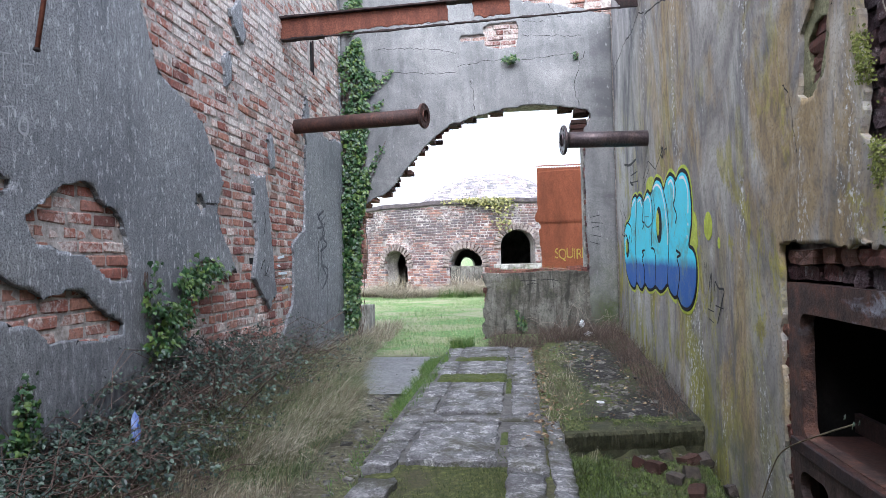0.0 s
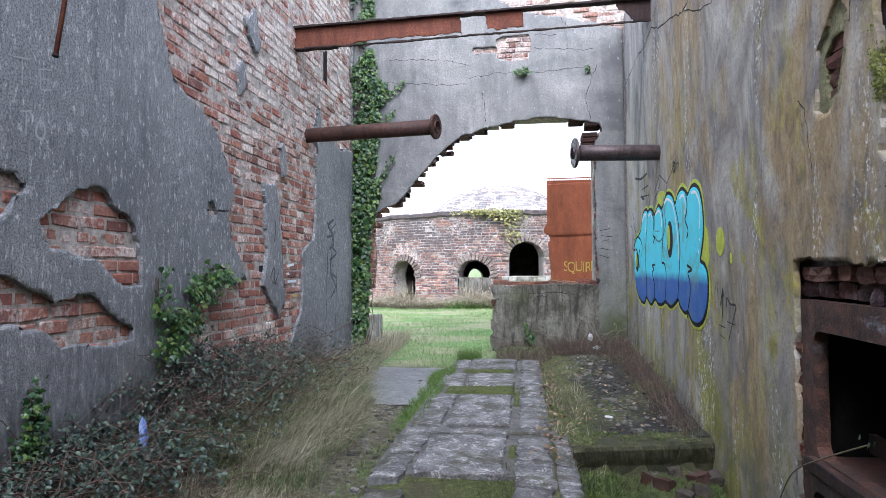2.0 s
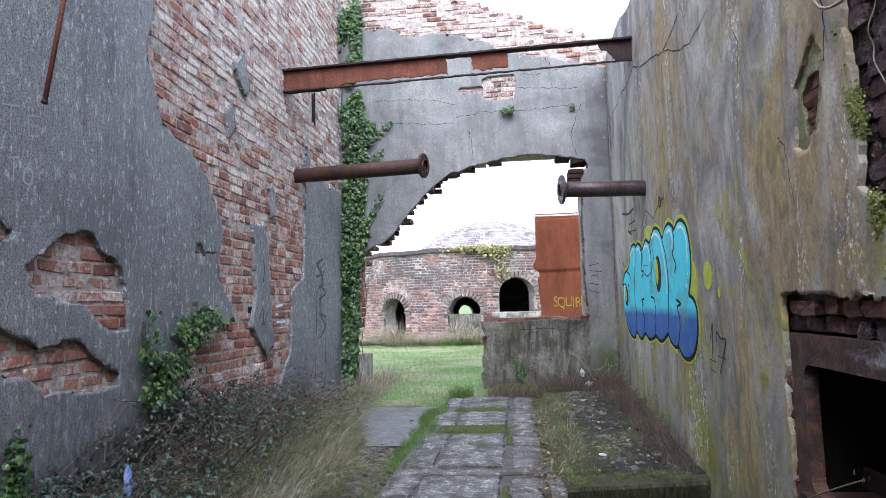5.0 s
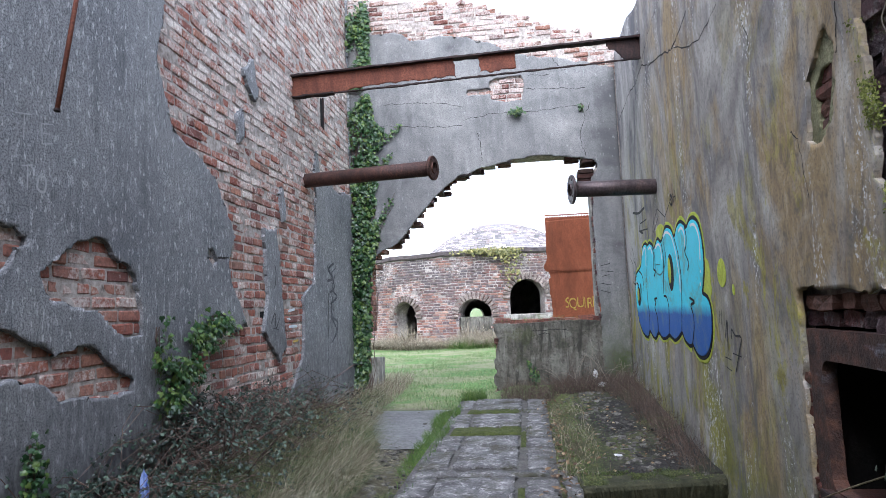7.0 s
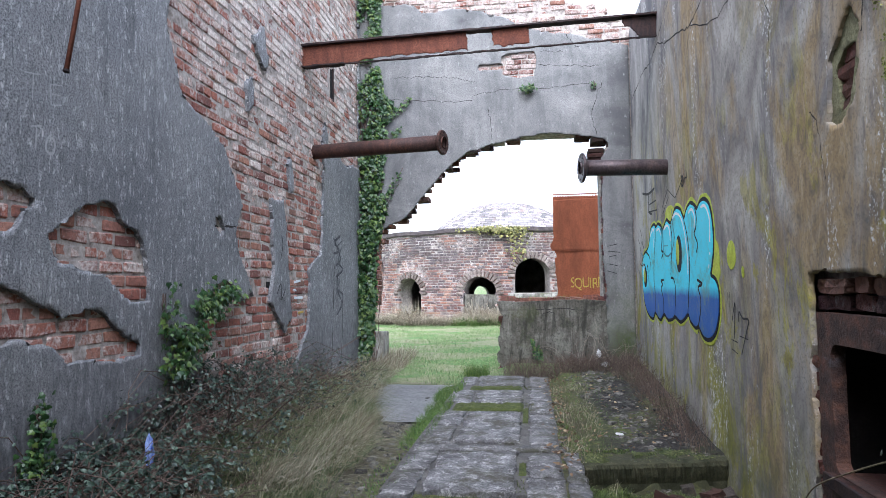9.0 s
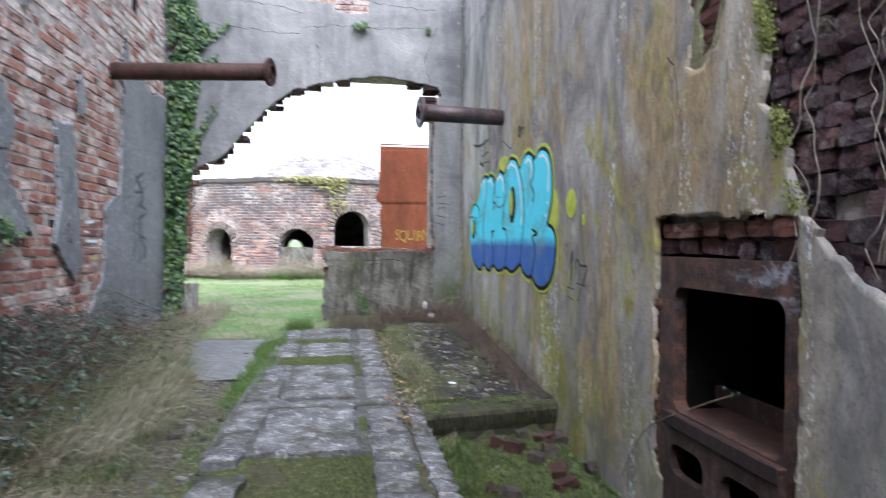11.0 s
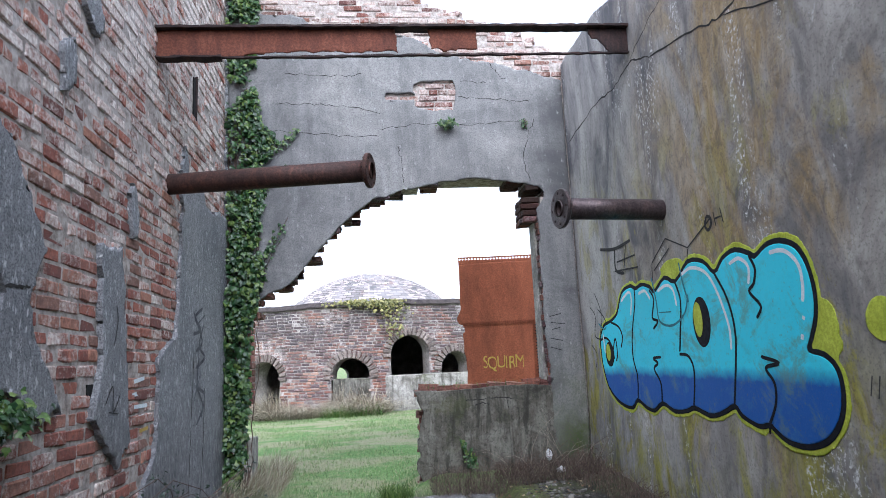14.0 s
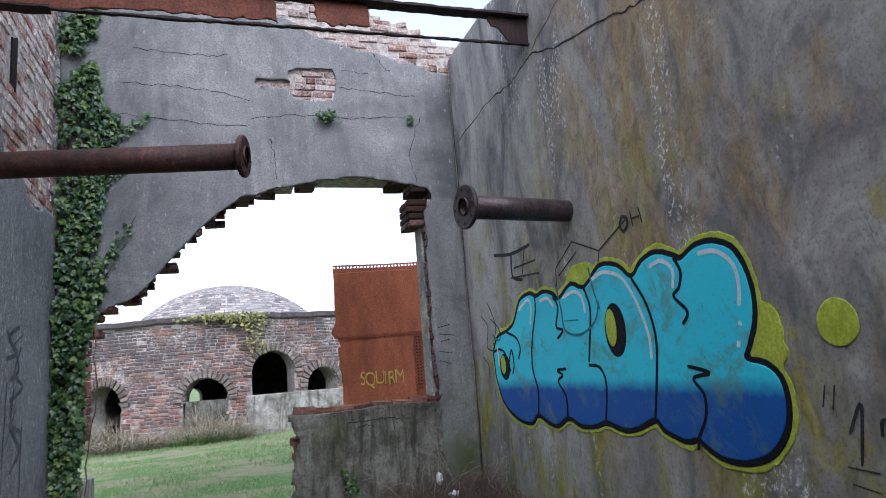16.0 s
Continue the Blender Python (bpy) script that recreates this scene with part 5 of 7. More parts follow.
def paving():
    t = thing("paved_path", -0.5, 5.0, -0.08, "worn grey stone slab path with mossy joints", "path", "", "structure")
    for y0, y1, x0 in ((3.92, 4.84, -0.77), (5.14, 6.38, -0.71), (6.86, 7.68, -0.72), (8.0, 8.45, -0.76), (8.47, 8.9, -0.8), (1.6, 2.5, -0.75)):
        under(slab(x0, -0.215, y0, y1, 0.004), t)
    under(slab(-1.0, 0.02, 4.9, 5.09, -0.004), t)
    for y0, y1, x0, x1 in ((3.33, 3.62, -0.98, -0.76), (3.8, 4.33, -1.0, -0.82), (4.36, 4.85, -1.0, -0.8), (5.13, 5.75, -1.0, -0.76), (5.78, 6.4, -1.0, -0.75), (6.85, 7.7, -1.02, -0.76), (8.1, 8.85, -1.0, -0.83)):
        under(slab(x0, x1, y0, y1, -0.006 + 0.004 * math.sin(y0 * 9), 0.02), t)
    for y0, y1 in ((2.2, 2.9), (2.92, 3.3), (3.32, 3.76), (3.78, 4.24), (4.26, 4.86), (5.12, 5.62), (5.64, 6.3), (6.32, 6.95), (6.98, 7.9), (7.95, 8.8)):
        under(slab(-0.14, 0.085 + 0.012 * math.sin(y0 * 7), y0, y1, -0.004 + 0.008 * math.sin(y0 * 5), -0.03), t)
    for y0, y1 in ((2.0, 2.8), (2.83, 3.5), (3.52, 4.2), (4.22, 5.0)):
        under(slab(0.12, 0.235, y0, y1, -0.02, -0.1, 0.42), t)
    bm = bmesh.new()
    box(bm, (-1.03, 3.93, -0.1), (0.09, 8.93, -0.018))
    under(part("bedding", bm, mat_plain("slab_bedding", (0.06, 0.058, 0.055), (0.16, 0.15, 0.14), 7, 0.9, 0.6, 0.012), None, "dusty grey bedding round the slabs"), t)
    for x0, x1, y0, y1 in ((-0.9, -0.2, 6.45, 6.82), (-0.85, -0.24, 7.72, 7.96), (-0.2, -0.15, 5.9, 6.6), (-0.2, -0.15, 4.3, 4.6)):
        bm = bmesh.new()
        nx, ny = max(2, int((x1 - x0) / 0.03)), max(2, int((y1 - y0) / 0.03))
        g = [[bm.verts.new((x0 + (x1 - x0) * i / nx, y0 + (y1 - y0) * j / ny, -0.016 + (0.018 + 0.012 * float(vn(i * 0.7, j * 0.7, 1, 3))) * (0 < i < nx and 0 < j < ny))) for j in range(ny + 1)] for i in range(nx + 1)]
        for i in range(nx):
            for j in range(ny):
                bm.faces.new((g[i][j], g[i + 1][j], g[i + 1][j + 1], g[i][j + 1]))
        under(part("moss_strip", bm, M_MOSSY, None, "thick green moss in a joint", True), t)
    lip = concrete_lip()
    return t


def concrete_lip():
    bm = bmesh.new()
    rnd = random.Random(6)
    n = 90
    rows = []
    for i in range(n + 1):
        x = 0.26 + (XR - 0.262) * i / n
        dz = 0.012 * float(fbm(x, 0, 4, 7))
        dy = 0.2 * (x - 0.4) / 0.96 + 0.02 * float(fbm(x, 1, 6, 8))
        prof = [(5.5, -0.16), (5.34, -0.135 + dz), (5.14, -0.125 + 1.5 * dz), (5.075, -0.14 + 1.5 * dz), (5.05 + 0.02 * rnd.random(), -0.17), (5.07 + 0.02 * rnd.random(), -0.24), (5.11, -0.3), (5.13, -0.5)]
        rows.append([bm.verts.new((x, y + dy, z)) for y, z in prof])
    for a, b in zip(rows, rows[1:]):
        for k in range(7):
            bm.faces.new((a[k], b[k], b[k + 1], a[k + 1]))
    ob = part("concrete_ledge", bm, mat_plain("mossy_concrete", (0.018, 0.022, 0.01), (0.085, 0.08, 0.045), 11, 0.9, 0.5, 0.012))
    return tagged(ob, "mossy broken concrete ledge above the wet pit", "ledge", "", "structure")


paving()
bm = bmesh.new()
rows = []
for i in range(13):
    y = 6.4 + 2.4 * i / 12
    l = -1.62 - 0.5 * smooth01(y, 6.4, 8.0) + 0.03 * math.sin(i * 2.1)
    r = -1.2 + 0.02 * math.sin(i * 3.3)
    rows.append([bm.verts.new((l + (r - l) * k / 5, y, -0.125 + (0.004 * math.sin(k * 2 + i)))) for k in range(6)])
for a, b in zip(rows, rows[1:]):
    for k in range(5):
        bm.faces.new((a[k], a[k + 1], b[k + 1], b[k]))
bmesh.ops.solidify(bm, geom=bm.faces[:], thickness=0.03)
tagged(part("threshold_slab", bm, mat_plain("smooth_concrete", (0.28, 0.28, 0.285), (0.42, 0.42, 0.42), 4, 0.75, 0.3, 0.006)), "smooth grey concrete threshold in the opening", "paving", "", "structure")


# ---- paint on the walls ----
def on_east(off):
    return lambda u, v, dep: np.stack([XR - off - 0.012 * fbm(u, v, 0.9, 63) - 0.003 * fbm(u, v, 5, 64) + dep * 0.001, u, v], -1)


# the outer edge of the four swollen letters, along the wall and up, and the lines within
MURAL_TOP = [(8.93, 1.21), (8.94, 1.44), (8.81, 1.58), (8.58, 1.62), (8.39, 1.69), (8.22, 1.87), (8.0, 1.91), (7.87, 1.87), (7.73, 1.89), (7.56, 1.85), (7.48, 1.8), (7.27, 1.89), (7.08, 1.84), (6.85, 1.96), (6.63, 1.93), (6.48, 1.83), (6.35, 1.91), (6.19, 1.94), (6.03, 1.89), (5.97, 1.86), (5.84, 1.91), (5.7, 1.91), (5.56, 1.85), (5.49, 1.74), (5.46, 1.59), (5.48, 1.45), (5.54, 1.33)]
MURAL_FOOT = [(5.57, 1.27), (5.45, 1.24), (5.37, 1.17), (5.35, 1.04), (5.4, 0.9), (5.52, 0.79), (5.69, 0.74), (5.87, 0.75), (5.98, 0.8), (6.03, 0.83), (6.15, 0.81), (6.33, 0.86), (6.41, 0.92), (6.58, 0.86), (6.76, 0.83), (6.98, 0.87), (7.11, 0.84), (7.32, 0.82), (7.53, 0.87), (7.71, 0.8), (7.88, 0.82), (8.07, 0.87), (8.21, 0.79), (8.51, 0.82), (8.8, 0.96)]
LETTER_LINES = [[(7.9, 1.89), (7.91, 1.75), (8.03, 1.51), (8.08, 1.27), (8.01, 1.07), (8.05, 0.87)], [(8.58, 1.61), (8.38, 1.55), (8.3, 1.45), (8.36, 1.35)], [(7.57, 1.83), (7.5, 1.74), (7.56, 1.59), (7.46, 1.55), (7.56, 1.49)],
                [(7.09, 1.85), (7.03, 1.68), (7.09, 1.41), (7.13, 1.29)], [(7.14, 1.27), (6.99, 1.25), (6.93, 1.13), (6.99, 0.87)], [(7.47, 1.25), (7.62, 1.24), (7.54, 1.2), (7.62, 1.15), (7.52, 1.03), (7.54, 0.85)],
                [(6.48, 1.83), (6.35, 1.63), (6.3, 1.42), (6.34, 1.18), (6.41, 0.92)], [(6.03, 1.88), (5.98, 1.79), (6.01, 1.7), (6.07, 1.65), (5.97, 1.55), (6.03, 1.48)], [(6.04, 1.24), (5.86, 1.2), (6.0, 1.17), (5.93, 1.08), (5.94, 0.96), (6.03, 0.83)], [(6.02, 0.85), (6.04, 0.77)], [(8.93, 1.44), (8.8, 1.46), (8.66, 1.42), (8.6, 1.32), (8.56, 1.24)], [(8.6, 1.3), (8.5, 1.44), (8.47, 1.3), (8.52, 1.22)]]
SHINES = [[(6.97, 1.88), (6.79, 1.91), (6.59, 1.84), (6.46, 1.67), (6.37, 1.45), (6.37, 1.29)], [(6.27, 1.86), (6.15, 1.88), (6.05, 1.81), (6.07, 1.7)], [(5.81, 1.86), (5.67, 1.85), (5.56, 1.76), (5.54, 1.64), (5.56, 1.54)], [(5.57, 1.46), (5.58, 1.44)], [(5.6, 1.36), (5.61, 1.33)],
          [(7.41, 1.8), (7.24, 1.83), (7.13, 1.78), (7.1, 1.65)], [(8.25, 1.79), (8.05, 1.86), (7.99, 1.8), (8.04, 1.64)], [(7.81, 1.82), (7.66, 1.83), (7.57, 1.75)], [(8.84, 1.5), (8.82, 1.3)]]


def bubble(s, u, v, p=2.5):
    a, b = np.abs(u - s[0]) / s[2], np.abs(v - s[1]) / s[3]
    return (1 - (a ** p + b ** p) ** (1 / p)) * min(s[2], s[3])


def mural():
    t = thing("mural", XR, 7.1, 0.7, "sprayed turquoise and blue bubble lettering with black and lime outline", "graffiti")
    box_ = (5.2, 9.1, 0.6, 2.12)
    rim = [tuple(q) for q in spline(MURAL_TOP + MURAL_FOOT + MURAL_TOP[:1], 3)]
    fill = lambda u, v: sdf(rim, u, v)
    soft = lambda u, v: 0.006 * fbm(u, v, 30, 121)
    blob = lambda u, v: np.max([bubble((5.4, 1.39, 0.09, 0.15), u, v, 2), bubble((7.12, 1.96, 0.2, 0.07), u, v, 2), bubble((5.43, 1.3, 0.13, 0.09), u, v, 2)], axis=0)
    under(sheet("halo", *box_, 0.014, lambda u, v: np.maximum(fill(u, v) + 0.05 + 0.014 * fbm(u, v, 8, 122), blob(u, v)) + soft(u, v), on_east(0.003), 1.0, M_LIME, None, "lime green sprayed halo"), t)
    under(sheet("outline", *box_, 0.012, lambda u, v: fill(u, v) + 0.022 + 0.006 * fbm(u, v, 5, 123), on_east(0.005), 1.0, M_INK, None, "thick black outline"), t)
    under(sheet("fill", *box_, 0.012, lambda u, v: fill(u, v) - 0.012 + 0.004 * fbm(u, v, 6, 124), on_east(0.007), 1.0, M_MURAL, None, "turquoise fill fading to deep blue below"), t)
    for pts in LETTER_LINES:
        under(stroke("letter_line", pts, 0.024, M_INK, on_east(0.009), label="thin black letter line"), t)
    for pts in SHINES:
        under(stroke("highlight", pts, 0.026, M_WHITE, on_east(0.0095), label="white highlight stroke"), t)
    for x, z, w, h, dx in ((6.74, 1.5, 0.125, 0.185, 0.045), (8.69, 1.29, 0.12, 0.125, 0.03)):
        under(sheet("counter_rim", x - 0.2, x + 0.2, z - 0.25, z + 0.25, 0.01, lambda u, v: bubble((x, z, w, h), u, v, 2), on_east(0.0085), 1.0, M_INK, None, "black rim of a letter's centre"), t)
        under(sheet("counter", x - 0.2, x + 0.2, z - 0.25, z + 0.25, 0.008, lambda u, v: bubble((x + dx, z + 0.02, w * 0.5, h * 0.7), u, v, 2), on_east(0.011), 1.0, M_LIME, None, "lime centre of a letter"), t)


def spline(pts, n=6):
    out = []
    P = [pts[0]] + list(pts) + [pts[-1]]
    for k in range(1, len(P) - 2):
        a, b, c, d = (np.array(q, float) for q in P[k - 1:k + 3])
        for s in range(n):
            x = s / n
            out.append(0.5 * (2 * b + (c - a) * x + (2 * a - 5 * b + 4 * c - d) * x * x + (3 * b - a - 3 * c + d) * x ** 3))
    out.append(np.array(pts[-1], float))
    return out


def stroke(name, pts, width, material, face, curved=True, ragged=0.0, label="", seed=1):
    """A painted or cracked line along a wall face."""
    rnd = random.Random(seed)
    S = np.array(spline(pts, 8) if curved else pts, float)
    if ragged:
        S = S + np.array([[rnd.uniform(-ragged, ragged), rnd.uniform(-ragged, ragged)] for _ in S])
    d = np.gradient(S, axis=0)
    n = np.stack([-d[:, 1], d[:, 0]], -1)
    n /= np.maximum(np.linalg.norm(n, axis=1, keepdims=True), 1e-9)
    w = np.array([width * (rnd.uniform(0.35, 1.1) if ragged else 1) for _ in S])[:, None] / 2
    w[0] *= 0.5
    w[-1] *= 0.5
    A, B = S + n * w, S - n * w
    V = np.concatenate([face(A[:, 0], A[:, 1], 0.0), face(B[:, 0], B[:, 1], 0.0)])
    m = len(S)
    return mesh_ob(name, V, [(k, k + 1, m + k + 1, m + k) for k in range(m - 1)], material, None, label)


mural()


def tags():
    def tag_thing(label, lines, material, face, width, at):
        t = thing("graffiti_tag", *at, label, "graffiti")
        for k, pts in enumerate(lines):
            under(stroke("paint_stroke", pts, width, material, face, len(pts) > 2, 0.0, "", k), t)
    E4 = on_east(0.004)
    tag_thing("older grey sprayed lines under the blue letters", [[(7.5, 1.93), (7.45, 1.72), (7.42, 1.55), (7.2, 1.5), (6.98, 1.58), (6.9, 1.72)], [(6.98, 1.98), (6.95, 1.8), (6.9, 1.66)], [(7.42, 1.62), (7.2, 1.61)], [(8.95, 1.62), (8.8, 1.55), (8.72, 1.58)]], mat_plain("thin_grey_spray", (0.03, 0.14, 0.19), (0.06, 0.3, 0.38), 14, 0.7, 0.2), on_east(0.0105), 0.02, (XR, 7.3, 1.6))
    tag_thing("black sprayed figure seventeen on stained render", [[(5.05, 0.93), (4.97, 1.06), (5.02, 0.8)], [(5.09, 0.79), (4.94, 0.78)], [(4.9, 0.93), (4.88, 1.0), (4.8, 0.96), (4.68, 0.95), (4.76, 0.84), (4.86, 0.7)], [(4.9, 0.83), (4.7, 0.82)], [(5.08, 0.72), (4.95, 0.7)], [(5.08, 1.14), (5.11, 1.03)], [(5.13, 1.14), (5.16, 1.04)]], M_TAG, E4, 0.016, (XR, 4.9, 0.8))
    tag_thing("thin black sprayed marks above the mural", [[(8.7, 2.38), (8.3, 2.32), (7.89, 2.33)], [(8.27, 2.18), (7.82, 2.18)], [(8.35, 2.1), (7.77, 2.06)], [(8.3, 2.32), (8.31, 2.11), (8.11, 2.05)], [(8.0, 2.33), (8.1, 2.1)]], M_TAG, E4, 0.032, (XR, 8.2, 2.1))
    tag_thing("black sprayed arrow and letters", [[(7.49, 1.9), (7.47, 2.05)], [(7.47, 2.05), (7.18, 2.21)], [(7.18, 2.21), (6.82, 2.07)], [(6.82, 2.07), (6.43, 2.22)], [(7.44, 1.98), (7.13, 2.12)], [(6.82, 2.06), (6.86, 1.95)],
              [(6.49, 2.24), (6.44, 2.22), (6.44, 2.17), (6.49, 2.14), (6.52, 2.18), (6.49, 2.24)], [(6.39, 2.25), (6.38, 2.15)], [(6.39, 2.2), (6.3, 2.2)], [(6.3, 2.26), (6.28, 2.15)]], M_TAG, E4, 0.024, (XR, 6.9, 2.0))
    tag_thing("faint black scribble beside the mural", [[(8.95, 1.77), (8.8, 1.68), (8.69, 1.56)], [(9.2, 1.82), (9.05, 1.7), (9.1, 1.5), (8.95, 1.45)], [(9.25, 1.4), (9.1, 1.3), (9.15, 1.15)], [(9.0, 1.95), (8.85, 1.7), (8.95, 1.5)]], M_TAG, E4, 0.014, (XR, 9.0, 1.4))
    t = thing("paint_spot", XR, 5.01, 1.4, "round lime green sprayed spot", "graffiti")
    under(sheet("spot", 4.85, 5.2, 1.25, 1.6, 0.012, lambda u, v: bubble((5.01, 1.41, 0.105, 0.105), u, v, 2) + 0.005 * fbm(u, v, 20, 3), on_east(0.004), 1.0, M_LIME), t)
    under(sheet("dab", 4.65, 4.85, 1.2, 1.4, 0.01, lambda u, v: bubble((4.76, 1.28, 0.03, 0.04), u, v, 2), on_east(0.004), 1.0, M_LIME), t)
    W4 = lambda u, v, dep: left_face(u, v, -0.004)
    tag_thing("faint chalked letters on grey render", [[(2.97, 2.33), (3.08, 2.35)], [(3.03, 2.34), (3.03, 2.2)], [(3.15, 2.32), (3.24, 2.34)], [(3.15, 2.32), (3.16, 2.21)], [(3.16, 2.27), (3.22, 2.28)], [(3.16, 2.21), (3.24, 2.23)],
              [(3.02, 2.06), (3.1, 2.08)], [(3.06, 2.07), (3.06, 1.94)], [(3.14, 2.03), (3.19, 2.02), (3.18, 1.95), (3.13, 1.96), (3.14, 2.03)]], M_CHALK, W4, 0.015, (XL, 3.1, 2.0))
    tag_thing("blurred black spray scrawl on the plastered pier", [[(8.5, 1.9), (8.25, 1.8), (8.45, 1.7), (8.2, 1.65)], [(8.55, 1.75), (8.4, 1.55), (8.6, 1.45), (8.3, 1.35)], [(8.4, 1.45), (8.35, 1.2), (8.6, 1.1), (8.5, 0.9)], [(8.3, 1.2), (8.55, 1.0), (8.35, 0.85)], [(8.2, 1.85), (8.5, 1.6), (8.3, 1.5)], [(8.6, 1.85), (8.35, 1.75)], [(8.45, 1.3), (8.25, 1.05)]], M_SMUDGE, W4, 0.034, (XL, 8.4, 1.2))
    tag_thing("small black tag on a strip of render", [[(6.3, 1.15), (6.4, 1.25), (6.42, 1.1), (6.52, 1.2)], [(6.35, 1.1), (6.5, 1.08)], [(6.4, 1.5), (6.45, 1.65), (6.42, 1.75)]], M_TAG, W4, 0.014, (XL, 6.4, 1.2))
    WB = lambda u, v, dep: np.stack([XL - 0.025 + 0 * u, u, v], -1)
    tag_thing("whitish paint smears on the bare bricks", [[(6.85, 1.27), (7.05, 1.29)], [(6.82, 1.18), (7.1, 1.2)], [(6.86, 1.1), (7.12, 1.1)], [(6.9, 1.02), (7.05, 1.03)]], M_WHITE, WB, 0.055, (XL, 6.95, 1.1))
    tag_thing("yellowish paint dab on the bare bricks", [[(6.98, 0.93), (7.15, 0.94)]], M_YELLOW, WB, 0.05, (XL, 7.05, 0.93))
    N4 = lambda u, v, dep: end_face(u, v, -0.004)
    tag_thing("dark sprayed strokes on the end wall", [[(0.98, 1.75), (1.12, 1.78)], [(0.99, 1.68), (1.16, 1.66)], [(1.0, 1.6), (1.1, 1.62)], [(0.98, 1.5), (1.12, 1.47)], [(0.97, 1.4), (1.1, 1.36)]], M_TAG, N4, 0.018, (1.05, YE, 1.5))
    # cracks in the render
    for pts in ([(-2.11, 4.38), (-1.72, 4.36), (-1.35, 4.34), (-0.87, 4.25)], [(-2.28, 4.06), (-1.57, 3.99), (-0.91, 3.95)], [(-0.9, 4.05), (-0.44, 4.1), (0.29, 4.1), (0.81, 4.15)], [(0.06, 4.45), (0.57, 4.41), (0.93, 4.38)],
                [(0.47, 4.88), (0.55, 4.75), (0.65, 4.66)], [(-0.69, 3.83), (-0.66, 3.6), (-0.65, 3.37)], [(0.98, 4.16), (0.81, 3.72), (0.87, 3.36)], [(0.08, 4.66), (0.4, 4.62)], [(-2.0, 4.75), (-1.4, 4.72), (-1.1, 4.74)]):
        ob = stroke("crack", pts, 0.009, M_CRACK, lambda u, v, dep: end_face(u, v, -0.002), True, 0.016, "", len(pts))
        ob.parent = wall_north
    for pts in ([(-0.05, 0.86), (0.1, 0.86), (0.3, 0.87), (0.5, 0.85)], [(0.42, 0.86), (0.43, 0.75)], [(0.05, 0.8), (0.15, 0.82), (0.22, 0.8)]):
        ob = stroke("crack", pts, 0.012, M_CRACK, lambda u, v, dep: np.stack([u, YE - 0.002 + 0 * u, v], -1), True, 0.006, "", 2)
        ob.parent = wall_north
    E2 = on_east(0.002)
    for pts, w in (([(9.43, 3.83), (8.54, 3.9), (7.87, 3.86), (7.5, 3.92), (7.1, 3.78), (6.4, 3.62), (6.0, 3.53), (5.4, 3.6)], 0.018), ([(7.5, 3.95), (7.0, 4.1), (6.3, 4.2)], 0.01), ([(6.0, 3.53), (5.2, 3.25), (4.6, 3.3)], 0.012), ([(3.05, 2.7), (3.0, 2.5), (3.04, 2.3)], 0.012),
                   ([(3.6, 2.1), (3.5, 2.0), (3.42, 1.7)], 0.008), ([(4.2, 3.0), (4.1, 2.8), (4.15, 2.6)], 0.008)):
        ob = stroke("crack", pts, w, M_CRACK, E2, True, 0.012, "", 4)
        ob.parent = wall_east
    for pts in ([(8.24, 1.5), (8.2, 1.09), (8.12, 0.15)], [(8.62, 1.2), (8.58, 0.6), (8.5, 0.15)], [(5.17, 1.73), (5.3, 1.74), (5.38, 1.75)], [(5.0, 1.72), (5.06, 1.72)]):
        ob = stroke("crack", pts, 0.02, M_CRACK, lambda u, v, dep: left_face(u, v, -0.002), True, 0.006, "", 6)
        ob.parent = wall_west


tags()


# ---- growing things ----
def leaf_cloud(name, P, N, size, material, parent, kind_="ivy", seed=0, label=""):
    rs = np.random.RandomState(seed)
    if kind_ == "ivy":
        T = np.array([(0, 0.38, 0.05), (0, 0, 0), (0.33, -0.02, -0.03), (0.5, 0.36, -0.06), (0.24, 0.5, 0), (0, 1, -0.08), (-0.24, 0.5, 0), (-0.5, 0.36, -0.06), (-0.33, -0.02, -0.03)])
    else:
        T = np.array([(0, 0.45, 0.0), (0, 0, 0), (0.26, 0.2, 0.07), (0.33, 0.52, 0.08), (0.17, 0.82, 0.03), (0, 1, -0.08), (-0.17, 0.82, 0.03), (-0.33, 0.52, 0.08), (-0.26, 0.2, 0.07)])
    F = [(0, k, k + 1) for k in range(1, 8)] + [(0, 8, 1)]
    n = len(P)
    N = N / np.linalg.norm(N, axis=1, keepdims=True)
    up = np.stack([rs.uniform(-0.8, 0.8, n), rs.uniform(-0.8, 0.8, n), -np.ones(n) + rs.uniform(0, 0.7, n)], -1)
    Yv = up - (up * N).sum(1, keepdims=True) * N
    Yv /= np.linalg.norm(Yv, axis=1, keepdims=True)
    Xv = np.cross(Yv, N)
    V = P[:, None, :] + size[:, None, None] * (T[None, :, 0:1] * Xv[:, None] + T[None, :, 1:2] * Yv[:, None] + T[None, :, 2:3] * N[:, None])
    faces = (np.array(F)[None] + (np.arange(n) * 9)[:, None, None]).reshape(-1, 3)
    ob = mesh_ob(name, V.reshape(-1, 3), faces.tolist(), material, None, label)
    if parent is not None:
        under(ob, parent)
    return tagged(ob, "", "", "", "stuff")


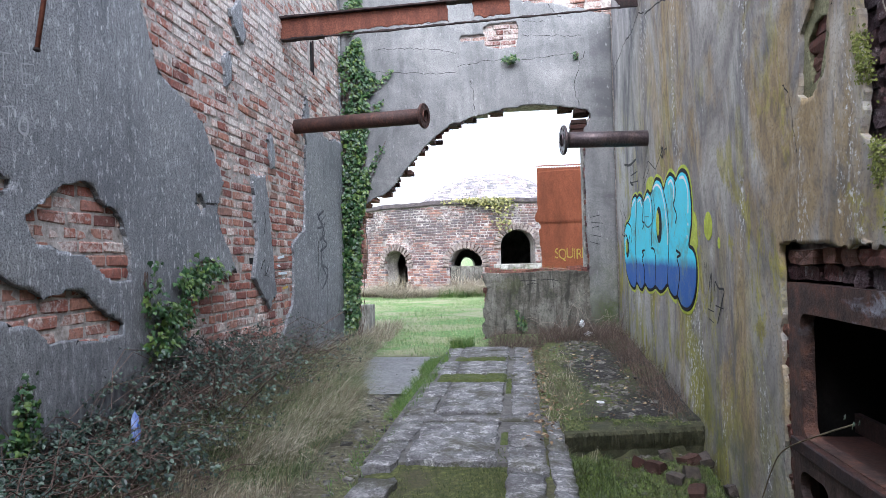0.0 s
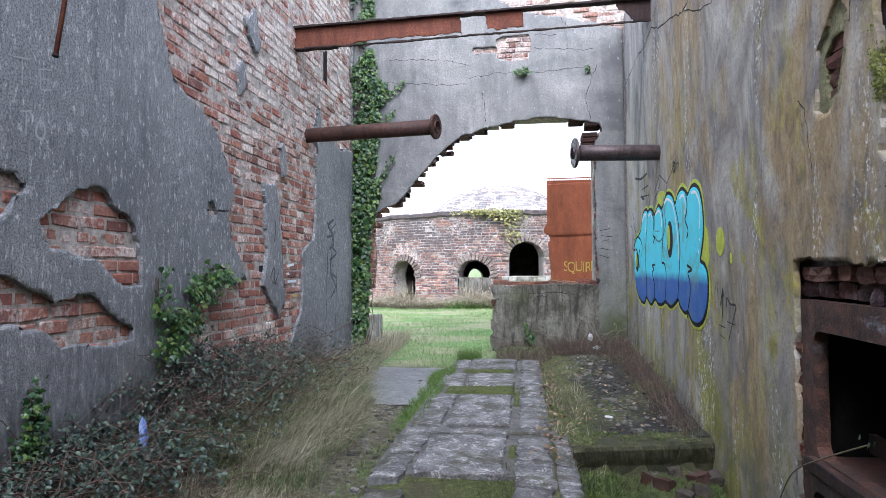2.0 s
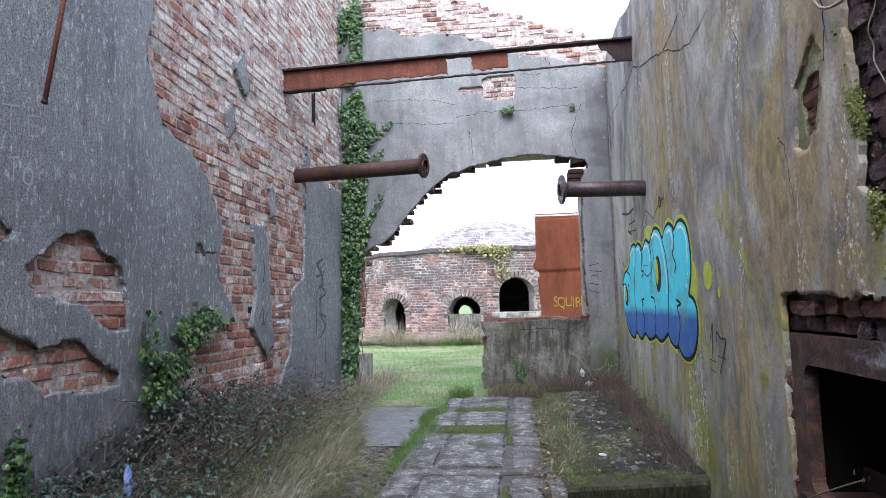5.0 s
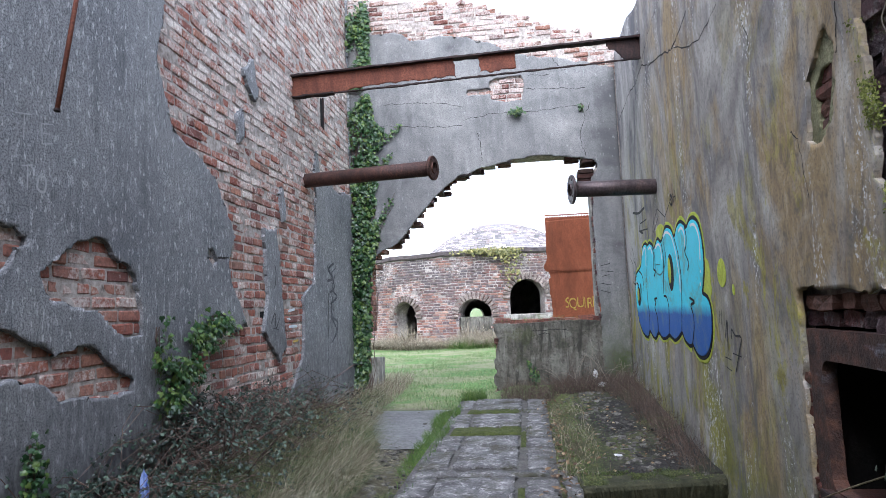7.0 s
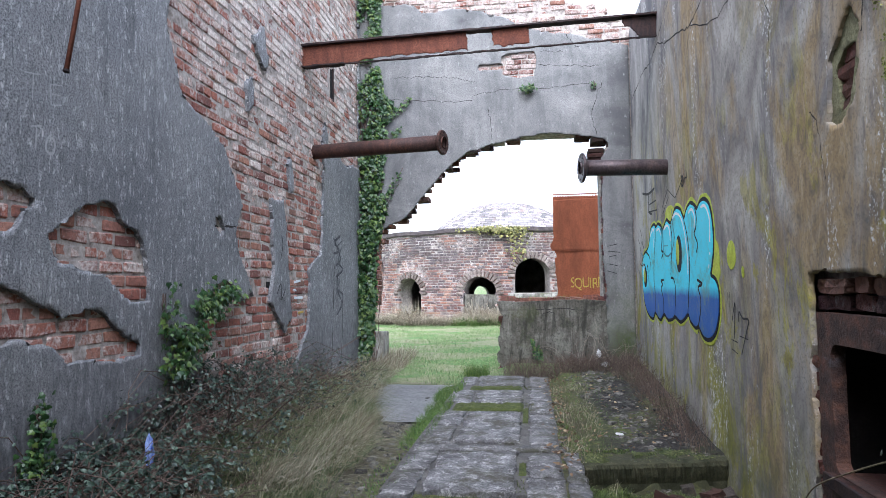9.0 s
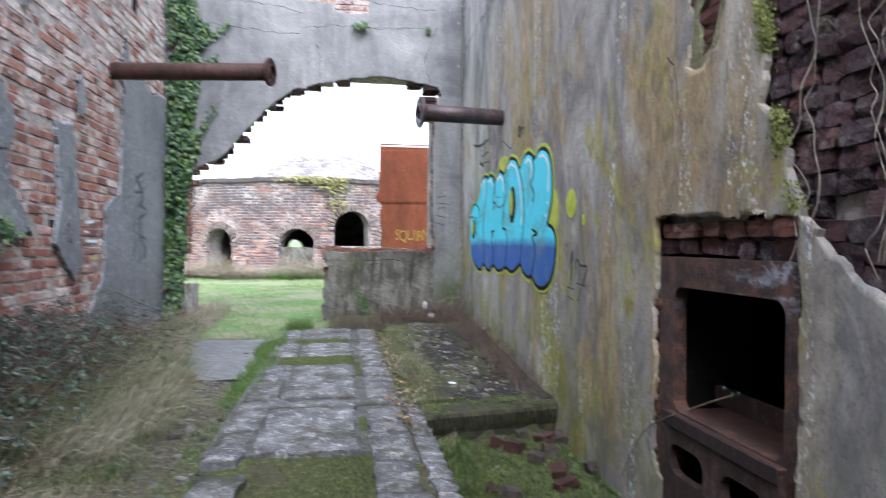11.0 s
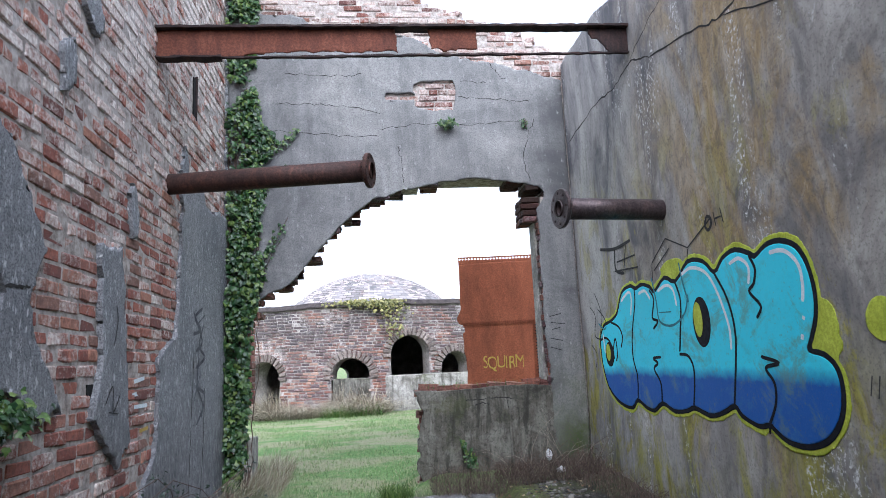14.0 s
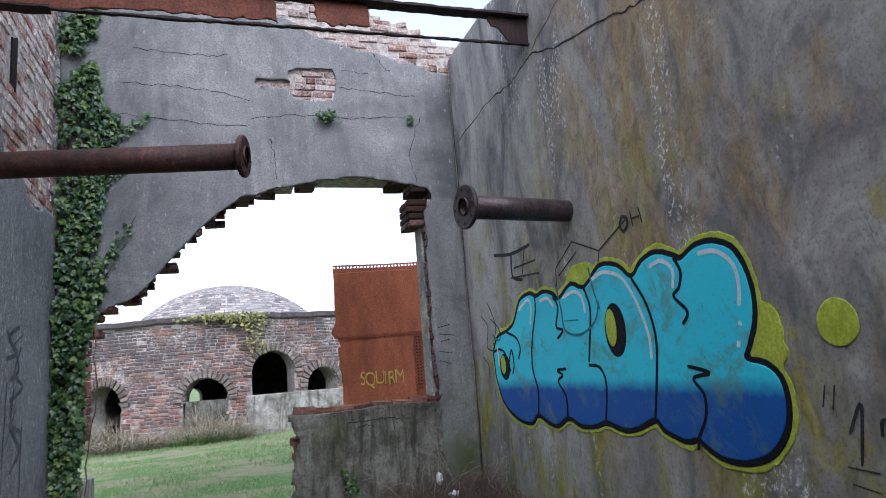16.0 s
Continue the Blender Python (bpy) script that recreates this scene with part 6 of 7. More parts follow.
def blades(name, X, Y, Z, h, lean, width, material, seed, parent=None, label="", category="grass"):
    """Many grass blades: three joints each, bent over by lean (dx, dy for each)."""
    rs = np.random.RandomState(seed)
    n = len(X)
    a = rs.uniform(0, 2 * np.pi, n)
    sx, sy = np.cos(a) * width, np.sin(a) * width
    V = np.zeros((n, 7, 3))
    for k, (s, w) in enumerate(((0.0, 1.0), (0.4, 0.85), (0.75, 0.55))):
        px, py = X + lean[0] * s ** 1.8 * h, Y + lean[1] * s ** 1.8 * h
        L2 = lean[0] ** 2 + lean[1] ** 2
        pz = Z + h * s * (1 - 0.42 * s * np.clip(L2, 0, 1.3))
        V[:, 2 * k] = np.stack([px - sx * w, py - sy * w, pz], -1)
        V[:, 2 * k + 1] = np.stack([px + sx * w, py + sy * w, pz], -1)
    V[:, 6] = np.stack([X + lean[0] * h, Y + lean[1] * h, Z + h * (1 - 0.5 * np.clip(lean[0] ** 2 + lean[1] ** 2, 0, 1.4))], -1)
    F = []
    base = (np.arange(n) * 7)[:, None]
    q = np.concatenate([base + np.array([[0, 1, 3, 2]]), base + np.array([[2, 3, 5, 4]])])
    tri = base + np.array([[4, 5, 6]])
    ob = mesh_ob(name, V.reshape(-1, 3), q.tolist() + tri.tolist(), material, None, "")
    if parent is not None:
        under(ob, parent)
    return tagged(ob, label, category, "", "stuff")


def scatter(n, x0, x1, y0, y1, seed, clump=0.0):
    rs = np.random.RandomState(seed)
    X, Y = rs.uniform(x0, x1, n), rs.uniform(y0, y1, n)
    if clump:
        keep = fbm(X, Y, clump, seed) + rs.uniform(-0.35, 0.35, n) > 0
        X, Y = X[keep], Y[keep]
    return X, Y, rs


M_PITMOSS = mat_leaf("wet_moss", (0.018, 0.03, 0.01), (0.06, 0.09, 0.02), (0.22, 0.29, 0.07), 0.35)


def grasses():
    # long dead grass on the bank, combed downhill
    X, Y, rs = scatter(26000, -2.6, -1.4, 2.0, 9.4, 201, 1.6)
    keep = X < -1.4 - 0.13 * smooth01(Y, 3.8, 4.8) - 0.65 * smooth01(Y, 5.0, 8.4) + 0.12 * vn(Y, 0 * Y, 1.5, 2)
    keep &= rs.uniform(0, 1, len(X)) < 0.06 + 0.94 * smooth01(X + 0.42 * smooth01(Y, 6.2, 8.0), -2.3, -1.9)
    X, Y = X[keep], Y[keep]
    n = len(X)
    rs = np.random.RandomState(1)
    sway = vn(X, Y, 2.0, 77)
    blades("dry_grass", X, Y, ground_z(X, Y) - 0.01, rs.uniform(0.14, 0.48, n) * (0.5 + 0.5 * smooth01(Y, 3.4, 4.6)), (0.7 + 0.45 * rs.randn(n), -0.15 + 0.6 * sway + 0.4 * rs.randn(n)), rs.uniform(0.0012, 0.0026, n), M_DRY, 1, None, "tangled dead straw-coloured grass on the bank")
    X, Y, rs = scatter(80000, -2.4, -1.3, 2.2, 9.3, 202, 1.0)
    keep = X < -1.34 - 0.13 * smooth01(Y, 3.8, 4.8) - 0.65 * smooth01(Y, 5.0, 8.4) + 0.12 * vn(Y, 0 * Y, 1.5, 2)
    X, Y, rs = X[keep], Y[keep], np.random.RandomState(9)
    n = len(X)
    blades("bank_grass", X, Y, ground_z(X, Y) - 0.01, rs.uniform(0.08, 0.34, n) * (0.45 + 0.55 * smooth01(Y, 3.6, 4.8)), (0.55 + 0.45 * rs.randn(n), -0.1 + 0.5 * rs.randn(n)), rs.uniform(0.0013, 0.0028, n), mat_leaf("bank_blade", (0.04, 0.065, 0.022), (0.13, 0.18, 0.06), (0.46, 0.43, 0.28), 0.6), 2, None, "rank green grass on the bank")
    # the ridge beside the slabs
    X, Y, rs = scatter(20000, -1.24, -0.93, 3.0, 9.0, 203, 2.2)
    keep = rs.uniform(0, 1, len(X)) < 0.25 + 0.75 * smooth01(Y + 0.6 * vn(X, Y, 1.5, 6), 4.8, 6.6)
    X, Y = X[keep], Y[keep]
    n = len(X)
    rs = np.random.RandomState(8)
    tall = 0.55 + 0.45 * smooth01(Y, 4.0, 7.0)
    blades("edge_grass", X, Y, ground_z(X, Y) - 0.01, rs.uniform(0.04, 0.13, n) * tall, (-0.35 + 0.4 * rs.randn(n), 0.35 * rs.randn(n)), rs.uniform(0.0015, 0.003, n), M_GREEN, 3, None, "short green grass edging the path")
    X, Y, rs = scatter(700, -1.02, -0.7, 8.75, 9.1, 213)
    n = len(X)
    blades("grass_tuft", X, Y, ground_z(X, Y) - 0.01, rs.uniform(0.1, 0.24, n), (-0.2 + 0.4 * rs.randn(n), 0.3 * rs.randn(n)), rs.uniform(0.002, 0.003, n), M_GREEN, 4, None, "green grass tuft at the end of the path")
    # moss and sprigs among the slabs and in the pit
    X, Y, rs = scatter(16000, -0.8, -0.1, 2.6, 3.92, 220, 2.0)
    n = len(X)
    blades("path_grass", X, Y, ground_z(X, Y) - 0.005, rs.uniform(0.008, 0.035, n), (0.6 * rs.randn(n), 0.6 * rs.randn(n)), rs.uniform(0.001, 0.0024, n), M_MOSS, 15, None, "short mossy grass on the path")
    X, Y, rs = scatter(9000, -1.7, -0.98, 2.4, 7.0, 221, 1.6)
    n = len(X)
    blades("track_moss", X, Y, ground_z(X, Y) - 0.005, rs.uniform(0.008, 0.04, n), (0.6 * rs.randn(n), 0.6 * rs.randn(n)), rs.uniform(0.001, 0.0024, n), M_MOSS, 16, None, "low moss and sprigs on the trodden track")
    X, Y, rs = scatter(7000, -0.8, -0.1, 2.2, 8.9, 204)
    gap = (Y < 3.92) | ((Y > 6.4) & (Y < 6.86)) | ((Y > 7.68) & (Y < 8.0)) | ((X > -0.21) & (X < -0.15) & (vn(Y, 0 * Y, 2.5, 4) > 0.1))
    X, Y = X[gap], Y[gap]
    n = len(X)
    rs = np.random.RandomState(3)
    blades("joint_moss", X, Y, np.where(Y < 3.92, ground_z(X, Y) - 0.005, -0.012), rs.uniform(0.008, 0.035, n), (0.5 * rs.randn(n), 0.5 * rs.randn(n)), rs.uniform(0.0015, 0.003, n), M_MOSS, 5, None, "low moss and sprigs between the slabs")
    X, Y, rs = scatter(40000, 0.26, 1.33, 2.6, 5.02, 205, 1.6)
    n = len(X)
    blades("pit_grass", X, Y, ground_z(X, Y) - 0.01, rs.uniform(0.008, 0.04, n) * (1 + 1.4 * (X < 0.55)), (0.6 * rs.randn(n), 0.6 * rs.randn(n)), rs.uniform(0.0012, 0.0028, n), M_PITMOSS, 6, None, "wet moss and grass in the pit")
    X, Y, rs = scatter(16000, 0.26, 1.3, 3.9, 5.1, 225)
    n = len(X)
    blades("pit_moss", X, Y, ground_z(X, Y) - 0.01, rs.uniform(0.01, 0.05, n) * (1 + 0.9 * (X < 0.6)), (0.6 * rs.randn(n), 0.6 * rs.randn(n)), rs.uniform(0.0013, 0.003, n), M_PITMOSS, 17, None, "dark wet moss under the ledge")
    X, Y, rs = scatter(5000, 0.26, 1.0, 5.12, 5.5, 226)
    keep = fbm(X, Y, 5, 91) > -0.05
    X, Y, rs = X[keep], Y[keep], np.random.RandomState(21)
    n = len(X)
    blades("ledge_moss", X, Y + 0.2 * (X - 0.4) / 0.96, -0.14 + 0 * X, rs.uniform(0.006, 0.022, n), (0.6 * rs.randn(n), -0.3 + 0.6 * rs.randn(n)), rs.uniform(0.0013, 0.003, n), M_PITMOSS, 18, None, "moss and sprigs on the broken ledge")
    # beside the kerb
    X, Y, rs = scatter(7000, 0.1, 0.8, 5.2, 9.0, 206, 1.9)
    keep = rs.uniform(0.1, 0.85, len(X)) > X
    X, Y, rs = X[keep], Y[keep], np.random.RandomState(12)
    n = len(X)
    blades("kerb_grass", X, Y, ground_z(X, Y) - 0.01, rs.uniform(0.01, 0.045, n), (0.15 + 0.5 * rs.randn(n), 0.5 * rs.randn(n)), rs.uniform(0.0013, 0.0026, n), M_GREEN, 7, None, "thin green grass beside the kerb")
    X, Y, rs = scatter(1200, 0.12, 0.5, 4.9, 8.0, 207, 2.5)
    n = len(X)
    blades("kerb_straw", X, Y, ground_z(X, Y) - 0.01, rs.uniform(0.05, 0.17, n), (0.7 * rs.randn(n), -0.4 + 0.6 * rs.randn(n)), rs.uniform(0.001, 0.002, n), M_DRY, 8, None, "dead straw hanging over the kerb")
    # brown stalks along the stained wall and before the low wall
    k = mat_leaf("brown_stalk", (0.06, 0.042, 0.034), (0.13, 0.095, 0.075), (0.26, 0.2, 0.15), 0.8)
    X, Y, rs = scatter(3600, 0.75, 1.33, 5.4, 9.45, 208)
    keep = X > 1.12 - 0.2 * smooth01(Y, 6.5, 9) + 0.1 * vn(Y, 0 * Y, 2, 4)
    X, Y = X[keep], Y[keep]
    n = len(X)
    rs = np.random.RandomState(5)
    blades("brown_stalks", X, Y, ground_z(X, Y) - 0.01, rs.uniform(0.06, 0.28, n), (-0.25 + 0.45 * rs.randn(n), 0.5 * rs.randn(n)), rs.uniform(0.001, 0.0022, n), k, 9, None, "dead brown stalks along the wall foot", "weeds")
    X, Y, rs = scatter(5200, -0.5, 1.3, 8.75, 9.47, 209)
    n = len(X)
    blades("wall_foot_weeds", X, Y, ground_z(X, Y) - 0.01, rs.uniform(0.06, 0.24, n), (0.6 * rs.randn(n), -0.2 + 0.5 * rs.randn(n)), rs.uniform(0.001, 0.0024, n), k, 10, None, "dead brown weeds before the low wall", "weeds")
    # lawn
    X, Y, rs = scatter(70000, -4.0, 2.4, 8.9, 19.8, 210)
    keep = ~((np.abs(Y - 9.7) < 0.3) & ((X < -2.5) | (X > -0.6))) & (fbm(X, Y, 1.1, 95) + rs.uniform(-0.25, 0.25, len(X)) < 0.16)
    X, Y = X[keep], Y[keep]
    n = len(X)
    rs = np.random.RandomState(6)
    blades("lawn_grass", X, Y, ground_z(X, Y) - 0.006, rs.uniform(0.02, 0.06, n) * (1 + 0.6 * (fbm(X, Y, 0.8, 5) > 0.2)), (0.5 * rs.randn(n), 0.5 * rs.randn(n)), rs.uniform(0.002, 0.005, n), mat_leaf("lawn_blade", (0.1, 0.17, 0.06), (0.25, 0.36, 0.14), (0.48, 0.47, 0.28), 0.6), 11, None, "short green lawn grass outside")
    X, Y, rs = scatter(42000, -5.0, -0.7, 16.6, 19.95, 211, 0.8)
    keep = fbm(X, Y, 0.9, 88) > 0.12 - 0.6 * smooth01(Y, 17.2, 19.0)
    X, Y, rs = X[keep], Y[keep], np.random.RandomState(14)
    n = len(X)
    blades("kiln_foot_grass", X, Y, ground_z(X, Y) - 0.01, rs.uniform(0.1, 0.5, n) * (0.5 + 1.3 * smooth01(fbm(X, Y, 1.2, 89), -0.2, 0.4)), (1.1 * rs.randn(n), -0.7 + 0.7 * rs.randn(n)), rs.uniform(0.003, 0.008, n), M_DRY, 12, None, "bleached long grass at the foot of the kiln")
    X, Y, rs = scatter(9000, -5.0, -0.9, 17.6, 19.9, 216, 0.8)
    keep = fbm(X, Y, 1.1, 93) > 0.05
    X, Y, rs = X[keep], Y[keep], np.random.RandomState(19)
    n = len(X)
    blades("kiln_foot_weeds", X, Y, ground_z(X, Y) - 0.01, rs.uniform(0.08, 0.38, n), (0.8 * rs.randn(n), -0.4 + 0.6 * rs.randn(n)), rs.uniform(0.003, 0.008, n), M_GREEN, 19, None, "rank green grass at the foot of the kiln")
    X, Y, rs = scatter(900, -0.5, 0.85, YE + 0.06, YE + 0.26, 212, 2.0)
    n = len(X)
    blades("wall_top_moss", X, Y, 1.0 + 0 * X, rs.uniform(0.02, 0.1, n), (0.5 * rs.randn(n), -0.3 + 0.4 * rs.randn(n)), rs.uniform(0.002, 0.003, n), M_GREEN, 13, None, "mossy grass on the low wall top")
    X, Y, rs = scatter(1500, -2.62, -2.15, 9.0, 11.5, 214)
    n = len(X)
    blades("jamb_straw", X, Y, ground_z(X, Y) - 0.01, rs.uniform(0.12, 0.42, n), (0.45 + 0.35 * rs.randn(n), 0.4 * rs.randn(n)), rs.uniform(0.0015, 0.003, n), M_DRY, 14, None, "dead straw at the foot of the jamb")


grasses()


def arching(rnd, p, d, length, rise, n=7):
    """A thin stem that rises, arches and droops."""
    pts, q = [], Vector(p)
    v = Vector((d[0], d[1], rise)).normalized()
    for k in range(n):
        pts.append(tuple(q))
        q = q + v * (length / (n - 1))
        v = (v + Vector((rnd.uniform(-0.25, 0.25), rnd.uniform(-0.25, 0.25), -rise * 0.33 + rnd.uniform(-0.12, 0.12)))).normalized()
    return pts


def bramble(x0, x1, y0, y1, stems, leaves, height, seed, label):
    rnd, rs = random.Random(seed), np.random.RandomState(seed)
    t = thing("bramble_bush", (x0 + x1) / 2, (y0 + y1) / 2, float(ground_z((x0 + x1) / 2, (y0 + y1) / 2)), label, "bush", "brambles on the bank")
    bm = bmesh.new()
    P, N = [], []
    for k in range(stems):
        x, y = rnd.uniform(x0, x1), rnd.uniform(y0, y1)
        a = rnd.uniform(0, 6.283)
        pts = arching(rnd, (x, y, float(ground_z(x, y)) - 0.03), (math.cos(a), math.sin(a)), rnd.uniform(0.5, 1.5) * height / 0.55, rnd.uniform(0.7, 1.6))
        limit = rnd.uniform(-2.35, -1.7)
        pts = [(max(p[0], XL + 0.03), p[1], max(p[2], float(ground_z(p[0], p[1])) + 0.01)) for i, p in enumerate(pts) if p[0] < limit or i < 3]
        r = rnd.uniform(0.0022, 0.005)
        tube(bm, pts, [r * (1 - 0.6 * i / 6) for i in range(len(pts))], 4, False)
        bushy = leaves if vn(np.array(x), np.array(y), 2.6, seed) > -0.25 else leaves // 3
        for i in range(2, len(pts)):
            for _ in range(rnd.randint(0, bushy)):
                P.append(Vector(pts[i]) + Vector((rnd.uniform(-0.06, 0.06), rnd.uniform(-0.06, 0.06), rnd.uniform(-0.03, 0.04))))
                N.append((rnd.uniform(-0.6, 0.9), rnd.uniform(-0.9, 0.5), rnd.uniform(0.3, 1.2)))
    tagged(under(part("stem_tangle", bm, M_STEM, None, "thin bare arching stems"), t), kind="stuff")
    P = np.array([(max(p.x, XL + 0.02), p.y, p.z) for p in P])
    leaf_cloud("leaves", P, np.array(N), rs.uniform(0.014, 0.037, len(P)), M_BRAMBLE, t, "bramble", seed)


bramble(-2.6, -2.0, 1.8, 3.3, 300, 26, 0.5, 301, "dark leafy bramble bush against the grey wall")
bramble(-2.6, -2.1, 3.2, 4.3, 150, 10, 0.42, 302, "dull green bramble bush with bare stems")
bramble(-2.62, -2.15, 4.25, 5.8, 260, 17, 0.9, 303, "thick bramble tangle under the bare brick")
bramble(-2.62, -2.2, 5.7, 7.2, 150, 7, 0.6, 304, "thin brown bramble tangle under the bare brick")
bramble(-2.62, -2.3, 7.1, 8.9, 40, 1, 0.4, 305, "bare bramble stems before the plastered pier")


def bare_twigs(name, x0, x1, y0, y1, count, height, seed, label, material, spread=0.5):
    rnd = random.Random(seed)
    t = thing(name, (x0 + x1) / 2, (y0 + y1) / 2, float(ground_z((x0 + x1) / 2, (y0 + y1) / 2)), label, "twigs")
    bm = bmesh.new()
    for k in range(count):
        x, y = rnd.uniform(x0, x1), rnd.uniform(y0, y1)
        a = rnd.uniform(0, 6.283)
        pts = arching(rnd, (x, y, float(ground_z(x, y)) - 0.02), (spread * math.cos(a), spread * math.sin(a) - 0.15), rnd.uniform(0.4, 1.0) * height, rnd.uniform(0.5, 1.3), 6)
        pts = [(min(p[0], XR - 0.02), min(p[1], YE - 0.02) if p[1] < 9.7 else p[1], p[2]) for p in pts]
        tube(bm, pts, [0.003 * (1 - 0.13 * i) for i in range(6)], 4, False)
    tagged(under(part("stem_tangle", bm, material), t), kind="stuff")


bare_twigs("dead_twigs", 0.2, 1.3, 8.9, 9.4, 130, 0.55, 311, "tangle of dead brown twigs before the low wall", M_STEM)
bare_twigs("dead_twigs", 0.35, 1.25, 8.9, 9.35, 26, 0.9, 312, "tall pale dead stalks before the low wall", M_ROOT, 0.35)
bare_twigs("dead_twigs", 1.0, 1.3, 5.6, 8.9, 170, 0.38, 313, "dead brown twigs along the wall foot", M_STEM)
bare_twigs("dead_twigs", -2.6, -2.35, 3.4, 6.2, 60, 1.25, 317, "tall bare arching bramble shoots against the wall", M_STEM, 0.9)
bare_twigs("dead_twigs", -2.3, -1.1, 19.2, 19.7, 120, 0.95, 314, "bare scrub in front of the blocked arch", M_STEM, 0.4)
bare_twigs("dead_twigs", -2.55, -1.8, 2.2, 4.6, 420, 0.5, 316, "dense brown dead stalks among the brambles", M_STEM, 0.9)
bare_twigs("dead_twigs", -2.55, -2.0, 4.4, 7.4, 380, 0.62, 315, "dead brown stalks through the bank grass", M_STEM, 0.8)


def ivy_on_end():
    rs = np.random.RandomState(41)
    n = 7500
    z = rs.uniform(0.1, 6.05, n)
    edge = 0.1 + np.interp(z, [0.1, 1.0, 1.85, 2.3, 2.7, 3.3, 3.75, 3.95, 4.2, 4.8, 5.4, 6.0], [-2.58, -2.5, -2.46, -2.36, -2.4, -2.36, -2.28, -2.2, -2.4, -2.44, -2.42, -2.4])
    x = XL + (edge - XL) * rs.uniform(0, 1, n) ** 0.8
    keep = fbm(x * 1.6, z, 3.2, 43) + rs.uniform(-0.4, 0.4, n) > np.where(z > 4.2, 0.06, np.where(z > 2.2, 0.0, -0.3))
    x, z = x[keep], z[keep]
    m = len(x)
    y = YE - rs.uniform(0.01, 0.1, m) * (1 + 0.7 * (z < 2.2))
    t = thing("ivy", XL, YE, 0.0, "glossy green ivy climbing the corner of the ruined walls", "ivy")
    leaf_cloud("leaves", np.stack([x, y, z], -1), np.stack([0.35 + 0.5 * rs.randn(m), -1.0 + 0.3 * rs.randn(m), 0.35 + 0.4 * rs.randn(m)], -1), rs.uniform(0.035, 0.085, m), M_IVY, t, "ivy", 44)
    bm = bmesh.new()
    rnd = random.Random(45)
    for k in range(16):
        xx = rnd.uniform(-2.63, -2.4)
        pts, zz = [], 0.0
        while zz < rnd.uniform(3.5, 6.0):
            pts.append((min(max(xx, -2.64), -2.3), YE - rnd.uniform(0.006, 0.02), zz))
            zz += 0.12
            xx += rnd.uniform(-0.03, 0.032)
        tube(bm, pts, 0.006, 5, False)
    for a, b in (((-2.35, 2.3), (-2.0, 3.0)), ((-2.3, 3.2), (-2.05, 3.6)), ((-2.25, 3.7), (-1.85, 4.05)), ((-2.3, 2.1), (-2.15, 2.7)), ((-2.3, 2.5), (-2.05, 2.75))):
        pts = [(a[0] + (b[0] - a[0]) * s + rnd.uniform(-0.02, 0.02), YE - 0.008, a[1] + (b[1] - a[1]) * s) for s in (0, 0.25, 0.5, 0.75, 1)]
        tube(bm, pts, 0.004, 5, False)
    tagged(under(part("stem_tangle", bm, M_STEM, None, "woody clinging stems"), t), kind="stuff")
    k = 220
    s = rs.uniform(0, 1, k)
    a = rs.randint(0, 3, k)
    X = np.choose(a, [-2.35 + 0.35 * s, -2.3 + 0.25 * s, -2.25 + 0.4 * s]) + 0.03 * rs.randn(k)
    Z = np.choose(a, [2.3 + 0.7 * s, 3.2 + 0.4 * s, 3.7 + 0.35 * s]) + 0.03 * rs.randn(k)
    leaf_cloud("leaves", np.stack([X, YE - rs.uniform(0.01, 0.05, k), Z], -1), np.stack([0.3 * rs.randn(k), -1 + 0.2 * rs.randn(k), 0.3 + 0.3 * rs.randn(k)], -1), rs.uniform(0.025, 0.055, k), M_IVY, t, "ivy", 46)


ivy_on_end()


def ivy_patch(face, spots, count, size, seed, label, deep=0.12, material=M_IVY):
    """Ivy over a wall face, gathered round a few spots (u, v, spread u, spread v)."""
    rs = np.random.RandomState(seed)
    P, N = [], []
    for u, v, su, sv, share in spots:
        k = int(count * share)
        P.append(face(u + su * rs.randn(k) * 0.6, v + sv * rs.randn(k) * 0.6, -rs.uniform(0.01, deep, k)))
    P = np.concatenate(P)
    n = len(P)
    axis = np.array(face(np.array([0.0]), np.array([0.0]), -1.0)[0]) - np.array(face(np.array([0.0]), np.array([0.0]), 0.0)[0])
    N = axis[None] * 1.0 + 0.45 * rs.randn(n, 3) + np.array([0, -0.2, 0.35])
    c = P.mean(0)
    t = thing("ivy", *[float(q) for q in c], label, "ivy")
    leaf_cloud("leaves", P, N, rs.uniform(*size, n), material, t, "ivy", seed + 1)
    bm = bmesh.new()
    rnd = random.Random(seed)
    for u, v, su, sv, share in spots:
        for k in range(5):
            q = face(np.linspace(u - su * rnd.uniform(-0.6, 0.6), u + su * rnd.uniform(-0.8, 0.8), 5), np.linspace(v - sv, v + sv, 5), -0.02)
            tube(bm, [tuple(p + np.array([rnd.uniform(0, 0.02), rnd.uniform(-0.02, 0.02), 0])) for p in q], 0.003, 4, False)
    tagged(under(part("stem_tangle", bm, M_STEM), t), kind="stuff")


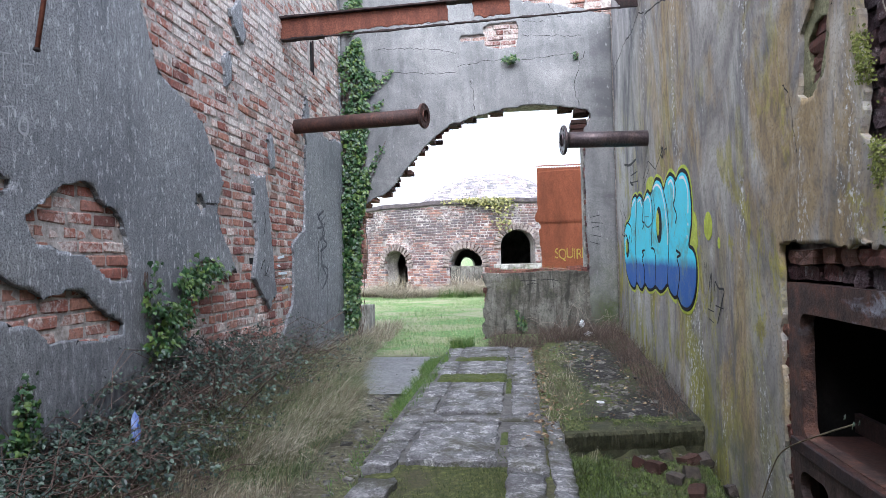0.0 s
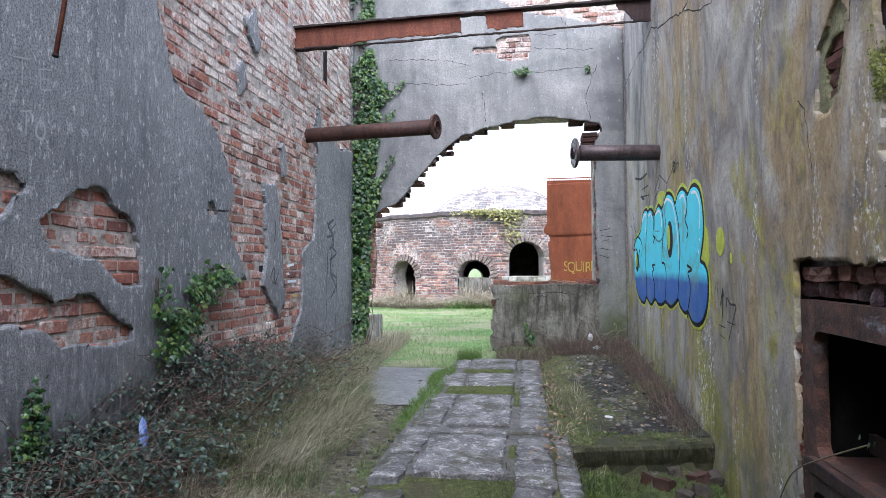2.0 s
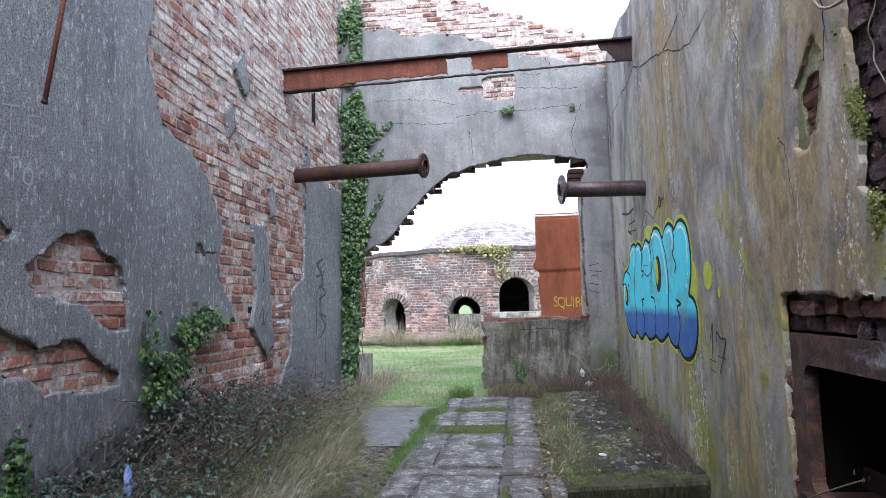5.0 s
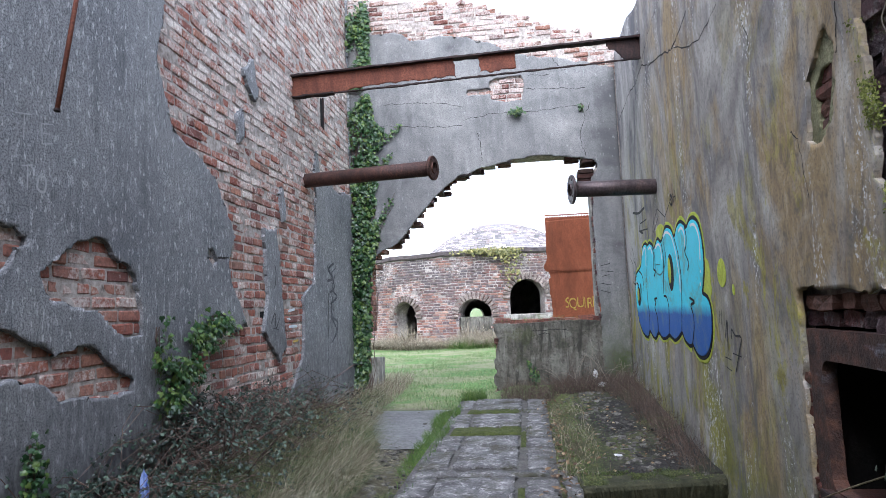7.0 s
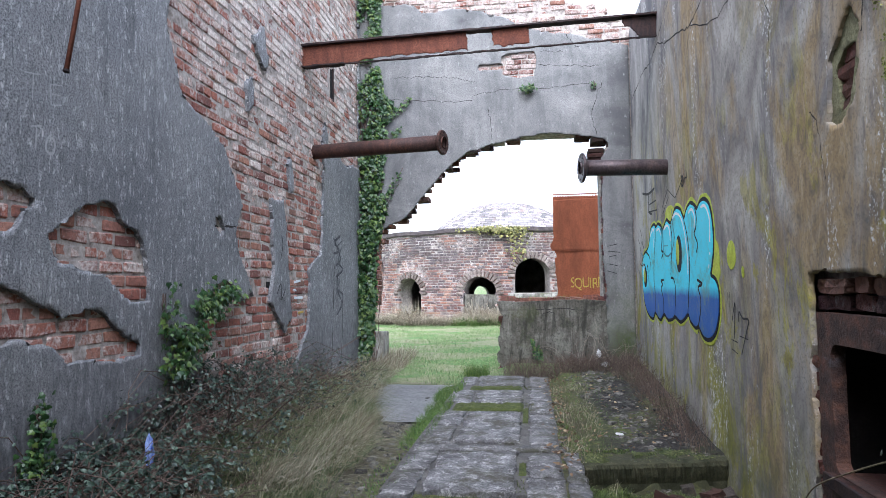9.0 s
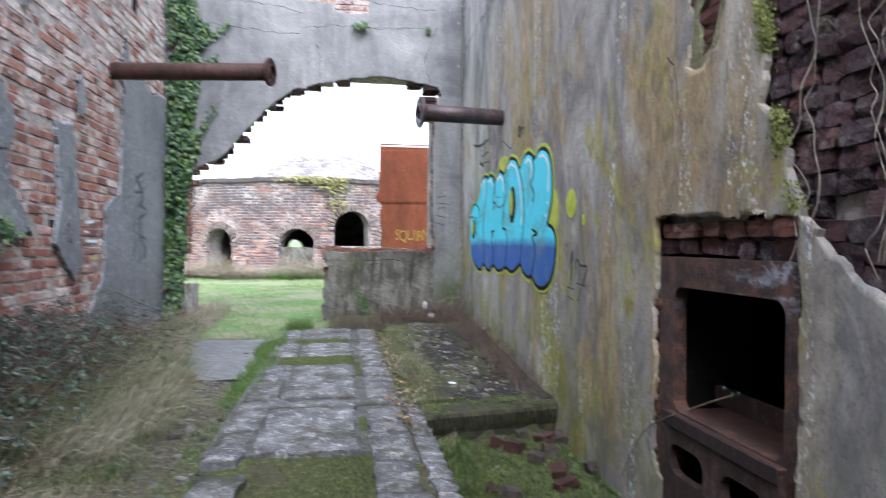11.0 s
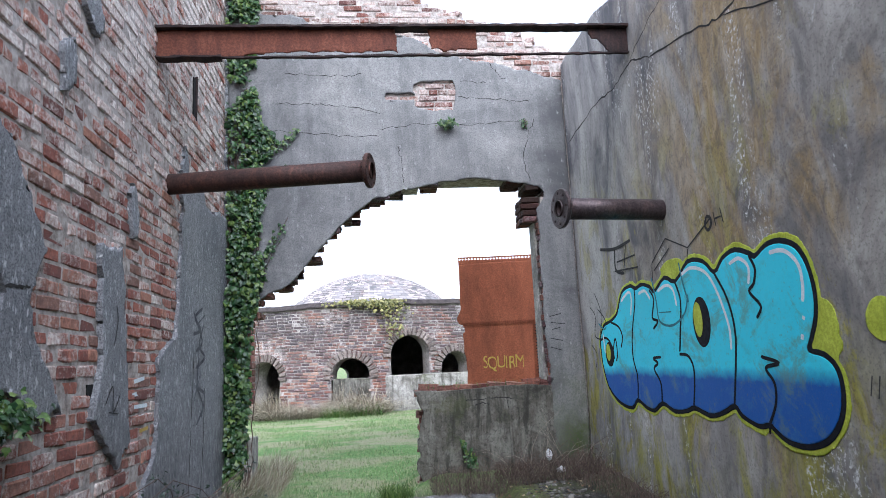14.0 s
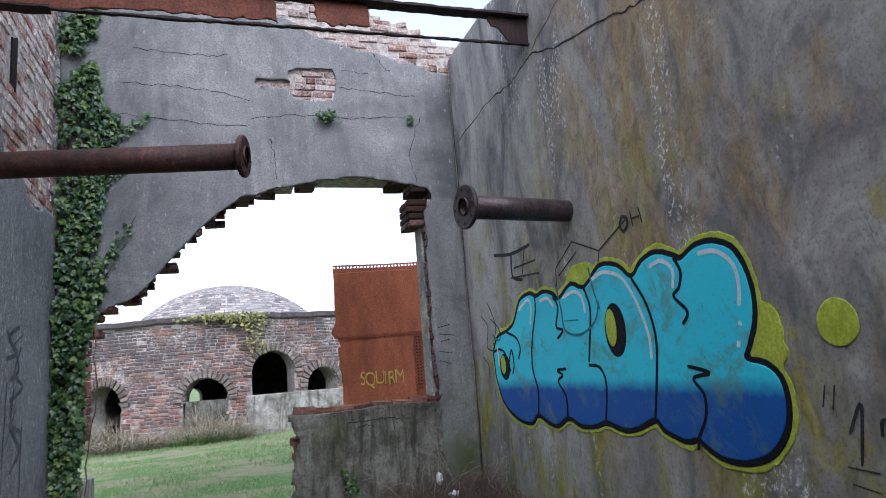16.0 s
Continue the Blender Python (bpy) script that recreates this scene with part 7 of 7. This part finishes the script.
WF = lambda u, v, dep: np.stack([XL - dep + 0 * u, u, v], -1)
NF = lambda u, v, dep: np.stack([u, YE + dep + 0 * u, v], -1)
ivy_patch(WF, [(5.1, 1.17, 0.22, 0.07, 0.26), (4.82, 1.08, 0.16, 0.1, 0.22), (4.55, 0.85, 0.2, 0.1, 0.28), (4.25, 1.02, 0.06, 0.16, 0.08), (4.4, 0.68, 0.2, 0.08, 0.16)], 950, (0.025, 0.06), 51, "green ivy bush growing over the broken render", 0.13)
ivy_patch(WF, [(3.1, 0.5, 0.05, 0.12, 0.6), (3.05, 0.33, 0.08, 0.06, 0.4)], 240, (0.022, 0.045), 53, "small ivy sprig on the grey render", 0.08)
ivy_patch(NF, [(-0.1, 4.09, 0.09, 0.045, 1.0)], 120, (0.02, 0.05), 55, "small green plant rooted in a wall crack", 0.12)
ivy_patch(NF, [(0.84, 4.1, 0.03, 0.05, 1.0)], 26, (0.02, 0.04), 57, "tiny green plant in a wall crack", 0.04)
ivy_patch(NF, [(-0.02, 0.22, 0.05, 0.08, 0.7), (-0.1, 0.38, 0.02, 0.06, 0.3)], 90, (0.025, 0.05), 59, "dark ivy sprig on the low wall", 0.08)
KF = lambda u, v, dep: np.stack([-1.0 + (5.7 - dep) * np.sin(u), 25.4 - (5.7 - dep) * np.cos(u), v], -1)
ivy_patch(KF, [(-0.01, 2.93, 0.12, 0.07, 0.5), (0.06, 2.8, 0.08, 0.16, 0.25), (-0.1, 2.96, 0.08, 0.04, 0.15), (0.08, 2.3, 0.04, 0.3, 0.1)], 520, (0.05, 0.1), 61, "yellowish ivy hanging over the kiln coping", 0.2, M_IVY_Y)
ivy_patch(lambda u, v, dep: np.stack([XR + 0.75 + dep + 0 * u, u, v], -1), [(3.0, 0.15, 0.22, 0.2, 1.0)], 160, (0.03, 0.06), 63, "ivy sprig growing inside the furnace chamber", 0.3)


def wall_roots():
    t = thing("dead_creeper", XR, 2.6, 1.0, "pale dead creeper stems over raw brickwork", "creeper")
    rnd = random.Random(8)
    for k in range(5):
        u, v = rnd.uniform(2.0, 2.6), rnd.uniform(2.2, 2.9)
        pts = []
        while v > 1.0:
            pts.append((XR + 0.02 - rnd.uniform(0.0, 0.05), u, v))
            u += rnd.uniform(-0.05, 0.05)
            v -= rnd.uniform(0.05, 0.1)
        bm = bmesh.new()
        tube(bm, [tuple(p) for p in spline(pts, 4)], 0.0026, 6, False)
        under(part("stem", bm, M_ROOT, smooth=True), t)
    t2 = thing("dead_shoot", XR, 3.5, 0.2, "thin pale stem growing across the furnace mouth", "stem")
    bm = bmesh.new()
    tube(bm, [tuple(p) for p in spline([(XR - 0.015, 4.05, -0.26), (XR - 0.02, 3.86, -0.02), (XR - 0.05, 3.6, 0.17), (XR - 0.03, 3.25, 0.34), (XR + 0.02, 3.0, 0.46)], 5)], 0.0038, 6, False)
    under(part("stem", bm, mat_plain("green_brown_stem", (0.1, 0.075, 0.045), (0.26, 0.21, 0.13), 30, 0.8), smooth=True), t2)
    leaf_cloud("leaves", np.array([(XR + 0.02, 3.0, 0.47), (XR, 3.03, 0.49), (XR + 0.03, 2.97, 0.48)]), np.array([(-1.0, 0.2, 0.3)] * 3), np.array([0.035, 0.03, 0.025]), M_IVY, t2, "ivy", 3)


wall_roots()


def pale_stem():
    t = thing("dead_creeper", XR, 2.95, 2.5, "pale dead creeper loop hanging on the stained wall", "creeper")
    bm = bmesh.new()
    tube(bm, [tuple(p) for p in spline([(XR - 0.01, 3.06, 2.9), (XR - 0.035, 3.02, 2.68), (XR - 0.045, 2.96, 2.54), (XR - 0.035, 2.84, 2.47), (XR + 0.03, 2.7, 2.5)], 5)], 0.007, 6, False)
    under(part("stem", bm, M_ROOT, smooth=True), t)


pale_stem()

# ---- loose things on the ground ----
def loose_bricks():
    rnd = random.Random(17)
    mats = (mat_brick("wet_loose_brick", 0.0, 0.26), mat_plain("wet_dark_brick", (0.025, 0.022, 0.02), (0.11, 0.085, 0.07), 22, 0.7, 0.8, 0.012), mat_brick("mossy_loose_brick", 0.0, 0.17))
    for k, (x, y, s) in enumerate(((1.0, 5.0, 0.7), (1.15, 4.93, 0.95), (1.27, 4.98, 0.9), (0.88, 4.78, 0.9), (0.97, 4.55, 0.75), (1.1, 4.68, 0.6), (1.05, 4.32, 0.8), (0.98, 4.0, 0.9), (0.64, 3.96, 0.7), (0.56, 4.05, 0.5), (1.25, 4.3, 0.4), (0.8, 4.95, 0.4))):
        me = ROUGH[k % 8].copy()
        me.transform(Matrix.Diagonal((0.95, 0.68 * s, 1.1, 1)))
        me.materials.append(mats[(1, 0, 1, 2, 1, 1, 2, 0, 1, 2, 1, 2)[k]])
        ob = new("loose_brick", me)
        ob.matrix_basis = pose(x, y, float(ground_z(x, y)) + 0.03, rnd.uniform(-18, 18), rnd.uniform(-18, 18), rnd.uniform(0, 180))
        tagged(ob, "broken damp red brick lying in the mossy pit", "brick", "bricks in the pit")


loose_bricks()


def rubble():
    rs = np.random.RandomState(23)
    n = 1900
    X, Y = rs.uniform(0.3, 1.25, n), rs.uniform(5.15, 8.9, n)
    keep = np.abs(X - 0.78 - 0.12 * np.sin(Y * 1.3)) < rs.uniform(0, 0.42, n)
    X, Y = X[keep], Y[keep]
    for x0, y0, sx, sy, m in ((-1.45, 6.4, 0.2, 0.55, 300), (-1.2, 4.6, 0.12, 0.6, 120), (0.12, 5.8, 0.04, 0.9, 60), (-1.25, 5.5, 0.2, 0.8, 60), (0.85, 9.0, 0.2, 0.1, 40), (0.7, 3.9, 0.25, 0.5, 60)):
        X, Y = np.concatenate([X, x0 + sx * rs.randn(m)]), np.concatenate([Y, y0 + sy * rs.randn(m)])
    T = np.array([(-1, -1, -0.5), (1, -0.8, -0.5), (0.9, 1, -0.5), (-0.8, 0.9, -0.5), (-0.6, -0.7, 0.5), (0.7, -0.5, 0.6), (0.5, 0.7, 0.45), (-0.7, 0.5, 0.55)])
    F = [(3, 2, 1, 0), (4, 5, 6, 7), (0, 1, 5, 4), (1, 2, 6, 5), (2, 3, 7, 6), (3, 0, 4, 7)]
    V, Q = [], []
    for k, (x, y) in enumerate(zip(X, Y)):
        s = rs.uniform(0.005, 0.018) * (1.9 if rs.rand() < 0.18 else 1)
        a = rs.uniform(0, 6.28)
        P = (T + rs.uniform(-0.3, 0.3, T.shape)) * np.array([s * rs.uniform(0.8, 1.8), s, s * rs.uniform(0.3, 0.8)])
        c, d = math.cos(a), math.sin(a)
        P = np.stack([P[:, 0] * c - P[:, 1] * d + x, P[:, 0] * d + P[:, 1] * c + y, P[:, 2] + float(ground_z(x, y)) + s * 0.2], -1)
        Q += [tuple(q + 8 * k for q in f) for f in F]
        V.append(P)
    ob = mesh_ob("rubble", np.concatenate(V), Q, M_STONE)
    tagged(ob, "scattered pale stone chips and mortar rubble", "rubble", "", "stuff")


rubble()


def crumpled(name, x, y, z, size, stretch, material, seed, label, category):
    bm = bmesh.new()
    bmesh.ops.create_icosphere(bm, subdivisions=3, radius=1.0)
    for v in bm.verts:
        k = 1 + 0.45 * noise.noise(v.co * 2.3 + Vector((seed, 0, 0))) + 0.2 * noise.noise(v.co * 6)
        v.co = Vector((v.co.x * k * stretch[0], v.co.y * k * stretch[1], v.co.z * k * stretch[2])) * size
    lo = min(v.co.z for v in bm.verts)
    ob = part(name, bm, material)
    ob.matrix_basis = pose(x, y, z - lo - 0.004, 0, 0, seed * 40)
    return tagged(ob, label, category)


M_PLASTIC = mat_plain("white_plastic", (0.6, 0.6, 0.62), (0.8, 0.8, 0.8), 20, 0.45, 0.2)
M_BLUE = mat_plain("blue_wrapper", (0.03, 0.08, 0.4), (0.45, 0.55, 0.75), 38, 0.35, 0.2)
crumpled("plastic_bag", 0.86, 9.05, float(ground_z(0.86, 9.05)) + 0.03, 0.05, (1.3, 0.9, 0.6), M_PLASTIC, 1, "crumpled white plastic bag among dead weeds", "litter")
crumpled("plastic_bag", 0.8, 9.3, float(ground_z(0.8, 9.3)) + 0.1, 0.04, (1.0, 0.8, 1.3), M_PLASTIC, 2, "small white plastic scrap among dead weeds", "litter")
crumpled("paper_scrap", 0.66, 6.1, float(ground_z(0.66, 6.1)), 0.03, (1.3, 1.0, 0.3), M_PLASTIC, 3, "flat white paper scrap on the rubble", "litter")
crumpled("foil_wrapper", -2.33, 3.85, float(ground_z(-2.33, 3.85)), 0.05, (1.3, 0.8, 0.6), M_PLASTIC, 4, "crumpled silvery foil wrapper under the brambles", "litter")
crumpled("drink_pouch", -2.32, 3.6, float(ground_z(-2.32, 3.6)) + 0.05, 0.075, (0.32, 0.3, 1.35), M_BLUE, 5, "blue and white crumpled drink pouch in the brambles", "litter")


def leaf_litter():
    rs = np.random.RandomState(71)
    n = 520
    X = np.concatenate([0.14 + 0.07 * rs.randn(n // 2), rs.uniform(0.25, 1.2, n - n // 2)])
    Y = np.concatenate([rs.uniform(4.3, 8.6, n // 2), rs.uniform(5.3, 9.2, n - n // 2)])
    P = np.stack([X, Y, np.maximum(ground_z(X, Y), np.where((X < 0.2) & (X > -0.15), 0.0, -1.0)) + 0.012], -1)
    N = np.stack([0.35 * rs.randn(n), 0.35 * rs.randn(n), np.ones(n)], -1)
    ob = leaf_cloud("leaf_litter", P, N, rs.uniform(0.02, 0.05, n), mat_leaf("dead_leaf", (0.07, 0.04, 0.022), (0.2, 0.12, 0.06), (0.42, 0.33, 0.2), 0.7), None, "bramble", 72)
    tagged(ob, "brown dead leaves strewn along the kerb and rubble", "leaves", "", "stuff")


leaf_litter()


def edge_moss():
    """Moss cushions along the broken render and on the ledge."""
    rs = np.random.RandomState(81)
    n = 5200
    v = rs.uniform(1.25, 2.4, n)
    u = np.interp(v, [1.23, 1.4, 1.63, 1.69, 1.94, 2.3], [2.57, 2.65, 2.7, 2.8, 2.78, 2.85]) + 0.02 * rs.randn(n) + 0.01
    keep = fbm(u, v, 5, 82) + rs.uniform(-0.2, 0.2, n) > 0.05
    P = np.stack([XR + rs.uniform(-0.016, 0.03, n), u, v], -1)[keep]
    N = np.array([[-1.0, -0.6, 0.3]]) + 0.6 * rs.randn(len(P), 3)
    ob = leaf_cloud("wall_moss", P, N, rs.uniform(0.008, 0.018, len(P)), mat_leaf("bright_moss", (0.09, 0.11, 0.02), (0.2, 0.22, 0.045), (0.34, 0.36, 0.1), 0.8), None, "bramble", 83)
    tagged(ob, "green moss cushions on the broken render edge", "moss", "", "stuff")
    m = 9000
    x, d = rs.uniform(0.28, 1.34, m), rs.uniform(0, 0.3, m)
    keep = fbm(x, d, 5, 84) + rs.uniform(-0.15, 0.15, m) > 0.02
    x, d = x[keep], d[keep]
    P = np.stack([x, 5.08 + 0.2 * (x - 0.4) / 0.96 + d, -0.126 - 0.05 * smooth01(d, 0.04, 0.0) + 0 * x], -1)
    N = np.array([[0.0, -0.4, 1.0]]) + 0.5 * rs.randn(len(P), 3)
    ob = leaf_cloud("ledge_cushion", P, N, rs.uniform(0.008, 0.02, len(P)), M_MOSS, None, "bramble", 85)
    tagged(ob, "olive moss cushions on the concrete ledge", "moss", "", "stuff")


edge_moss()


def straw_tufts():
    """Bleached tufts that droop over the toe of the bank, and near-black leaves under the brambles."""
    rs = np.random.RandomState(91)
    X, Y = [], []
    for k in range(15):
        y = rs.uniform(3.6, 8.8)
        x = -1.52 - 0.62 * float(smooth01(y, 5.0, 8.4)) - abs(0.16 * rs.randn())
        m = rs.randint(90, 200)
        X.append(x + 0.05 * rs.randn(m))
        Y.append(y + 0.07 * rs.randn(m))
    X, Y = np.concatenate(X), np.concatenate(Y)
    n = len(X)
    blades("straw_tuft", X, Y, ground_z(X, Y) - 0.01, rs.uniform(0.2, 0.46, n), (0.75 + 0.25 * rs.randn(n), -0.25 + 0.3 * rs.randn(n)), rs.uniform(0.0014, 0.0026, n), mat_leaf("bleached_blade", (0.14, 0.12, 0.075), (0.38, 0.34, 0.24), (0.76, 0.7, 0.57), 0.7), 92, None, "bleached grass tufts drooping over the track")
    # near-black leaves spread to darken the ground between the bramble stems
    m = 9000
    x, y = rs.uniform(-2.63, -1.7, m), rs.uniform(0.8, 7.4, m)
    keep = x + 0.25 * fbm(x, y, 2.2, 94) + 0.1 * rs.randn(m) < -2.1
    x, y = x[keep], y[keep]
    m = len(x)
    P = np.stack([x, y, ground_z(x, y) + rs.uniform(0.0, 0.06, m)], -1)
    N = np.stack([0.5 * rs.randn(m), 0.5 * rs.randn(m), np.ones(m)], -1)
    ob = leaf_cloud("rotted_leaves", P, N, rs.uniform(0.02, 0.045, m), mat_leaf("dark_leaf", (0.012, 0.009, 0.006), (0.04, 0.028, 0.018), (0.11, 0.075, 0.045), 0.7), None, "bramble", 93)
    tagged(ob, "near-black leaves darkening the ground under the brambles", "leaves", "", "stuff")


straw_tufts()
